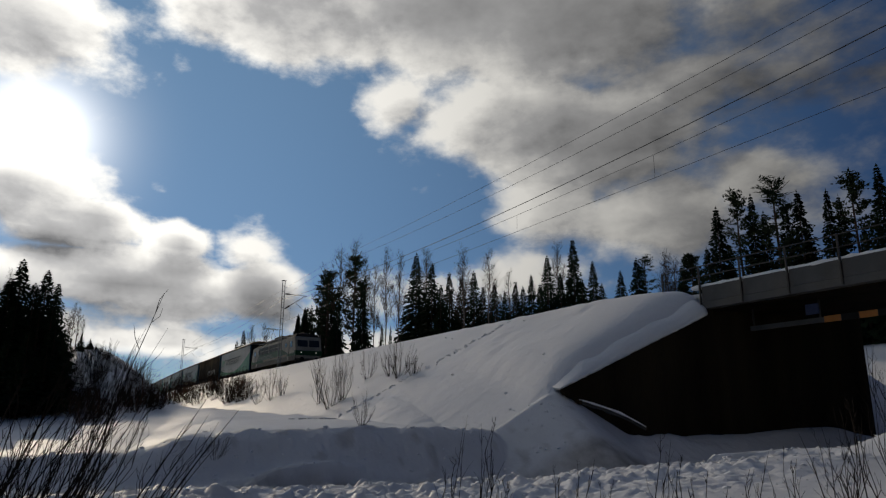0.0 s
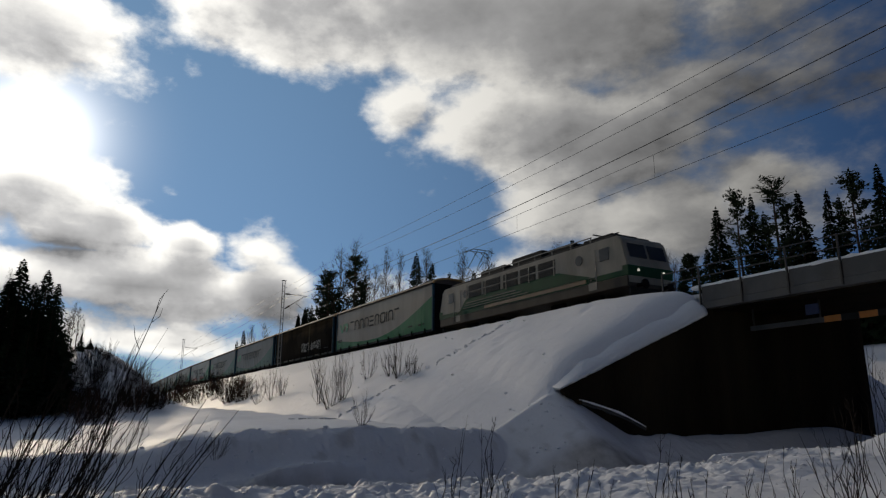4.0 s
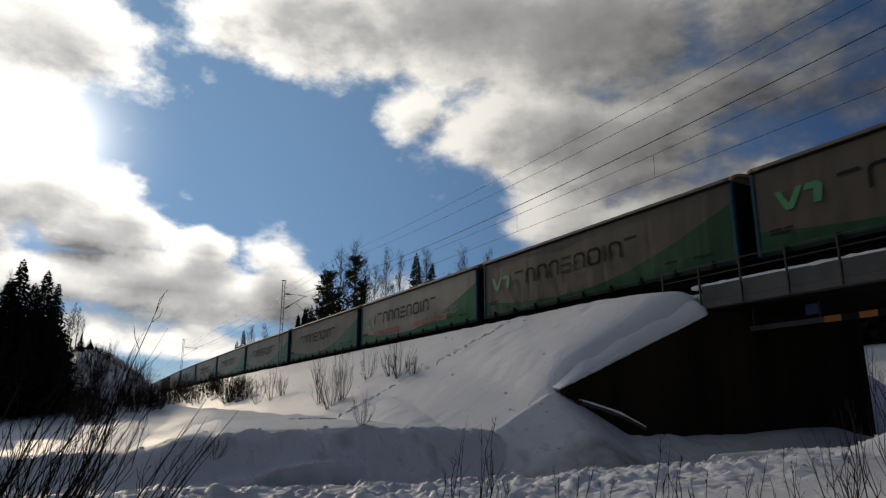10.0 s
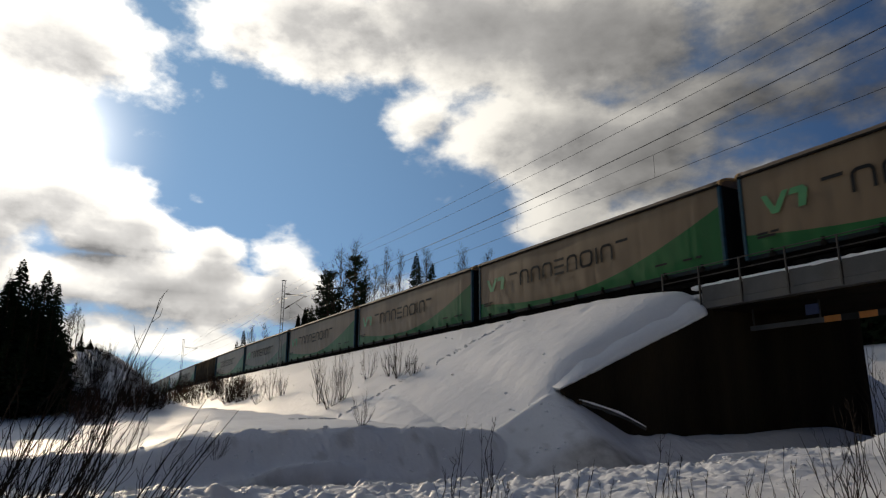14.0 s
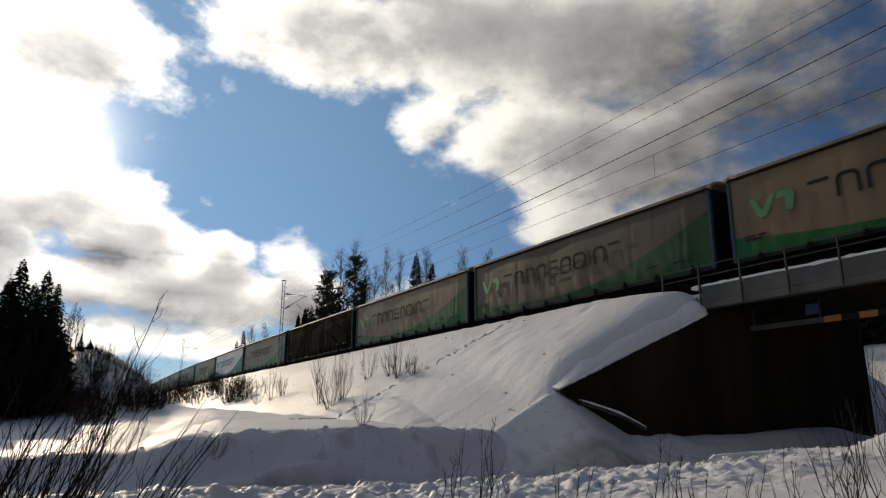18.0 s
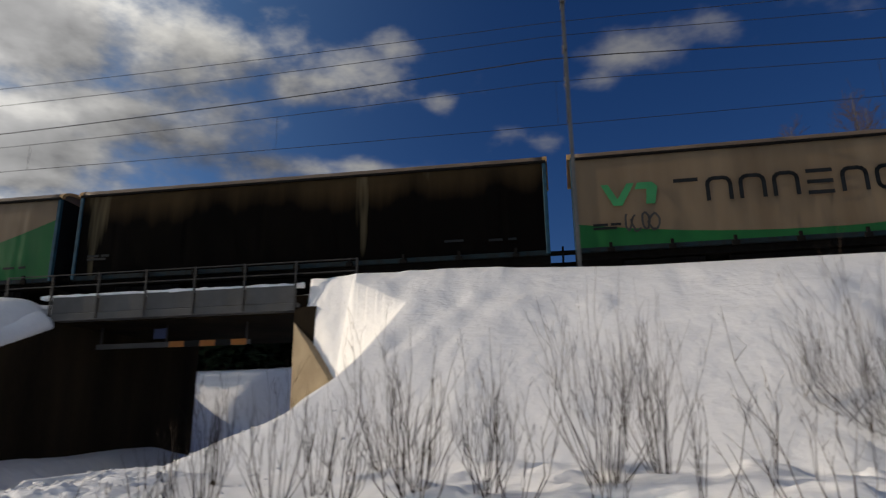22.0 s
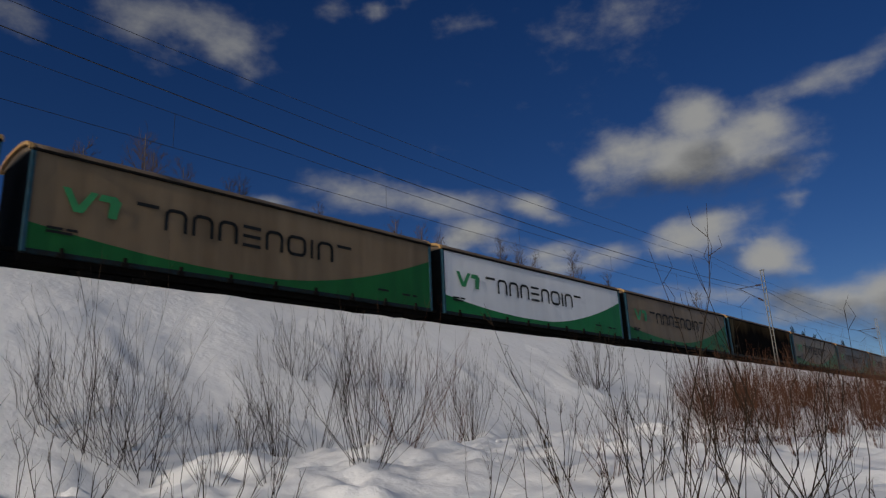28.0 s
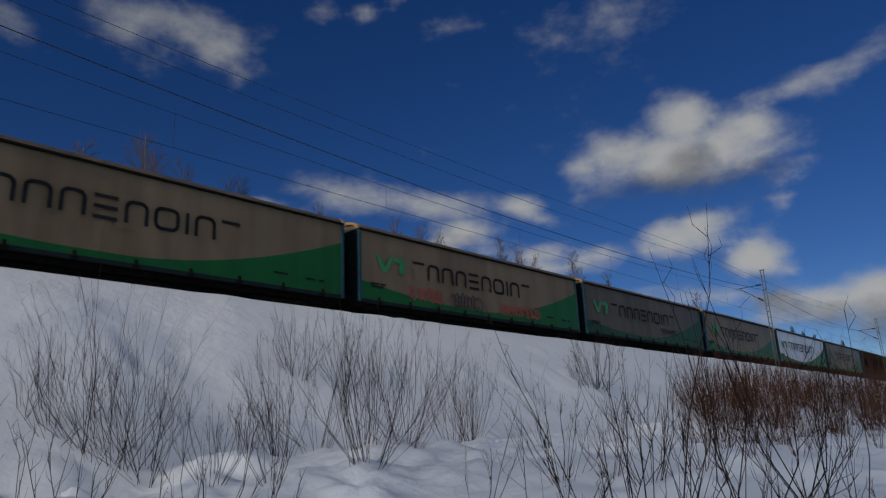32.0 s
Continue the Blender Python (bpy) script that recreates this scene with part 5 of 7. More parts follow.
def pine_crown(seed):
    """Unit-high open crown: tufts of needles towards the ends of the boughs."""
    rnd = random.Random(seed)
    vs, fs = [], []
    for k in range(50):
        z = 0.30 + 0.68 * (k / 50) ** 0.85 + rnd.uniform(-0.012, 0.012)
        a = rnd.uniform(0, 2 * math.pi)
        r = rnd.uniform(0.55, 1.0) * 0.165 * min(1.0, 0.35 + 1.9 * (1 - z)) * (0.75 if z < 0.42 else 1.0)
        for c in range(4):
            u = 0.35 + 0.22 * c + rnd.uniform(-0.06, 0.06)
            q = Vector((math.cos(a) * r * u, math.sin(a) * r * u, z + 0.035 * u * u + rnd.uniform(-0.008, 0.008)))
            for s in range(13):
                d = Vector((rnd.gauss(0, 1), rnd.gauss(0, 1), rnd.gauss(0.25, 0.45))).normalized()
                p = q + Vector((rnd.gauss(0, 0.013), rnd.gauss(0, 0.013), rnd.gauss(0, 0.005)))
                side = d.orthogonal().normalized() * 0.0065
                i = len(vs)
                vs.extend([p - side, p + side, p + d * rnd.uniform(0.014, 0.028)])
                fs.append((i, i + 1, i + 2))
    me = bpy.data.meshes.new("crown")
    me.from_pydata([tuple(v) for v in vs], [], fs)
    me.materials.append(M_PINE)
    return me


def pine_trunk(seed):
    rnd = random.Random(seed)
    bm = tube(bmesh.new(), [(0, 0, -0.05), (0.004, 0, 0.4), (0, 0.004, 0.75), (0, 0, 0.97)], [0.012, 0.009, 0.006, 0.002], 6)
    for k in range(16):
        z, a = rnd.uniform(0.3, 0.92), rnd.uniform(0, 6.28)
        r = rnd.uniform(0.06, 0.15)
        tube(bm, [(0, 0, z), (math.cos(a) * r * 0.6, math.sin(a) * r * 0.6, z + 0.01), (math.cos(a) * r, math.sin(a) * r, z + 0.03)], [0.003, 0.002, 0.001], 3)
    return mesh_of(bm, "trunk", M_BARK)


def limb(bm, rnd, p, d, length, r, depth):
    pts, q, w = [p], Vector(p), Vector(d)
    for k in range(3):
        w = (w + Vector((rnd.gauss(0, 0.10), rnd.gauss(0, 0.10), 0.10))).normalized()
        q = q + w * length / 3
        pts.append(q.copy())
    tube(bm, pts, [r, r * 0.75, r * 0.5, r * 0.25], 3)
    if depth:
        for k in range(rnd.randint(4, 6)):
            i = rnd.choice((1, 2, 2, 3))
            v = (w + Vector((rnd.gauss(0, 0.55), rnd.gauss(0, 0.55), rnd.gauss(0.1, 0.3)))).normalized()
            limb(bm, rnd, pts[i], v, length * rnd.uniform(0.4, 0.65), r * 0.6, depth - 1)


def birch_crown(seed):
    rnd = random.Random(seed)
    bm = bmesh.new()
    for k in range(54):
        z = 0.25 + 0.71 * (k / 54) ** 0.7 + rnd.uniform(-0.02, 0.02)
        a = rnd.uniform(0, 6.28)
        d = Vector((math.cos(a), math.sin(a), rnd.uniform(0.9, 2.0))).normalized()
        limb(bm, rnd, Vector((0, 0, z)), d, rnd.uniform(0.14, 0.24) * (1.22 - z), 0.0030 * (1.25 - z), 2)
    return mesh_of(bm, "crown", M_BARK)


_kinds = {}


def tree_kind(kind, k):
    """A tree one metre high, as trunk and crown."""
    key = (kind, k)
    if key not in _kinds:
        name = {"spruce": "spruce_tree", "pine": "pine_tree", "birch": "birch_tree"}[kind]
        if kind == "spruce":
            crown = spruce_crown(40 + k, 0.185 + 0.022 * k)
            trunk = mesh_of(tube(bmesh.new(), [(0, 0, -0.05), (0, 0, 0.5), (0, 0, 0.98)], [0.014, 0.009, 0.001], 6), "trunk", M_BARK)
        elif kind == "pine":
            crown, trunk = pine_crown(60 + k), pine_trunk(70 + k)
        else:
            crown = birch_crown(80 + k)
            trunk = mesh_of(tube(bmesh.new(), [(0, 0, -0.05), (0.01, 0, 0.4), (0, 0.008, 0.75), (0, 0, 0.99)], [0.008, 0.0055, 0.0032, 0.001], 6), "trunk", M_BIRCH)
        _kinds[key] = (name, trunk, crown)
    return _kinds[key]


TREE_LABEL = {"spruce": "dark green pointed spruce standing in snow", "pine": "tall pine with an open irregular crown",
              "birch": "bare leafless birch behind the railway"}
_tree_count = [0]


def tree(kind, x, y, h, wide=1.0):
    i = _tree_count[0]
    _tree_count[0] += 1
    name, trunk, crown = tree_kind(kind, i % 4)
    top = new(name)
    top.matrix_basis = Matrix.Translation((x, y, float(ground_z(x, y)) - 0.1)) @ Matrix.Rotation(i * 2.399, 4, "Z")
    top.scale = (h * wide, h * wide, h)
    tagged(top, TREE_LABEL[kind], kind, kind + " trees")
    part("trunk", trunk, None, top)
    part("crown", crown, None, top)


def bush_mesh(seed, stems, wide, high, mat, thick, lean_x=0.0, lean_y=0.0):
    """A leafless shrub: slender stems that spread and turn upwards, with fine side twigs."""
    rnd = random.Random(seed)
    bm = bmesh.new()
    for k in range(stems):
        a = rnd.uniform(0, 6.28)
        out = rnd.uniform(0.05, 1.0) ** 0.6
        h = high * rnd.uniform(0.55, 1.12) * (1 - 0.25 * out * out)
        f = rnd.random() ** 0.6 * 0.2
        foot = Vector((math.cos(a) * f * wide, math.sin(a) * f * wide, -0.12))
        lean = rnd.gauss(0, 0.2)
        tip = Vector((math.cos(a + lean) * out * wide, math.sin(a + lean) * out * wide, h)) + Vector((lean_x, lean_y, 0)) * h
        wob = lambda q: Vector((rnd.gauss(0, 0.03), rnd.gauss(0, 0.03), rnd.gauss(0, 0.01))) * q
        mid = foot.lerp(tip, 0.45) + (tip - foot).cross(Vector((0, 0, 1))).cross(tip - foot).normalized() * -0.06 * high * out + wob(high)
        p2 = foot.lerp(tip, 0.75) + wob(high)
        r = thick * rnd.uniform(0.6, 1.1)
        tube(bm, [foot, mid, p2, tip], [r, r * 0.75, r * 0.5, r * 0.25], 3)
        for j in range(rnd.randint(4, 8)):
            u = rnd.uniform(0.35, 0.95)
            p = foot.lerp(mid, u / 0.45) if u < 0.45 else mid.lerp(p2, (u - 0.45) / 0.3) if u < 0.75 else p2.lerp(tip, (u - 0.75) / 0.25)
            d = (tip - mid).normalized() * 1.2 + Vector((rnd.gauss(0, 0.45), rnd.gauss(0, 0.45), rnd.uniform(0.0, 0.5)))
            q = p + d.normalized() * rnd.uniform(0.14, 0.34) * (1.25 - u) * high
            tube(bm, [p, p.lerp(q, 0.5) + wob(high * 0.5), q], [r * 0.45, r * 0.32, r * 0.2], 3)
    return mesh_of(bm, "shrub", mat)


_bush_count = [0]
_brush = {"twig": [], "red": []}


def brush(kind, x, y, wide, high, amount):
    """One clump of the far undergrowth, gathered until far_brush() joins it."""
    _brush[kind].append((x, y, wide, high, amount))


def far_brush():
    for kind, mat, label in (("twig", M_TWIG, "dark leafless undergrowth on the far snowy slopes"), ("red", M_REDTWIG, "reddish leafless undergrowth on the far snowy slopes")):
        vs, fs = [], []
        for i, (x, y, wide, high, amount) in enumerate(_brush[kind]):
            me = bush_mesh(900 + i, max(5, int(14 * amount * min(1.6, 0.5 + wide))), wide, high, mat, 0.013)
            k, z = len(vs), float(ground_z(x, y))
            vs.extend((v.co.x + x, v.co.y + y, v.co.z + z) for v in me.vertices)
            fs.extend(tuple(j + k for j in f.vertices) for f in me.polygons)
            bpy.data.meshes.remove(me)
        if vs:
            me = bpy.data.meshes.new("undergrowth")
            me.from_pydata(vs, [], fs)
            me.materials.append(mat)
            tagged(new("undergrowth", me), label, "undergrowth", kind="stuff")


BUSH_LABEL = {"twig": "leafless brown willow shrub rising from the snow", "red": "leafless reddish willow shrub rising from the snow"}


def bush(kind, x, y, wide, high, amount, lean_x=0.0, lean_y=0.0):
    i = _bush_count[0]
    _bush_count[0] += 1
    far = math.hypot(x, y)
    stems = max(4, int((12 if far > 40 else 15) * amount * min(1.6, 0.5 + wide)))
    thick = 0.0088 if far < 9 else 0.0068 if far < 30 else 0.013
    ob = new("willow_shrub", bush_mesh(100 + i, stems, wide, high, M_REDTWIG if kind == "red" else M_TWIG, thick, lean_x, lean_y))
    ob.matrix_basis = Matrix.Translation((x, y, float(ground_z(x, y))))
    tagged(ob, BUSH_LABEL[kind], "shrub", "willow shrubs")


tree('spruce', -59.9, -3.2, 8.9, 1.58)
tree('spruce', -61.0, -1.5, 8.1, 1.50)
tree('spruce', -63.0, -0.7, 6.9, 1.20)
tree('spruce', -57.9, -3.7, 7.7, 1.65)
tree('spruce', -58.8, -5.0, 8.0, 1.65)
tree('spruce', -57.0, -2.1, 7.6, 1.50)
tree('spruce', -57.0, -0.8, 6.5, 1.35)
tree('spruce', -59.7, -6.1, 8.1, 1.80)
tree('spruce', -53.9, -2.9, 6.7, 1.80)
tree('spruce', -54.0, -1.5, 6.4, 1.80)
tree('spruce', -52.9, -3.6, 6.1, 1.80)
tree('spruce', -53.0, -0.4, 5.3, 1.65)
tree('spruce', -52.8, -4.3, 5.7, 1.80)
tree('spruce', -50.0, -1.8, 5.1, 1.95)
tree('spruce', -50.0, -0.7, 4.4, 1.95)
tree('spruce', -49.9, -2.8, 4.7, 1.95)
tree('spruce', -49.9, -3.5, 4.1, 1.95)
tree('spruce', -58.0, 0.1, 3.9, 1.20)
tree('spruce', -60.6, -7.4, 8.1, 1.80)
tree('spruce', -60.4, -8.5, 7.8, 1.80)
tree('birch', -70.0, 0.5, 3.8)
tree('birch', -71.0, 0.8, 4.4)
tree('birch', -72.0, 1.2, 3.9)
tree('birch', -69.0, 0.3, 3.2)
tree('birch', -74.0, 1.7, 2.8)
tree('birch', -69.0, 1.2, 2.5)
tree('birch', -63.9, -4.2, 7.4)
tree('spruce', -72.0, 2.4, 1.1, 1.50)
tree('spruce', -71.9, 3.0, 0.5, 1.60)
tree('spruce', -72.9, 3.6, 0.2, 1.70)
tree('spruce', -72.9, 4.0, -0.1, 1.70)
tree('spruce', -70.0, 1.6, 1.8, 1.20)
tree('spruce', -73.8, 5.9, 0.0, 1.80)
tree('spruce', -74.7, 6.5, 0.1, 1.80)
tree('spruce', -32.2, 40.8, 11.2, 0.90)
tree('pine', -32.3, 43.3, 12.5, 0.80)
tree('spruce', -30.9, 43.1, 11.9, 0.75)
tree('pine', -29.1, 43.1, 12.5)
tree('spruce', -28.9, 45.6, 11.7, 0.90)
tree('spruce', -30.8, 46.8, 11.5, 0.80)
tree('spruce', -32.6, 46.8, 11.1, 0.80)
tree('spruce', -26.8, 45.7, 11.2, 0.75)
tree('spruce', -26.7, 46.9, 10.8, 0.70)
tree('pine', -25.5, 46.5, 11.9, 0.90)
tree('spruce', -23.6, 46.4, 12.0, 0.90)
tree('spruce', -22.5, 46.9, 11.3)
tree('spruce', -31.6, 38.7, 8.8, 0.90)
tree('pine', -35.7, 41.8, 8.3)
tree('spruce', -36.2, 41.4, 7.5, 0.80)
tree('spruce', -30.7, 49.2, 9.5, 0.80)
tree('spruce', -34.7, 45.2, 9.0, 0.80)
tree('spruce', -26.6, 49.3, 8.5, 0.80)
tree('spruce', -22.0, 49.3, 11.3)
tree('birch', -39.1, 42.9, 10.1)
tree('birch', -40.0, 44.7, 10.4)
tree('pine', -89.6, 31.6, 15.3, 1.10)
tree('spruce', -86.3, 31.9, 12.5, 0.70)
tree('pine', -87.4, 34.7, 16.9, 0.90)
tree('spruce', -85.1, 35.0, 13.3, 0.70)
tree('birch', -88.3, 35.1, 19.3)
tree('birch', -87.2, 32.4, 17.9)
tree('birch', -82.0, 37.0, 16.7, 0.80)
tree('birch', -83.1, 39.5, 16.4, 0.70)
tree('birch', -88.2, 38.0, 15.7, 0.70)
tree('spruce', -95.3, 30.3, 10.7, 0.90)
tree('spruce', -99.4, 30.6, 10.3, 0.90)
tree('spruce', -84.0, 37.4, 6.8, 0.60)
tree('spruce', -83.6, 38.5, 6.5, 0.50)
tree('birch', -89.6, 37.1, 17.5, 0.80)
tree('spruce', -93.1, 30.5, 10.8, 0.80)
tree('birch', -93.6, 32.3, 16.7, 0.80)
tree('spruce', -95.3, 30.3, 10.7, 0.90)
tree('spruce', -99.4, 30.6, 10.3, 0.90)
tree('spruce', -95.3, 30.3, 10.7, 0.90)
tree('spruce', -99.4, 30.6, 10.3, 0.90)
tree('spruce', -95.3, 30.3, 10.7, 0.90)
tree('spruce', -99.4, 30.6, 10.3, 0.90)
tree('spruce', -21.5, 49.5, 13.7, 1.20)
tree('spruce', -96.6, 34.3, 16.4)
tree('spruce', -105.3, 33.9, 12.3)
tree('spruce', -117.0, 36.0, 11.9)
tree('spruce', -148.7, 34.0, 13.3)
tree('spruce', -154.5, 34.0, 11.7)
tree('birch', -141.6, 34.0, 13.7)
tree('birch', -131.3, 34.0, 12.7)
tree('birch', -98.0, 34.0, 15.6)
tree('spruce', -117.1, 59.2, 23.2)
tree('spruce', -99.6, 53.3, 18.0)
tree('spruce', -101.9, 58.0, 16.7)
tree('spruce', -95.3, 56.6, 14.8)
tree('spruce', -99.0, 61.2, 16.3)
tree('spruce', -93.6, 61.9, 13.4)
tree('spruce', -82.2, 58.1, 11.8)
tree('spruce', -79.9, 59.3, 12.2)
tree('spruce', -64.2, 50.1, 11.9)
tree('birch', -72.0, 58.0, 15.3)
tree('spruce', -71.0, 59.9, 15.7)
tree('spruce', -60.1, 53.6, 10.4)
tree('spruce', -57.8, 55.7, 8.9)
tree('spruce', -54.2, 54.7, 10.5)
tree('pine', -59.5, 61.4, 10.8)
tree('spruce', -46.0, 52.4, 10.9)
tree('pine', -45.8, 53.6, 12.0)
tree('birch', -80.4, 48.0, 16.6)
tree('birch', -82.9, 53.9, 16.7)
tree('birch', -82.1, 56.8, 13.2)
tree('birch', -56.0, 61.1, 10.7)
tree('birch', -116.2, 60.9, 23.9)
tree('spruce', -95.2, 52.6, 13.7)
tree('spruce', -97.0, 61.8, 13.3)
tree('spruce', -74.1, 50.6, 9.0)
tree('spruce', -82.3, 59.5, 10.9)
tree('spruce', -65.9, 50.2, 8.8)
tree('spruce', -66.3, 53.7, 10.2)
tree('spruce', -56.8, 49.0, 8.2)
tree('spruce', -65.7, 60.0, 8.5)
tree('spruce', -58.1, 121.5, 9.1)
tree('spruce', -56.5, 110.0, 5.9)
tree('spruce', -49.4, 112.5, 6.9)
tree('spruce', -41.2, 100.1, 6.7)
tree('spruce', -64.1, 105.3, 10.3)
tree('spruce', -58.3, 105.4, 10.4)
tree('spruce', -47.6, 108.7, 5.5)
tree('spruce', -58.9, 117.0, 10.2)
tree('spruce', -42.5, 109.4, 5.4)
tree('spruce', -48.9, 120.6, 11.0)
tree('spruce', -61.7, 112.6, 6.2)
tree('spruce', -43.3, 107.9, 7.9)
tree('spruce', -46.8, 101.1, 10.4)
tree('spruce', -55.0, 120.8, 10.3)
tree('spruce', -69.2, 112.3, 9.3)
tree('spruce', -49.5, 113.1, 7.1)
tree('spruce', -51.5, 115.4, 9.1)
tree('spruce', -63.2, 116.8, 9.6)
tree('spruce', -66.5, 118.7, 6.9)
tree('spruce', -37.9, 111.1, 9.6)
tree('spruce', -53.6, 100.4, 9.9)
tree('spruce', -56.5, 104.1, 4.6)
tree('spruce', -41.6, 101.6, 9.4)
tree('spruce', -62.9, 112.5, 7.8)
tree('spruce', -48.1, 106.9, 8.0)
tree('spruce', -49.3, 105.0, 4.7)
tree('spruce', -41.7, 104.8, 9.4)
tree('spruce', -63.5, 123.4, 14.6)
tree('spruce', -50.3, 100.0, 9.2)
tree('spruce', -66.4, 110.4, 11.2)
tree('spruce', -53.5, 122.3, 6.7)
tree('spruce', -66.8, 123.0, 10.8)
tree('spruce', -64.8, 109.9, 6.1)
tree('spruce', -44.6, 115.6, 10.3)
tree('spruce', -54.7, 119.0, 12.7)
tree('spruce', -41.2, 109.7, 8.4)
tree('spruce', -41.9, 122.0, 10.8)
tree('spruce', -53.1, 109.0, 8.7)
tree('spruce', -63.6, 105.7, 9.4)
tree('spruce', -66.8, 111.1, 8.9)
tree('spruce', -75.4, 123.0, 15.5)
tree('spruce', -71.4, 123.8, 13.3)
tree('spruce', -70.1, 120.0, 12.1)
tree('spruce', -75.8, 123.2, 16.3)
tree('spruce', -46.1, 112.0, 10.2)
tree('spruce', -67.1, 123.7, 8.7)
tree('spruce', -62.6, 104.6, 7.4)
tree('spruce', -58.1, 117.8, 7.9)
tree('birch', 17.8, 40.3, 18.3)
tree('birch', 19.2, 42.0, 17.6)
tree('birch', 21.9, 43.1, 17.0)
tree('birch', 25.2, 42.6, 15.9)
tree('birch', 28.3, 46.2, 16.8)
tree('birch', 37.3, 47.5, 15.2)
tree('birch', 45.1, 42.0, 14.4)
tree('birch', 43.0, 43.3, 14.9)
tree('birch', 44.2, 38.8, 13.2)
tree('birch', 58.0, 42.4, 15.7)
tree('birch', 71.2, 49.4, 17.7)
tree('birch', 75.5, 44.0, 17.3)
tree('birch', 117.7, 44.7, 17.4)
tree('birch', 68.8, 45.3, 15.8)
tree('birch', 15.8, 44.8, 18.1)
tree('birch', 91.9, 47.7, 17.3)
tree('spruce', 132.3, 34.0, 12.7)
tree('spruce', 139.1, 34.0, 12.2)
tree('spruce', 146.9, 34.0, 12.3)
tree('spruce', 169.9, 34.0, 12.9)
bush('twig', -35.51, 12.95, 1.35, 3.31, 1.0)
bush('twig', -35.39, 13.53, 0.76, 2.72, 1.0)
bush('twig', -38.73, 13.43, 0.65, 2.28, 1.0)
bush('twig', -36.93, 15.61, 0.65, 1.94, 1.0)
bush('twig', -32.86, 15.64, 1.18, 2.22, 1.0)
bush('twig', -34.40, 15.86, 0.62, 1.54, 1.0)
bush('twig', -51.00, 14.00, 1.24, 2.70, 1.0)
bush('twig', -53.58, 13.64, 0.86, 2.15, 1.0)
bush('twig', -20.24, 4.09, 0.47, 0.79, 1.0)
bush('twig', -20.35, 8.47, 0.44, 1.05, 1.0)
bush('twig', -31.41, 15.74, 0.57, 1.14, 1.0)
bush('twig', -50.05, 14.55, 0.82, 1.85, 1.0)
brush('twig', -68.56, 16.00, 1.64, 2.19, 1.0)
brush('red', -82.28, 16.37, 1.10, 1.72, 0.8)
bush('twig', -59.69, 14.88, 0.82, 1.27, 0.8)
brush('twig', -64.04, 13.94, 0.86, 1.93, 0.8)
brush('red', -67.46, 15.69, 0.92, 1.75, 0.8)
brush('twig', -84.88, 16.84, 1.13, 2.30, 0.8)
brush('twig', -80.59, 15.24, 1.07, 2.22, 0.8)
brush('red', -63.94, 7.85, 0.82, 1.92, 0.8)
brush('twig', -111.21, 17.27, 1.45, 1.99, 0.8)
brush('twig', -98.30, 15.50, 1.28, 1.71, 0.8)
brush('red', -112.13, 17.23, 1.46, 2.13, 0.8)
brush('twig', -60.28, 14.01, 0.82, 1.85, 0.8)
brush('twig', -98.61, 17.37, 1.30, 2.17, 0.8)
brush('red', -83.37, 15.80, 1.11, 2.29, 0.8)
brush('twig', -63.06, 14.16, 0.85, 1.52, 0.8)
brush('twig', -96.14, 14.17, 1.25, 2.78, 0.8)
brush('red', -146.75, 19.05, 1.89, 3.77, 0.8)
bush('twig', -59.29, 14.05, 0.80, 1.06, 0.8)
brush('twig', -121.04, 16.86, 1.57, 2.94, 0.8)
brush('red', -65.46, 15.03, 0.89, 1.63, 0.8)
brush('twig', -103.51, 15.22, 1.34, 2.57, 0.8)
bush('twig', -62.14, 15.92, 0.85, 1.22, 0.8)
brush('red', -100.62, 16.44, 1.32, 2.34, 0.8)
brush('twig', -62.50, 8.58, 0.81, 1.75, 0.8)
brush('twig', -54.19, 6.17, 0.69, 0.96, 0.8)
brush('red', -101.18, 15.85, 1.32, 2.30, 0.8)
brush('twig', -104.01, 14.94, 1.35, 2.94, 0.8)
brush('twig', -64.63, 1.73, 1.17, 1.66, 1.0)
brush('twig', -52.58, 1.31, 0.94, 1.58, 1.0)
brush('twig', -65.99, 5.92, 1.23, 2.01, 1.0)
brush('twig', -59.67, 2.69, 1.09, 1.18, 1.0)
brush('twig', -56.46, 0.70, 1.01, 1.16, 1.0)
brush('twig', -65.34, 6.77, 1.22, 1.79, 1.0)
brush('twig', -59.41, 1.68, 1.07, 1.20, 1.0)
brush('twig', -55.74, 2.02, 1.00, 1.31, 1.0)
brush('twig', -63.92, 2.46, 1.16, 1.66, 1.0)
brush('twig', -60.38, 5.13, 1.12, 1.61, 1.0)
brush('twig', -66.97, 3.70, 1.23, 1.80, 1.0)
brush('twig', -60.86, 6.58, 1.14, 1.57, 1.0)
brush('twig', -54.06, 2.88, 0.98, 0.99, 1.0)
brush('twig', -52.42, 1.58, 0.94, 1.43, 1.0)
brush('twig', -62.39, 5.61, 1.16, 1.20, 1.0)
brush('twig', -57.55, 3.50, 1.05, 1.13, 1.0)
brush('twig', -53.15, 3.06, 0.97, 1.01, 1.0)
brush('twig', -65.18, 0.57, 1.17, 1.81, 1.0)
brush('twig', -58.07, 1.69, 1.05, 1.69, 1.0)
brush('twig', -59.22, 1.10, 1.06, 1.80, 1.0)
brush('twig', -55.18, 2.43, 1.00, 1.36, 1.0)
brush('twig', -61.20, 0.82, 1.10, 1.23, 1.0)
brush('twig', -60.70, 2.79, 1.11, 1.32, 1.0)
brush('twig', -56.35, 2.79, 1.02, 1.50, 1.0)
brush('twig', -55.99, 1.82, 1.01, 1.58, 1.0)
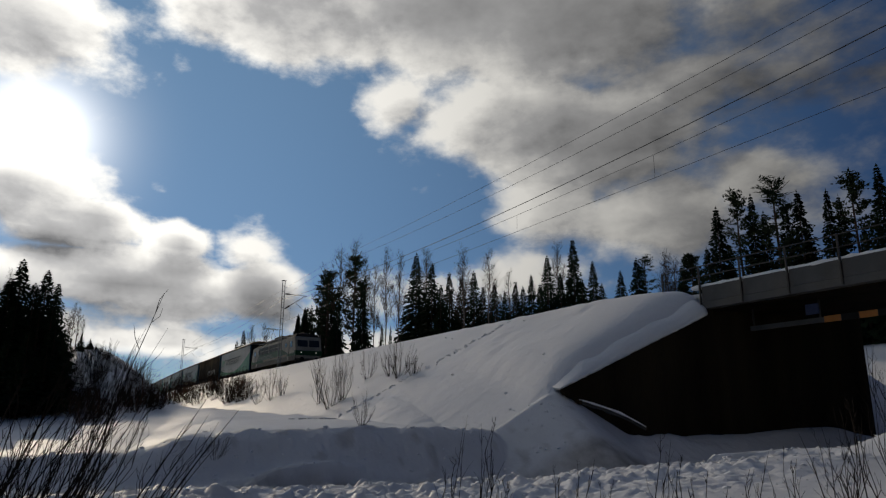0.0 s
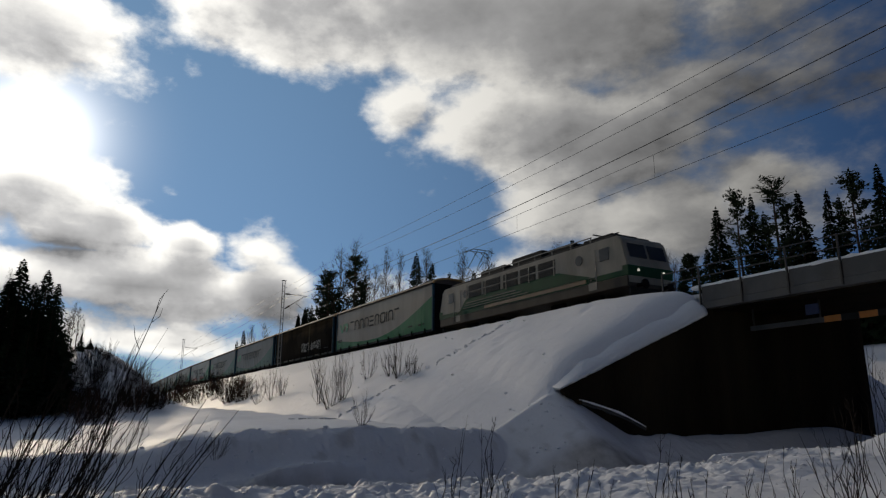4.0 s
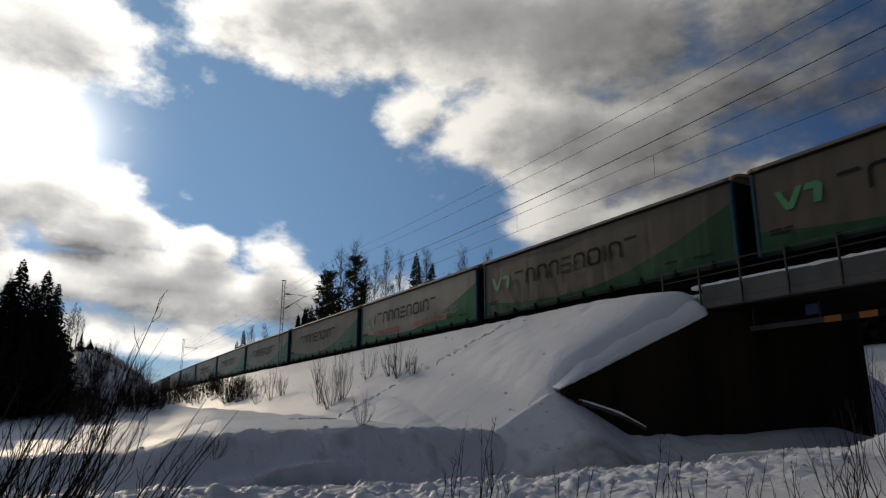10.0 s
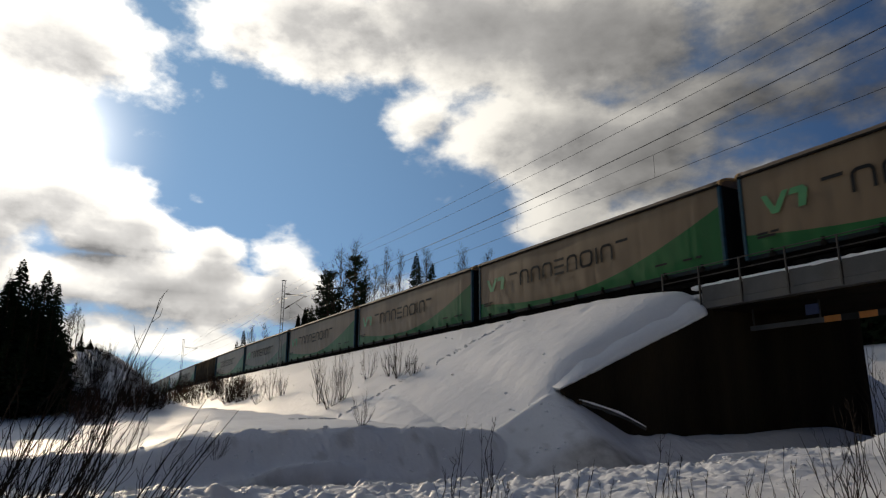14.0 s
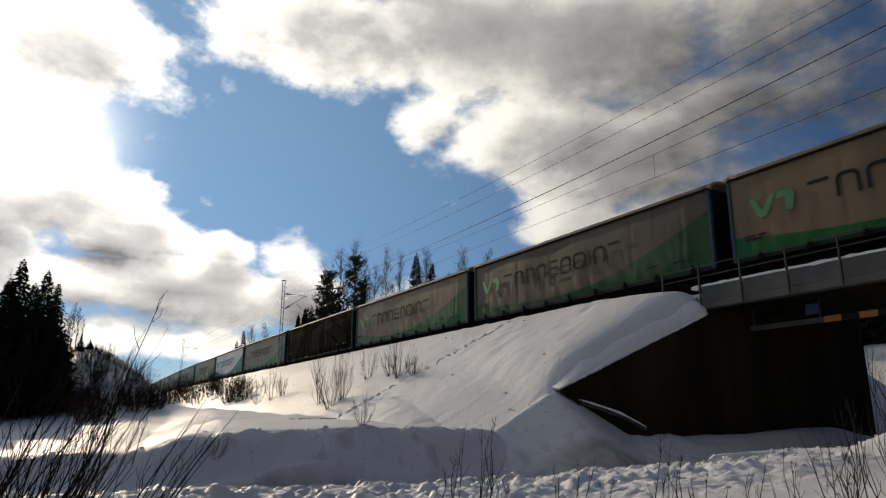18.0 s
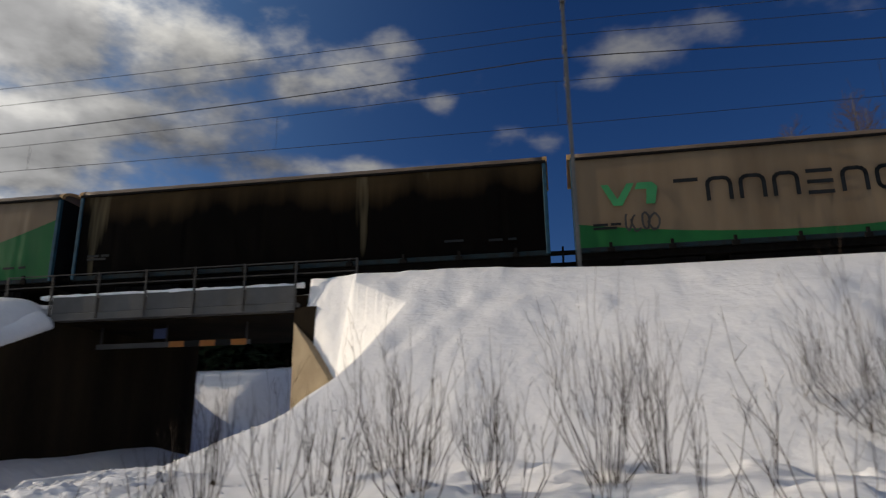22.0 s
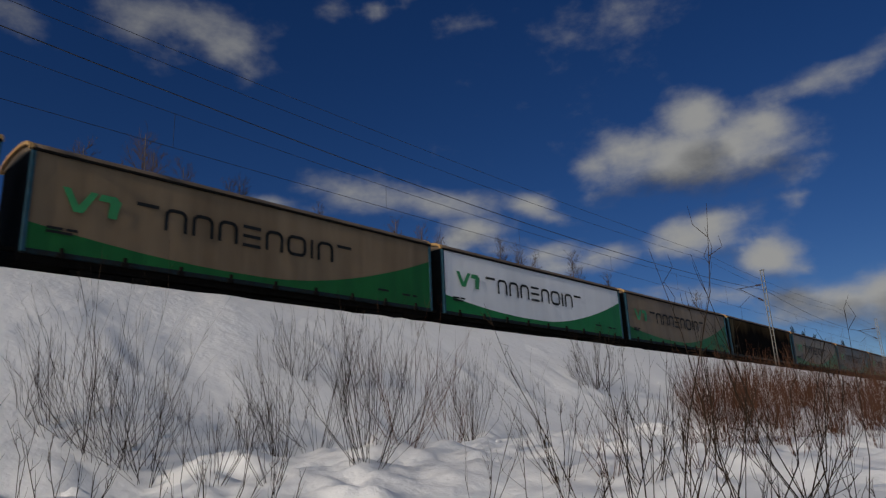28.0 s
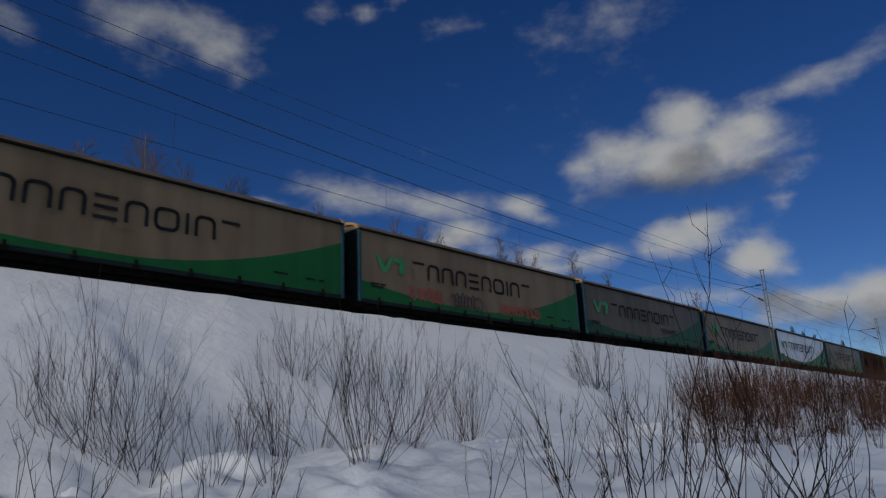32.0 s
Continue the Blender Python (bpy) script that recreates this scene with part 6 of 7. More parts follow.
brush('twig', -59.81, 2.88, 1.09, 1.24, 1.0)
brush('twig', -67.37, 6.02, 1.26, 1.55, 1.0)
brush('twig', -58.63, 2.62, 1.07, 1.59, 1.0)
brush('twig', -56.30, 2.67, 1.02, 1.04, 1.0)
brush('twig', -67.63, 6.74, 1.27, 1.72, 1.0)
brush('twig', -63.41, 3.12, 1.16, 1.92, 1.0)
brush('twig', -66.30, 3.22, 1.22, 1.56, 1.0)
brush('twig', -61.72, 3.31, 1.13, 1.22, 1.0)
brush('twig', -59.27, 2.88, 1.08, 1.67, 1.0)
brush('twig', -50.13, 1.18, 0.78, 1.30, 1.0)
brush('red', -55.67, 4.23, 0.90, 1.04, 1.0)
brush('twig', -53.89, 4.61, 0.87, 1.33, 1.0)
brush('red', -51.86, 1.86, 0.82, 1.56, 1.0)
brush('twig', -59.27, 7.85, 0.99, 1.12, 1.0)
brush('red', -52.68, 3.44, 0.85, 1.74, 1.0)
brush('twig', -50.96, 4.93, 0.83, 1.59, 1.0)
brush('red', -45.83, 1.47, 0.72, 1.27, 1.0)
brush('twig', -57.94, 5.83, 0.95, 2.05, 1.0)
brush('red', -111.76, 17.60, 1.89, 3.20, 1.0)
brush('twig', -47.58, 1.44, 0.75, 1.39, 1.0)
brush('red', -48.23, 2.53, 0.77, 1.35, 1.0)
brush('twig', -95.63, 14.20, 1.60, 2.01, 1.0)
brush('red', -48.13, 2.55, 0.76, 0.90, 1.0)
brush('twig', -46.81, 1.84, 0.74, 1.52, 1.0)
brush('red', -52.87, 2.85, 0.84, 0.99, 1.0)
brush('twig', -54.10, 1.96, 0.86, 1.54, 1.0)
brush('red', -58.97, 5.98, 0.97, 2.02, 1.0)
brush('twig', -53.35, 4.57, 0.87, 1.63, 1.0)
brush('red', -48.19, 2.35, 0.76, 1.22, 1.0)
brush('twig', -55.77, 4.78, 0.91, 1.29, 1.0)
brush('red', -50.28, 4.11, 0.81, 1.35, 1.0)
brush('twig', -53.20, 5.11, 0.87, 1.38, 1.0)
brush('red', -48.64, 1.15, 0.76, 1.68, 1.0)
brush('twig', -50.68, 1.32, 0.79, 1.49, 1.0)
brush('red', -55.83, 4.72, 0.91, 1.56, 1.0)
brush('twig', -53.32, 1.62, 0.84, 1.28, 1.0)
brush('red', -51.50, 2.27, 0.82, 1.80, 1.0)
brush('twig', -46.74, 2.36, 0.74, 1.14, 1.0)
brush('red', -64.25, 8.62, 1.07, 2.17, 1.0)
brush('twig', -60.26, 8.39, 1.01, 1.31, 1.0)
brush('twig', -51.73, 1.38, 0.81, 1.04, 1.0)
brush('red', -57.92, 5.99, 0.95, 1.69, 1.0)
brush('twig', -52.23, 2.57, 0.83, 1.79, 1.0)
brush('red', -54.46, 5.47, 0.89, 1.75, 1.0)
brush('twig', -112.47, 17.61, 1.90, 2.40, 1.0)
brush('red', -53.82, 2.77, 0.86, 1.37, 1.0)
brush('twig', -54.49, 6.62, 0.90, 1.13, 1.0)
brush('red', -52.15, 2.18, 0.83, 1.73, 1.0)
brush('twig', -53.55, 4.55, 0.87, 1.27, 1.0)
brush('red', -53.71, 5.06, 0.88, 1.33, 1.0)
brush('twig', -53.47, 5.44, 0.87, 1.35, 1.0)
brush('red', -54.95, 4.40, 0.89, 1.28, 1.0)
brush('twig', -53.07, 1.34, 0.83, 1.03, 1.0)
brush('red', -102.08, 14.67, 1.71, 3.08, 1.0)
brush('red', -50.60, 5.03, 0.83, 1.45, 1.0)
brush('twig', -53.85, 1.94, 0.85, 1.00, 1.0)
brush('red', -54.03, 6.69, 0.89, 1.16, 1.0)
brush('red', -58.50, 6.73, 0.97, 1.62, 1.0)
brush('twig', -47.29, 2.41, 0.75, 1.08, 1.0)
brush('red', -49.77, 2.81, 0.79, 1.42, 1.0)
brush('twig', -53.63, 4.80, 0.87, 1.10, 1.0)
brush('red', -46.12, 1.70, 0.73, 1.40, 1.0)
brush('twig', -54.30, 5.60, 0.89, 1.25, 1.0)
brush('red', -51.00, 2.13, 0.81, 0.93, 1.0)
brush('twig', -51.33, 1.26, 0.80, 1.45, 1.0)
brush('red', -113.13, 16.70, 1.90, 2.82, 1.0)
bush('twig', -68.29, 16.03, 1.37, 1.67, 1.3)
brush('twig', -105.59, 17.78, 2.04, 1.82, 1.3)
brush('twig', -53.67, 5.88, 1.00, 1.14, 1.3)
brush('twig', -78.56, 15.45, 1.54, 1.90, 1.3)
brush('twig', -71.17, 15.80, 1.41, 1.26, 1.3)
brush('twig', -89.11, 17.31, 1.75, 2.19, 1.3)
brush('twig', -101.36, 15.69, 1.94, 2.80, 1.3)
brush('twig', -63.23, 13.88, 1.25, 1.86, 1.3)
brush('twig', -64.39, 13.96, 1.27, 1.45, 1.3)
brush('twig', -124.12, 18.70, 2.38, 2.85, 1.3)
brush('twig', -59.54, 6.80, 1.12, 1.30, 1.3)
brush('twig', -87.65, 14.12, 1.68, 2.03, 1.3)
brush('twig', -86.57, 17.26, 1.70, 2.44, 1.3)
brush('twig', -83.36, 17.26, 1.65, 1.83, 1.3)
brush('twig', -88.65, 16.84, 1.73, 2.62, 1.3)
bush('twig', -60.68, 14.45, 1.21, 1.63, 1.3)
brush('twig', -65.73, 13.92, 1.29, 2.12, 1.3)
brush('twig', -97.13, 14.62, 1.85, 1.64, 1.3)
brush('twig', -74.46, 17.03, 1.49, 1.57, 1.3)
brush('twig', -90.91, 16.51, 1.77, 2.07, 1.3)
brush('twig', -95.02, 14.53, 1.82, 2.28, 1.3)
brush('twig', -68.61, 14.93, 1.36, 1.95, 1.3)
brush('twig', -54.07, 5.96, 1.01, 1.62, 1.3)
brush('twig', -54.52, 6.84, 1.03, 1.53, 1.3)
brush('twig', -54.76, 6.49, 1.03, 1.10, 1.3)
brush('twig', -85.11, 13.28, 1.63, 2.12, 1.3)
brush('twig', -82.50, 14.01, 1.59, 1.82, 1.3)
brush('twig', -53.73, 6.72, 1.01, 0.95, 1.3)
brush('twig', -60.87, 13.90, 1.21, 1.47, 1.3)
brush('twig', -59.24, 7.28, 1.12, 1.43, 1.3)
brush('twig', -64.79, 13.75, 1.28, 1.30, 1.3)
brush('twig', -53.11, 6.01, 0.99, 0.80, 1.3)
bush('twig', -59.83, 14.17, 1.19, 1.90, 1.3)
brush('twig', -107.15, 17.01, 2.06, 2.73, 1.3)
brush('twig', -87.61, 14.35, 1.68, 1.63, 1.3)
brush('twig', -80.45, 13.61, 1.55, 2.04, 1.3)
brush('twig', -62.66, 14.52, 1.25, 1.15, 1.3)
brush('twig', -86.52, 16.55, 1.69, 1.46, 1.3)
brush('twig', -95.35, 17.67, 1.86, 1.58, 1.3)
brush('twig', -110.39, 17.35, 2.12, 2.94, 1.3)
brush('twig', -121.07, 17.26, 2.31, 2.97, 1.3)
brush('twig', -78.82, 13.89, 1.52, 2.32, 1.3)
brush('twig', -72.76, 16.84, 1.45, 1.24, 1.3)
brush('twig', -75.91, 15.66, 1.50, 1.27, 1.3)
brush('twig', -91.74, 16.15, 1.78, 1.76, 1.3)
brush('twig', -74.08, 14.45, 1.45, 1.49, 1.3)
brush('twig', -84.47, 16.40, 1.66, 2.61, 1.3)
brush('twig', -97.20, 15.43, 1.87, 1.77, 1.3)
brush('twig', -97.80, 16.34, 1.89, 2.81, 1.3)
brush('twig', -58.98, 7.37, 1.11, 1.28, 1.3)
brush('twig', -55.97, 0.47, 1.19, 2.31, 1.4)
brush('twig', -62.14, -4.97, 1.27, 2.55, 1.4)
brush('twig', -63.07, 0.33, 1.35, 2.31, 1.4)
brush('twig', -63.56, -3.61, 1.32, 2.69, 1.4)
brush('twig', -57.60, -2.49, 1.20, 2.85, 1.4)
brush('twig', -60.74, -1.67, 1.28, 3.32, 1.4)
brush('twig', -55.57, 0.55, 1.18, 1.43, 1.4)
brush('twig', -63.83, -1.79, 1.35, 1.99, 1.4)
brush('twig', -57.84, -2.69, 1.20, 2.77, 1.4)
brush('twig', -55.10, -1.74, 1.15, 2.01, 1.4)
brush('twig', -61.44, -0.96, 1.30, 3.25, 1.4)
brush('twig', -51.94, 0.09, 1.10, 2.84, 1.4)
brush('twig', -60.37, -0.55, 1.28, 3.23, 1.4)
brush('twig', -58.10, -0.27, 1.23, 1.43, 1.4)
brush('twig', -61.40, 0.77, 1.32, 1.70, 1.4)
brush('twig', -52.32, -1.60, 1.09, 1.58, 1.4)
brush('twig', -53.86, -3.68, 1.10, 2.13, 1.4)
brush('twig', -55.94, -1.73, 1.17, 2.74, 1.4)
brush('twig', -60.61, -0.58, 1.29, 2.07, 1.4)
brush('twig', -53.48, 1.05, 1.14, 2.17, 1.4)
brush('twig', -52.06, -2.90, 1.07, 1.57, 1.4)
brush('twig', -55.77, -2.37, 1.16, 2.63, 1.4)
brush('twig', -55.27, -0.82, 1.16, 1.56, 1.4)
brush('twig', -53.75, -2.94, 1.10, 2.17, 1.4)
brush('twig', -63.22, 0.27, 1.36, 3.58, 1.4)
brush('twig', -59.87, -2.47, 1.25, 1.46, 1.4)
bush('twig', -6.96, -0.75, 0.69, 1.86, 0.9, -0.04, 0.35)
bush('twig', -7.48, -0.48, 0.62, 1.82, 0.8, -0.02, 0.35)
bush('twig', -6.50, -0.20, 0.40, 2.22, 0.5, -0.01, 0.40)
bush('twig', -7.50, -0.01, 0.46, 2.03, 0.6, -0.00, 0.40)
bush('twig', -7.00, 0.10, 0.35, 2.27, 0.35, 0.00, 0.35)
bush('twig', -8.00, 0.23, 0.60, 1.60, 0.7, 0.01, 0.40)
bush('twig', -8.00, -0.20, 0.79, 1.39, 0.9, -0.01, 0.30)
bush('twig', -6.49, 0.31, 0.43, 1.44, 0.5, 0.03, 0.70)
bush('twig', -5.99, -0.39, 0.60, 1.32, 0.9, -0.03, 0.40)
bush('twig', -7.97, 0.64, 0.46, 1.17, 0.4, 0.06, 0.70)
bush('twig', -8.95, 0.95, 0.45, 1.05, 0.3, 0.06, 0.60)
bush('twig', -6.94, 3.99, 0.17, 1.18, 0.2, 0.05, 0.09)
bush('twig', -6.79, 4.23, 0.20, 1.24, 0.25, 0.05, 0.08)
bush('twig', -6.70, 4.37, 0.20, 0.96, 0.25, 0.05, 0.08)
bush('twig', -6.24, 5.01, 0.36, 0.73, 0.4, 0.13, 0.16)
bush('twig', -6.00, 5.29, 0.26, 0.56, 0.3, 0.13, 0.15)
bush('twig', -5.31, 5.30, 0.19, 1.05, 0.2, 0.14, 0.14)
bush('twig', -5.13, 5.47, 0.19, 0.90, 0.2, 0.11, 0.10)
bush('twig', -5.33, 5.97, 0.20, 0.62, 0.25, 0.15, 0.13)
bush('twig', -5.06, 6.20, 0.30, 0.80, 0.25, 0.23, 0.19)
bush('twig', -4.31, 6.14, 0.22, 0.92, 0.35, -0.08, -0.06)
bush('twig', -4.26, 6.77, 0.36, 1.12, 0.4, -0.17, -0.11)
bush('twig', -4.00, 6.93, 0.30, 1.36, 0.4, 0.00, 0.00)
bush('twig', -4.83, 9.06, 0.57, 2.00, 1.0)
bush('twig', -3.91, 9.16, 0.65, 2.14, 1.0)
bush('twig', -5.19, 8.44, 0.35, 1.14, 1.0)
bush('twig', -3.37, 13.26, 1.50, 3.16, 0.80)
bush('twig', -3.08, 9.37, 0.51, 1.61, 0.80)
bush('twig', -2.10, 9.28, 0.71, 1.68, 0.80)
bush('twig', -1.20, 9.80, 0.65, 2.18, 0.80)
bush('twig', 0.56, 10.45, 1.24, 2.97, 0.80)
bush('twig', 1.46, 11.29, 1.02, 2.71, 0.80)
bush('twig', -6.46, 12.45, 0.44, 2.20, 1.0)
bush('twig', -3.96, 10.98, 0.48, 1.84, 0.80)
bush('twig', -2.00, 9.63, 0.89, 2.18, 0.80)
bush('twig', -1.08, 9.92, 0.60, 2.00, 0.80)
bush('twig', 0.55, 10.25, 1.15, 2.99, 0.80)
bush('twig', 1.40, 11.19, 0.85, 2.80, 0.80)
bush('twig', 6.34, 13.08, 1.53, 3.25, 0.80)
bush('twig', 6.19, 10.61, 0.93, 1.90, 1.0)
bush('twig', 8.97, 12.63, 1.26, 2.75, 1.0)
bush('twig', 5.51, 14.00, 1.60, 3.80, 0.48)
bush('twig', 6.01, 13.52, 1.59, 3.45, 0.48)
bush('twig', 5.10, 14.63, 0.65, 2.11, 0.40)
bush('twig', 12.20, 16.38, 1.22, 2.45, 0.7)
bush('twig', 9.93, 11.17, 1.65, 3.06, 0.8)
bush('twig', 11.40, 11.30, 1.27, 2.93, 0.7)
bush('twig', 15.86, 12.99, 1.06, 3.09, 0.9)
bush('twig', 28.33, 16.03, 1.68, 2.84, 0.8)
bush('twig', 5.80, 13.67, 2.29, 4.05, 1.02)
bush('twig', 6.27, 13.51, 1.89, 2.84, 0.88)
bush('twig', 4.98, 14.20, 1.13, 2.20, 0.41)
bush('twig', 4.69, 14.97, 0.88, 2.00, 0.27)
bush('twig', 10.67, 13.62, 2.19, 2.96, 1.02)
bush('twig', 8.33, 9.24, 1.71, 2.85, 1.275)
bush('red', 10.68, 10.60, 1.92, 3.19, 1.105)
bush('twig', 13.45, 15.86, 1.69, 2.45, 0.595)
bush('twig', 12.21, 16.66, 1.34, 2.42, 0.595)
bush('twig', 15.33, 12.76, 1.39, 3.28, 0.85)
bush('red', 12.54, 10.95, 0.80, 1.77, 0.85)
bush('twig', 28.80, 16.01, 2.29, 3.18, 0.68)
bush('twig', 10.05, 6.39, 0.99, 1.79, 0.765)
bush('red', 10.44, 5.76, 0.74, 1.33, 0.85)
bush('twig', 9.11, 13.87, 0.77, 1.71, 0.51)
bush('twig', 23.04, 16.09, 1.83, 1.66, 0.255)
bush('twig', 9.95, 4.85, 1.13, 2.24, 0.68)
bush('twig', 6.58, 9.52, 0.71, 1.71, 0.68)
bush('red', 19.86, 7.66, 1.03, 2.11, 0.9)
brush('red', 65.58, 10.74, 1.74, 4.51, 0.9)
brush('red', 44.08, 14.29, 1.88, 3.51, 0.9)
bush('red', 34.18, 4.64, 0.70, 1.66, 0.9)
bush('red', 27.96, 6.69, 1.50, 2.04, 0.9)
brush('red', 58.25, 14.93, 2.14, 5.38, 0.9)
bush('red', 33.93, 13.05, 1.98, 3.59, 0.9)
bush('red', 35.14, 13.93, 1.10, 3.80, 0.9)
brush('red', 76.65, 13.32, 2.52, 5.88, 0.9)
brush('red', 36.58, 14.35, 1.94, 2.46, 0.9)
bush('red', 21.44, 7.13, 1.03, 2.05, 0.9)
brush('red', 49.50, 8.92, 1.31, 3.85, 0.9)
bush('red', 27.84, 6.75, 1.22, 2.40, 0.9)
brush('red', 37.55, 14.35, 2.11, 3.36, 0.9)
brush('red', 96.33, 14.94, 3.53, 4.02, 0.9)
brush('red', 42.39, 14.76, 1.29, 2.65, 0.9)
bush('red', 26.44, 10.08, 1.19, 2.35, 0.9)
brush('red', 99.69, 13.15, 2.74, 5.54, 0.9)
brush('red', 41.23, 7.17, 1.81, 2.20, 0.9)
brush('red', 36.84, 13.26, 2.05, 2.31, 0.9)
bush('red', 35.09, 6.56, 1.13, 2.74, 0.9)
brush('red', 95.41, 13.76, 2.70, 5.77, 0.9)
brush('red', 39.63, 13.45, 1.94, 3.83, 0.9)
brush('red', 44.14, 9.27, 2.23, 2.31, 0.9)
brush('red', 64.18, 12.84, 3.27, 3.38, 0.9)
brush('red', 45.20, 14.42, 1.76, 3.89, 0.9)
bush('red', 21.73, 6.87, 1.09, 1.33, 0.9)
bush('red', 33.54, 7.61, 0.87, 2.61, 0.9)
bush('red', 26.34, 5.88, 0.81, 1.32, 0.9)
bush('red', 24.95, 6.11, 0.64, 1.36, 0.9)
bush('red', 14.56, 5.45, 0.74, 0.77, 0.9)
brush('red', 65.53, 10.72, 1.40, 2.90, 0.9)
brush('red', 46.13, 14.78, 1.34, 2.31, 0.9)
brush('red', 41.05, 14.53, 1.59, 3.96, 0.9)
brush('red', 46.89, 8.45, 1.07, 4.26, 0.9)
brush('red', 39.61, 14.94, 2.03, 3.41, 0.9)
brush('red', 72.58, 13.34, 3.56, 6.35, 0.9)
bush('red', 19.86, 7.81, 1.03, 1.97, 0.9)
bush('red', 24.47, 6.40, 1.27, 2.28, 0.9)
brush('red', 45.32, 14.19, 2.06, 3.25, 0.9)
brush('red', 65.60, 10.57, 1.67, 3.95, 0.9)
brush('red', 41.05, 5.73, 1.03, 2.04, 0.9)
bush('red', 21.99, 6.35, 0.87, 1.31, 0.9)
brush('red', 41.78, 13.94, 1.76, 2.47, 0.9)
bush('red', 22.49, 8.37, 1.06, 1.86, 0.9)
brush('red', 41.22, 13.27, 2.21, 2.53, 0.9)
brush('red', 53.80, 14.39, 1.90, 2.66, 0.9)
bush('red', 25.73, 4.84, 0.59, 1.55, 0.9)
brush('red', 106.26, 14.45, 4.77, 4.89, 0.9)
bush('red', 24.39, 6.50, 1.17, 2.16, 0.9)
bush('red', 32.30, 9.78, 0.88, 3.29, 0.9)
brush('red', 60.85, 11.63, 2.23, 4.42, 0.9)
brush('red', 46.47, 13.51, 2.48, 2.52, 0.9)
brush('red', 50.05, 7.05, 1.71, 3.21, 0.9)
bush('red', 34.94, 13.88, 1.44, 1.80, 0.9)
brush('red', 37.89, 14.96, 1.78, 1.87, 0.9)
brush('red', 41.78, 5.90, 1.75, 1.77, 0.9)
brush('red', 55.71, 13.80, 2.92, 3.54, 0.9)
brush('red', 39.35, 13.35, 1.36, 2.17, 0.9)
brush('red', 76.69, 13.64, 3.78, 6.15, 0.9)
bush('red', 33.84, 5.53, 1.61, 3.04, 0.9)
brush('red', 35.40, 14.08, 2.03, 2.90, 0.9)
brush('red', 65.70, 9.63, 2.02, 5.44, 0.9)
brush('red', 41.86, 13.38, 2.16, 2.87, 0.9)
brush('red', 67.79, 14.12, 1.91, 6.45, 0.9)
brush('red', 42.19, 14.28, 1.01, 2.17, 0.9)
bush('red', 34.17, 9.63, 1.77, 3.41, 0.9)
brush('red', 38.67, 11.35, 1.40, 2.76, 0.9)
brush('red', 65.89, 10.66, 2.86, 5.60, 0.9)
brush('red', 48.62, 13.45, 1.24, 4.01, 0.9)
brush('red', 41.35, 7.34, 1.21, 3.22, 0.9)
bush('red', 21.75, 7.30, 1.21, 1.42, 0.9)
brush('red', 51.37, 11.54, 1.66, 4.67, 0.9)
bush('red', 22.45, 6.91, 1.09, 1.16, 0.9)
brush('red', 75.74, 12.70, 2.43, 4.87, 0.9)
brush('red', 61.48, 15.57, 1.36, 3.14, 0.9)
brush('red', 60.76, 16.48, 1.37, 3.15, 0.9)
brush('red', 61.33, 15.19, 1.35, 1.93, 0.9)
brush('red', 74.50, 14.71, 1.58, 3.36, 0.9)
brush('red', 126.55, 18.37, 2.60, 5.05, 0.9)
brush('red', 47.11, 15.73, 1.11, 2.36, 0.9)
brush('red', 98.08, 16.52, 2.04, 5.13, 0.9)
brush('red', 87.74, 13.36, 1.79, 3.27, 0.9)
brush('red', 74.11, 15.31, 1.59, 2.01, 0.9)
brush('red', 50.45, 14.31, 1.14, 1.64, 0.9)
brush('red', 60.20, 14.76, 1.32, 2.36, 0.9)
brush('red', 69.14, 14.91, 1.49, 2.03, 0.9)
brush('red', 45.47, 15.30, 1.07, 2.26, 0.9)
brush('red', 61.29, 13.70, 1.32, 1.85, 0.9)
brush('red', 44.28, 14.48, 1.03, 2.58, 0.9)
brush('red', 93.54, 13.40, 1.90, 3.35, 0.9)
brush('red', 66.99, 14.69, 1.45, 2.93, 0.9)
brush('red', 56.10, 14.10, 1.24, 2.88, 0.9)
brush('red', 41.97, 14.30, 0.99, 1.77, 0.9)
brush('red', 71.00, 13.40, 1.49, 3.20, 0.9)
brush('red', 52.41, 14.90, 1.19, 2.15, 0.9)
brush('red', 54.21, 16.29, 1.25, 2.89, 0.9)
brush('red', 62.59, 15.46, 1.38, 2.35, 0.9)
brush('red', 69.71, 14.68, 1.50, 3.52, 0.9)
brush('red', 53.88, 14.85, 1.21, 2.34, 0.9)
brush('red', 44.31, 14.40, 1.03, 2.14, 0.9)
brush('red', 64.21, 15.16, 1.41, 2.74, 0.9)
brush('red', 60.78, 15.29, 1.35, 3.24, 0.9)
brush('red', 55.06, 14.33, 1.22, 1.45, 0.9)
brush('red', 53.00, 14.47, 1.19, 2.55, 0.9)
brush('red', 48.85, 15.72, 1.14, 2.08, 0.9)
brush('red', 105.72, 17.68, 2.21, 3.08, 0.9)
brush('red', 56.53, 15.53, 1.27, 2.84, 0.9)
brush('red', 56.37, 14.45, 1.25, 1.89, 0.9)
brush('red', 54.29, 14.31, 1.21, 2.20, 0.9)
brush('red', 66.97, 15.41, 1.46, 1.91, 0.9)
brush('red', 74.81, 17.06, 1.64, 2.30, 0.9)
brush('red', 76.08, 14.19, 1.60, 4.20, 0.9)
brush('red', 86.80, 15.76, 1.83, 2.69, 0.9)
brush('red', 54.06, 15.95, 1.24, 3.14, 0.9)
bush('twig', 5.80, 2.93, 0.24, 3.35, 0.15, 0.02, -0.04)
bush('twig', 5.69, 3.15, 0.43, 2.53, 0.19, -0.17, 0.31)
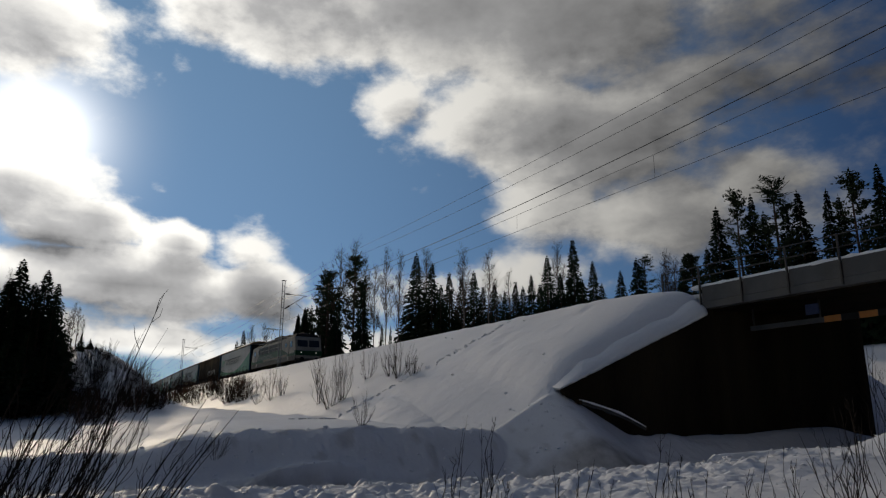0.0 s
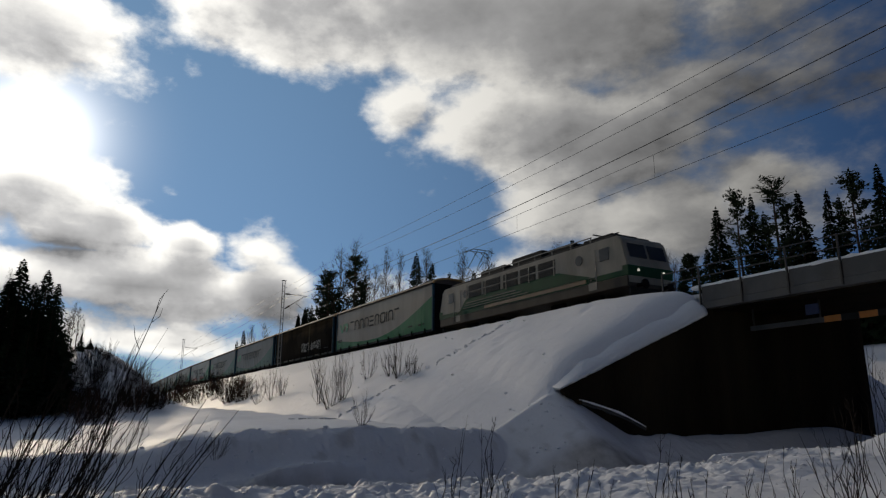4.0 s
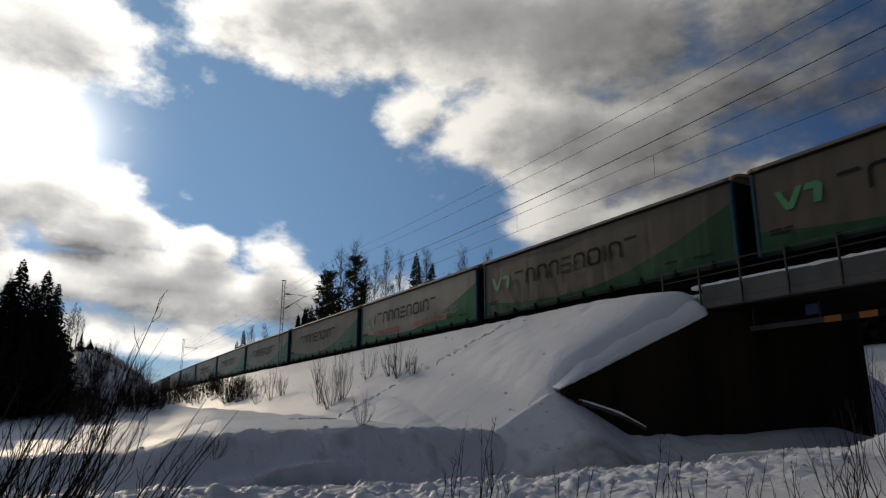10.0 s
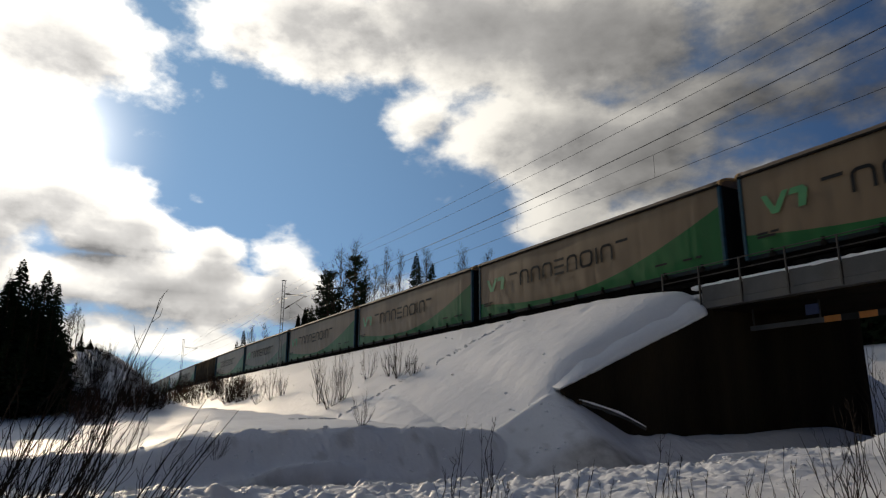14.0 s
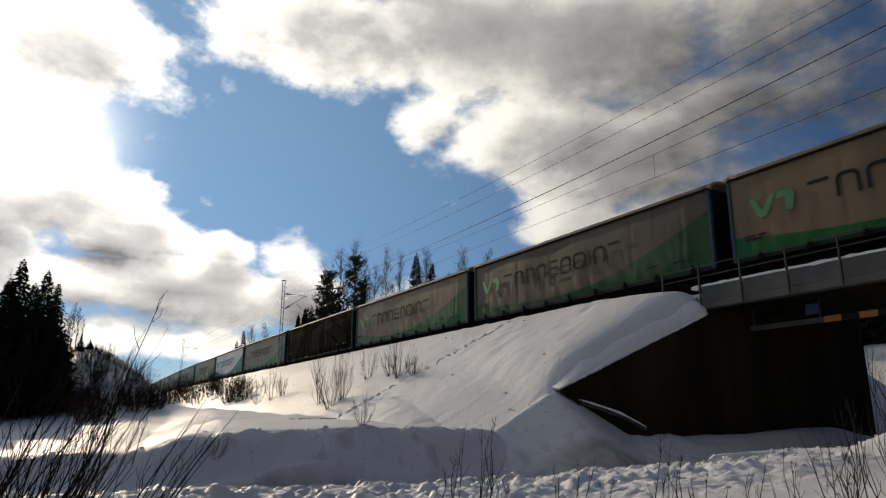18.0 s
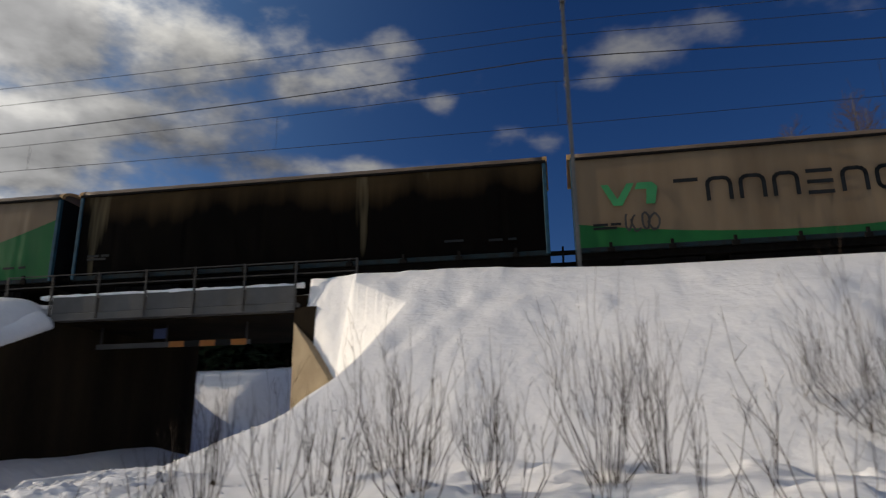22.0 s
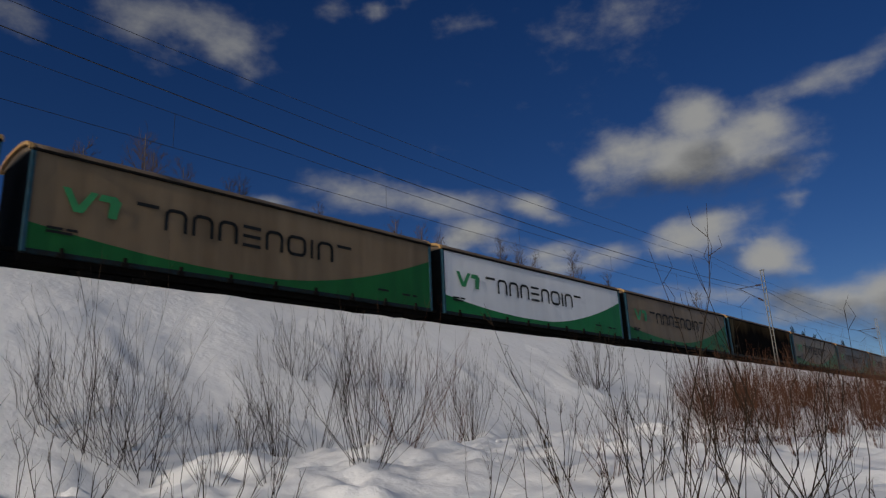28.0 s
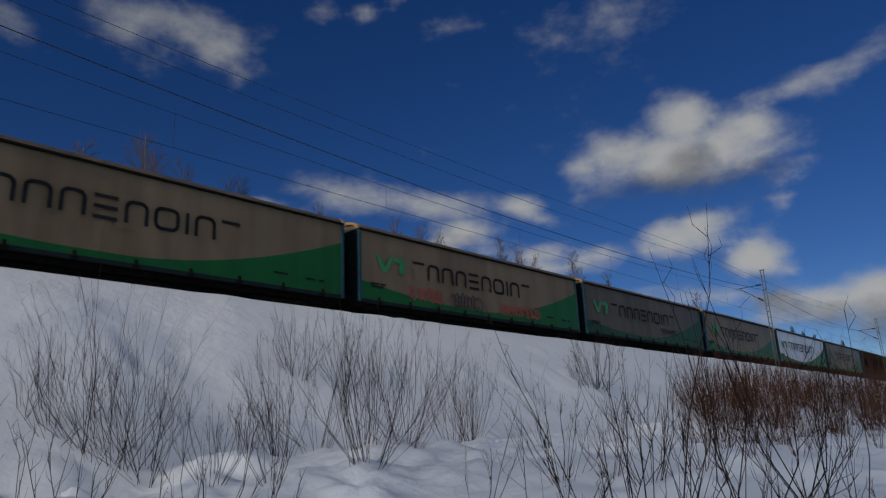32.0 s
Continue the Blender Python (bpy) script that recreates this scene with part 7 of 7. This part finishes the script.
bush('twig', 5.45, 2.51, 0.50, 2.82, 0.22, 0.10, -0.23)
bush('twig', 6.01, 2.47, 0.70, 2.23, 0.25, -0.11, 0.28)
bush('twig', 6.58, 2.39, 0.75, 2.80, 0.25, 0.09, -0.23)
bush('twig', 5.68, 1.94, 0.40, 2.89, 0.19, -0.08, 0.24)
bush('twig', 5.76, 1.68, 0.79, 1.89, 0.28, 0.08, -0.29)
bush('twig', 6.34, 1.43, 0.86, 2.44, 0.25, -0.05, 0.24)
bush('twig', 5.90, 1.11, 0.74, 1.75, 0.28, 0.06, -0.29)
bush('twig', 5.32, 1.40, 0.59, 1.41, 0.25, -0.10, 0.39)
bush('twig', 5.17, 1.88, 0.59, 1.53, 0.25, 0.14, -0.38)
bush('twig', 6.29, 3.07, 0.69, 1.61, 0.22, 0.13, -0.27)
bush('twig', 6.07, 3.48, 0.58, 1.31, 0.19, -0.10, 0.17)
bush('twig', 5.85, 3.84, 0.58, 1.21, 0.22, 0.11, -0.17)
bush('twig', 6.99, 5.67, 0.52, 1.69, 0.15, 0.19, -0.23)
bush('twig', 2.15, 6.66, 0.17, 2.17, 0.12, -0.29, 0.09)
bush('twig', 1.92, 6.21, 0.32, 1.47, 0.20, -0.38, 0.12)
bush('twig', 5.12, 7.40, 0.37, 1.15, 0.19, 0.16, -0.11)
bush('twig', -2.60, 7.57, 0.60, 1.74, 0.40, 0.09, 0.03)
bush('twig', -1.69, 7.82, 0.66, 1.70, 0.48, 0.00, 0.00)
bush('twig', -0.62, 7.98, 0.66, 1.65, 0.48, 0.10, 0.01)
bush('twig', 0.37, 7.99, 0.53, 1.36, 0.40, 0.00, -0.00)
bush('twig', 1.42, 7.87, 0.66, 1.50, 0.40, 0.10, -0.02)
bush('twig', 2.70, 7.53, 0.66, 1.59, 0.48, 0.00, -0.00)
bush('twig', 3.94, 6.96, 0.73, 1.79, 0.48, 0.09, -0.05)
bush('red', 12.54, 4.56, 0.44, 1.66, 0.8)
bush('red', 12.31, 4.13, 0.48, 1.83, 0.8)
bush('red', 22.02, 6.45, 0.85, 2.85, 0.8)
bush('red', 20.67, 5.30, 0.88, 2.82, 0.8)
bush('red', 33.29, 7.35, 1.27, 3.95, 0.8)
bush('red', 36.35, 10.90, 1.41, 3.76, 0.8)
bush('red', 11.67, 4.71, 0.42, 1.56, 0.8)
bush('red', 35.20, 6.76, 1.19, 3.85, 0.8)
bush('red', 54.90, 13.15, 2.33, 5.13, 0.8)
bush('red', 15.17, 4.18, 0.52, 1.69, 0.8)
bush('red', 22.86, 4.19, 0.77, 2.88, 0.8)
bush('red', 35.01, 11.80, 1.22, 3.36, 0.8)
bush('red', 16.05, 3.52, 0.54, 1.63, 0.8)
bush('red', 19.39, 8.05, 0.52, 1.74, 0.8)
brush('twig', -49.0, 1.8, 0.68, 1.41, 1.0)
brush('twig', -51.1, 2.3, 0.79, 1.20, 1.0)
brush('twig', -51.0, 2.5, 0.67, 1.94, 1.0)
brush('twig', -50.5, 3.1, 0.55, 1.65, 1.0)
brush('twig', -49.6, 3.3, 0.74, 1.54, 1.0)
brush('twig', -52.6, 3.8, 0.73, 1.82, 1.0)
brush('twig', -53.0, 4.1, 0.69, 1.92, 1.0)
brush('twig', -50.3, 4.5, 0.81, 1.71, 1.0)
brush('twig', -51.2, 4.8, 0.83, 1.53, 1.0)
brush('twig', -54.4, 5.6, 0.62, 1.38, 1.0)
brush('twig', -54.2, 6.1, 0.65, 1.77, 1.0)
brush('twig', -57.5, 6.6, 0.80, 1.64, 1.0)
brush('twig', -56.5, 7.0, 0.91, 1.90, 1.0)
brush('twig', -58.2, 7.8, 0.65, 1.95, 1.0)
brush('twig', -61.0, 8.6, 0.84, 2.26, 1.0)
brush('twig', -112.6, 16.5, 1.56, 4.05, 1.0)
brush('twig', -113.6, 17.1, 1.89, 4.12, 1.0)
brush('twig', -96.5, 15.2, 1.07, 2.86, 1.0)
brush('twig', -92.2, 15.4, 0.96, 3.38, 1.0)
brush('twig', -95.8, 17.0, 1.18, 3.30, 1.0)
brush('twig', -78.9, 14.9, 1.33, 2.46, 1.0)
brush('twig', -89.2, 17.0, 0.92, 2.92, 1.0)
brush('twig', -82.0, 16.2, 0.92, 2.70, 1.0)
brush('twig', -75.8, 15.5, 1.26, 2.16, 1.0)
brush('twig', -74.2, 16.4, 1.02, 2.28, 1.0)
brush('twig', -71.3, 16.2, 1.03, 2.30, 1.0)
brush('twig', -57.3, 5.7, 0.67, 1.36, 0.7)
brush('twig', -63.4, 2.3, 0.67, 2.08, 0.7)
brush('twig', -65.7, 4.0, 0.71, 1.55, 0.7)
brush('twig', -60.9, 1.2, 0.48, 1.65, 0.7)
brush('twig', -59.1, 4.2, 0.56, 1.65, 0.7)
brush('twig', -54.5, 4.4, 0.43, 0.92, 0.7)
brush('twig', -51.8, 4.1, 0.52, 1.08, 0.7)
brush('twig', -60.9, 4.1, 0.57, 1.38, 0.7)
brush('twig', -58.4, 2.9, 0.56, 1.26, 0.7)
brush('twig', -65.7, 5.4, 0.77, 1.72, 0.7)
brush('twig', -63.9, 2.7, 0.57, 1.91, 0.7)
brush('twig', -62.0, 2.0, 0.50, 1.75, 0.7)
brush('twig', -62.1, 2.7, 0.62, 1.89, 0.7)
brush('twig', -63.3, 5.7, 0.71, 1.41, 0.7)
brush('twig', -58.4, 5.5, 0.48, 1.19, 0.7)
brush('twig', -63.0, 3.8, 0.78, 1.89, 0.7)
brush('twig', -64.2, 2.0, 0.72, 1.93, 0.7)
brush('twig', -60.2, 5.2, 0.55, 1.13, 0.7)
brush('twig', -61.2, 5.2, 0.61, 1.37, 0.7)
brush('twig', -60.5, 3.2, 0.51, 1.93, 0.7)
brush('twig', -57.1, 1.1, 0.75, 1.78, 0.7)
brush('twig', -54.0, 3.1, 0.47, 1.72, 0.7)
brush('twig', -53.4, 4.5, 0.56, 1.47, 0.7)
brush('twig', -62.3, 2.5, 0.49, 1.27, 0.7)
brush('twig', -61.3, 4.1, 0.47, 1.84, 0.7)
brush('twig', -54.0, 5.3, 0.69, 1.73, 0.7)
brush('twig', -72.1, 2.3, 0.60, 0.73, 1.0)
brush('twig', -71.3, 2.5, 0.49, 0.81, 1.0)
brush('twig', -70.2, 2.7, 0.53, 1.09, 1.0)
brush('twig', -68.3, 2.9, 0.61, 0.92, 1.0)
brush('twig', -67.6, 3.1, 0.47, 1.02, 1.0)
brush('twig', -67.2, 3.4, 0.58, 0.81, 1.0)
brush('twig', -66.9, 3.6, 0.56, 0.93, 1.0)
brush('twig', -66.7, 3.9, 0.43, 0.86, 1.0)
brush('twig', -66.5, 4.1, 0.57, 0.96, 1.0)
brush('twig', -66.3, 4.4, 0.56, 0.76, 1.0)
brush('twig', -66.1, 4.6, 0.56, 1.17, 1.0)
brush('twig', -65.9, 4.8, 0.39, 1.11, 1.0)
brush('twig', -65.7, 5.1, 0.57, 1.00, 1.0)
far_brush()


def clods():
    """Crumbled snow: ploughed lumps along the road banks and a line of footprints up the slope."""
    rng = np.random.RandomState(12)
    bm = bmesh.new()
    bmesh.ops.create_icosphere(bm, subdivisions=1, radius=1.0)
    base = np.array([v.co[:] for v in bm.verts])
    tri = np.array([[v.index for v in f.verts] for f in bm.faces])
    bm.free()
    pts = []
    for _ in range(700):
        s = rng.uniform(-14, 15)
        n = 3.7 + rng.rand() ** 1.6 * 5.5
        pts.append((*road_point(n, s), 0.015 + 0.035 * rng.rand() ** 2))
    for _ in range(420):
        s = rng.uniform(-16, 12)
        pts.append((*road_point(-3.6 - rng.rand() ** 1.3 * 3.2, s), 0.02 + 0.06 * rng.rand() ** 2))
    a, b = Vector(TRAIL[0]), Vector(TRAIL[1])
    for k in range(46):
        p = a.lerp(b, k / 45)
        off = 0.13 if k % 2 else -0.13
        for j in range(3):
            pts.append((p.x + off + rng.normal(0, 0.1), p.y + rng.normal(0, 0.1), rng.uniform(0.045, 0.08)))
    for _ in range(36):
        x, y = rng.uniform(-55, -20), rng.uniform(11, 20.5)
        pts.append((x, y, rng.uniform(0.03, 0.09)))
    for _ in range(14):
        x, y = rng.uniform(-6, 45), rng.uniform(11, 20)
        pts.append((x, y, rng.uniform(0.03, 0.08)))
    pts = np.array(pts)
    z = ground_z(pts[:, 0], pts[:, 1])
    vs, fs = [], []
    for i, (x, y, r) in enumerate(pts):
        jit = base * (1 + rng.uniform(-0.35, 0.35, (len(base), 1))) * np.array([r * rng.uniform(0.8, 1.6), r * rng.uniform(0.8, 1.4), r * 0.6])
        vs.append(jit + np.array([x, y, z[i] + r * 0.25]))
        fs.append(tri + i * len(base))
    me = bpy.data.meshes.new("snow_clods")
    me.from_pydata(np.concatenate(vs).tolist(), [], np.concatenate(fs).tolist())
    me.polygons.foreach_set("use_smooth", [True] * len(me.polygons))
    me.materials.append(M_SNOW)
    tagged(new("snow_clods", me), "crumbled snow lumps scattered along the ploughed banks", "snow", kind="stuff")


TRAIL = ((-33.2, 10.2, 0), (-30.0, 20.6, 0))
clods()

# ---------------------------------------------------------------- car and trailer on the road
M_CARPAINT = material("dark_car_paint", (0.012, 0.013, 0.016), (0.009, 0.01, 0.012), rough=0.35, scale=2, bump=0.02, spec=0.08)
# opaque panes: the colour stands in for bluish snow shining through
M_CARGLASS = material("snow_toned_car_glass", (0.055, 0.08, 0.085), (0.035, 0.055, 0.06), rough=0.08, spec=0.3)
M_TYRE = material("tyre_rubber", (0.025, 0.025, 0.025), (0.015, 0.015, 0.015), rough=0.9)
M_RIM = material("alloy_rim", (0.1, 0.1, 0.1), (0.06, 0.06, 0.06), rough=0.5, metal=0.6)
M_TAIL = material("tail_lamp", (0.3, 0.02, 0.02), (0.2, 0.01, 0.01), rough=0.2)


def wheel(parent, x, y, r):
    w = part("wheel", disc(bmesh.new(), (0, 0, 0), r, 0.2, 28), M_TYRE, parent, m=pose(x, y, r))
    part("rim", disc(disc(bmesh.new(), (0, 0, 0), r * 0.62, 0.215, 20), (0, 0, 0), r * 0.15, 0.24, 10), M_RIM, w)
    return w


def car():
    """A tall estate car; x is its way ahead, the foremost point at x = 0."""
    top = new("estate_car")
    tagged(top, "dark tall estate car with roof rails towing a trailer", "car")
    prof = [(-4.72, 0.35), (-4.75, 0.75), (-4.70, 1.05), (-4.55, 1.62), (-4.35, 1.72), (-2.3, 1.74), (-1.95, 1.66), (-1.15, 1.10), (-0.2, 0.92), (0.0, 0.7), (0.0, 0.38), (-0.15, 0.25), (-4.6, 0.25)]
    bm = prism(bmesh.new(), prof, -0.88, 0.88)
    for v in bm.verts:
        if v.co.z > 1.0:
            v.co.y *= 1 - 0.22 * (v.co.z - 1.0)
    bmesh.ops.bevel(bm, geom=bm.edges[:], offset=0.05, segments=2, affect="EDGES")
    body = part("body", bm, M_CARPAINT, top)
    for sy in (-1, 1):
        for x0, x1, x2, x3 in ((-2.0, -1.45, -1.55, -2.05), (-2.95, -2.25, -2.25, -2.9), (-4.2, -3.3, -3.3, -4.1)):
            g = prism(bmesh.new(), [(x0, 1.2), (x1, 1.2), (x2, 1.28 if x0 > -2.01 else 1.53), (x3, 1.53)], 0, 0.02)
            part("side_window", g, M_CARGLASS, body, m=pose(0, sy * 0.885 - (0.02 if sy > 0 else 0), 0))
        part("roof_rail", tube(bmesh.new(), [(-4.2, sy * 0.66, 1.76), (-4.1, sy * 0.66, 1.83), (-2.5, sy * 0.66, 1.84), (-2.35, sy * 0.66, 1.77)], 0.02, 6), M_STEEL, body)
        part("headlight", boxes((-0.18, 0.01, sy * 0.7 - 0.14, sy * 0.7 + 0.14, 0.68, 0.86), bevel=0.03), M_LAMP, body)
        part("tail_light", boxes((-4.77, -4.6, sy * 0.76 - 0.06, sy * 0.76 + 0.06, 1.0, 1.3), bevel=0.02), M_TAIL, body)
        part("mirror", boxes((-1.7, -1.55, sy * 1.0 - 0.09, sy * 1.0 + 0.09, 1.08, 1.24), bevel=0.03), M_CARPAINT, body)
        wheel(top, -0.85, sy * 0.78, 0.33)
        wheel(top, -3.75, sy * 0.78, 0.33)
    part("windscreen", boxes((-0.02, 0.02, -0.7, 0.7, -0.42, 0.42), bevel=0.01), M_GLASS, body, m=pose(-1.53, 0, 1.4, 0, -55, 0))
    part("rear_window", boxes((-0.02, 0.02, -0.65, 0.65, -0.22, 0.22), bevel=0.01), M_GLASS, body, m=pose(-4.64, 0, 1.36, 0, 15, 0))
    part("bumper", boxes((-0.1, 0.05, -0.85, 0.85, 0.3, 0.55), bevel=0.04), M_CARPAINT, body)
    part("number_plate", boxes((0.05, 0.06, -0.25, 0.25, 0.38, 0.49)), M_SPRAYW, body)
    top.scale = (1.0, 1.0, 0.93)
    return top


def trailer():
    top = new("flat_trailer")
    tagged(top, "low black car trailer with a sloping ramp", "trailer")
    part("drawbar", boxes((-1.6, -0.1, -0.05, 0.05, 0.38, 0.48), bevel=0.01), M_UNDER, top)
    bed = prism(bmesh.new(), [(-1.5, 0.42), (-1.5, 0.5), (-2.4, 0.66), (-4.2, 0.66), (-6.1, 0.46), (-6.1, 0.38), (-4.2, 0.56), (-2.4, 0.56)], -1.0, 1.0)
    part("bed", bed, M_UNDER, top)
    for sy in (-1, 1):
        for x in (-3.0, -3.75):
            wheel(top, x, sy * 1.12, 0.29)
        part("mudguard", boxes((-4.15, -2.6, sy * 1.12 - 0.13, sy * 1.12 + 0.13, 0.62, 0.68), bevel=0.02), M_UNDER, top)
        part("side_rail", boxes((-5.9, -1.6, sy * 1.0 - 0.03, sy * 1.0 + 0.03, 0.44, 0.6), bevel=0.01), M_UNDER, top)
        part("rear_post", boxes((-5.85, -5.75, sy * 0.9 - 0.05, sy * 0.9 + 0.05, 0.46, 0.78)), M_UNDER, top)
    part("winch", boxes((-1.9, -1.6, -0.15, 0.15, 0.5, 0.85), bevel=0.02), M_UNDER, top)
    return top


the_car, the_trailer = car(), trailer()


def on_road(s):
    """The pose of a vehicle whose front is s metres up the road, heading down it."""
    x, y = road_point(0.0, s)
    z0, z1 = float(road_z(s + 0.5)), float(road_z(s + 4.5))
    return pose(x, y, float(road_z(s + 0.5)), 0, math.degrees(math.atan2(z1 - z0, 4.0)), math.degrees(math.atan2(-ROAD_D[1], -ROAD_D[0])))


def motions():
    times = [0, 1, 2.5, 4, 6, 8, 10, 12, 14, 16, 18, 20, 22, 24, 26, 28, 30, 31, 32]
    for i, w in enumerate(WAGONS):
        walk(w, [(t, on_line(train_s(t) - i * PITCH + BODY / 2)) for t in times])
    walk(loco, [(t, on_line(train_s(t) + BODY + 0.75 + LOCO / 2 + 0.3)) for t in times])
    trip = [0, 2, 4, 6, 7, 7.5, 8, 8.5, 9, 10, 12, 16, 20, 26, 32]
    walk(the_car, [(t, on_road(5.05 - 9.8 * (t - 7.5))) for t in trip])
    walk(the_trailer, [(t, on_road(5.05 + 5.0 - 9.8 * (t - 7.5))) for t in trip])
    drift = Vector((-0.4226, 0.9063, 0)) * 8.8
    walk(clouds, [(t, Matrix.Translation(drift * (t - 16))) for t in (0, 8, 16, 24, 32)])


motions()
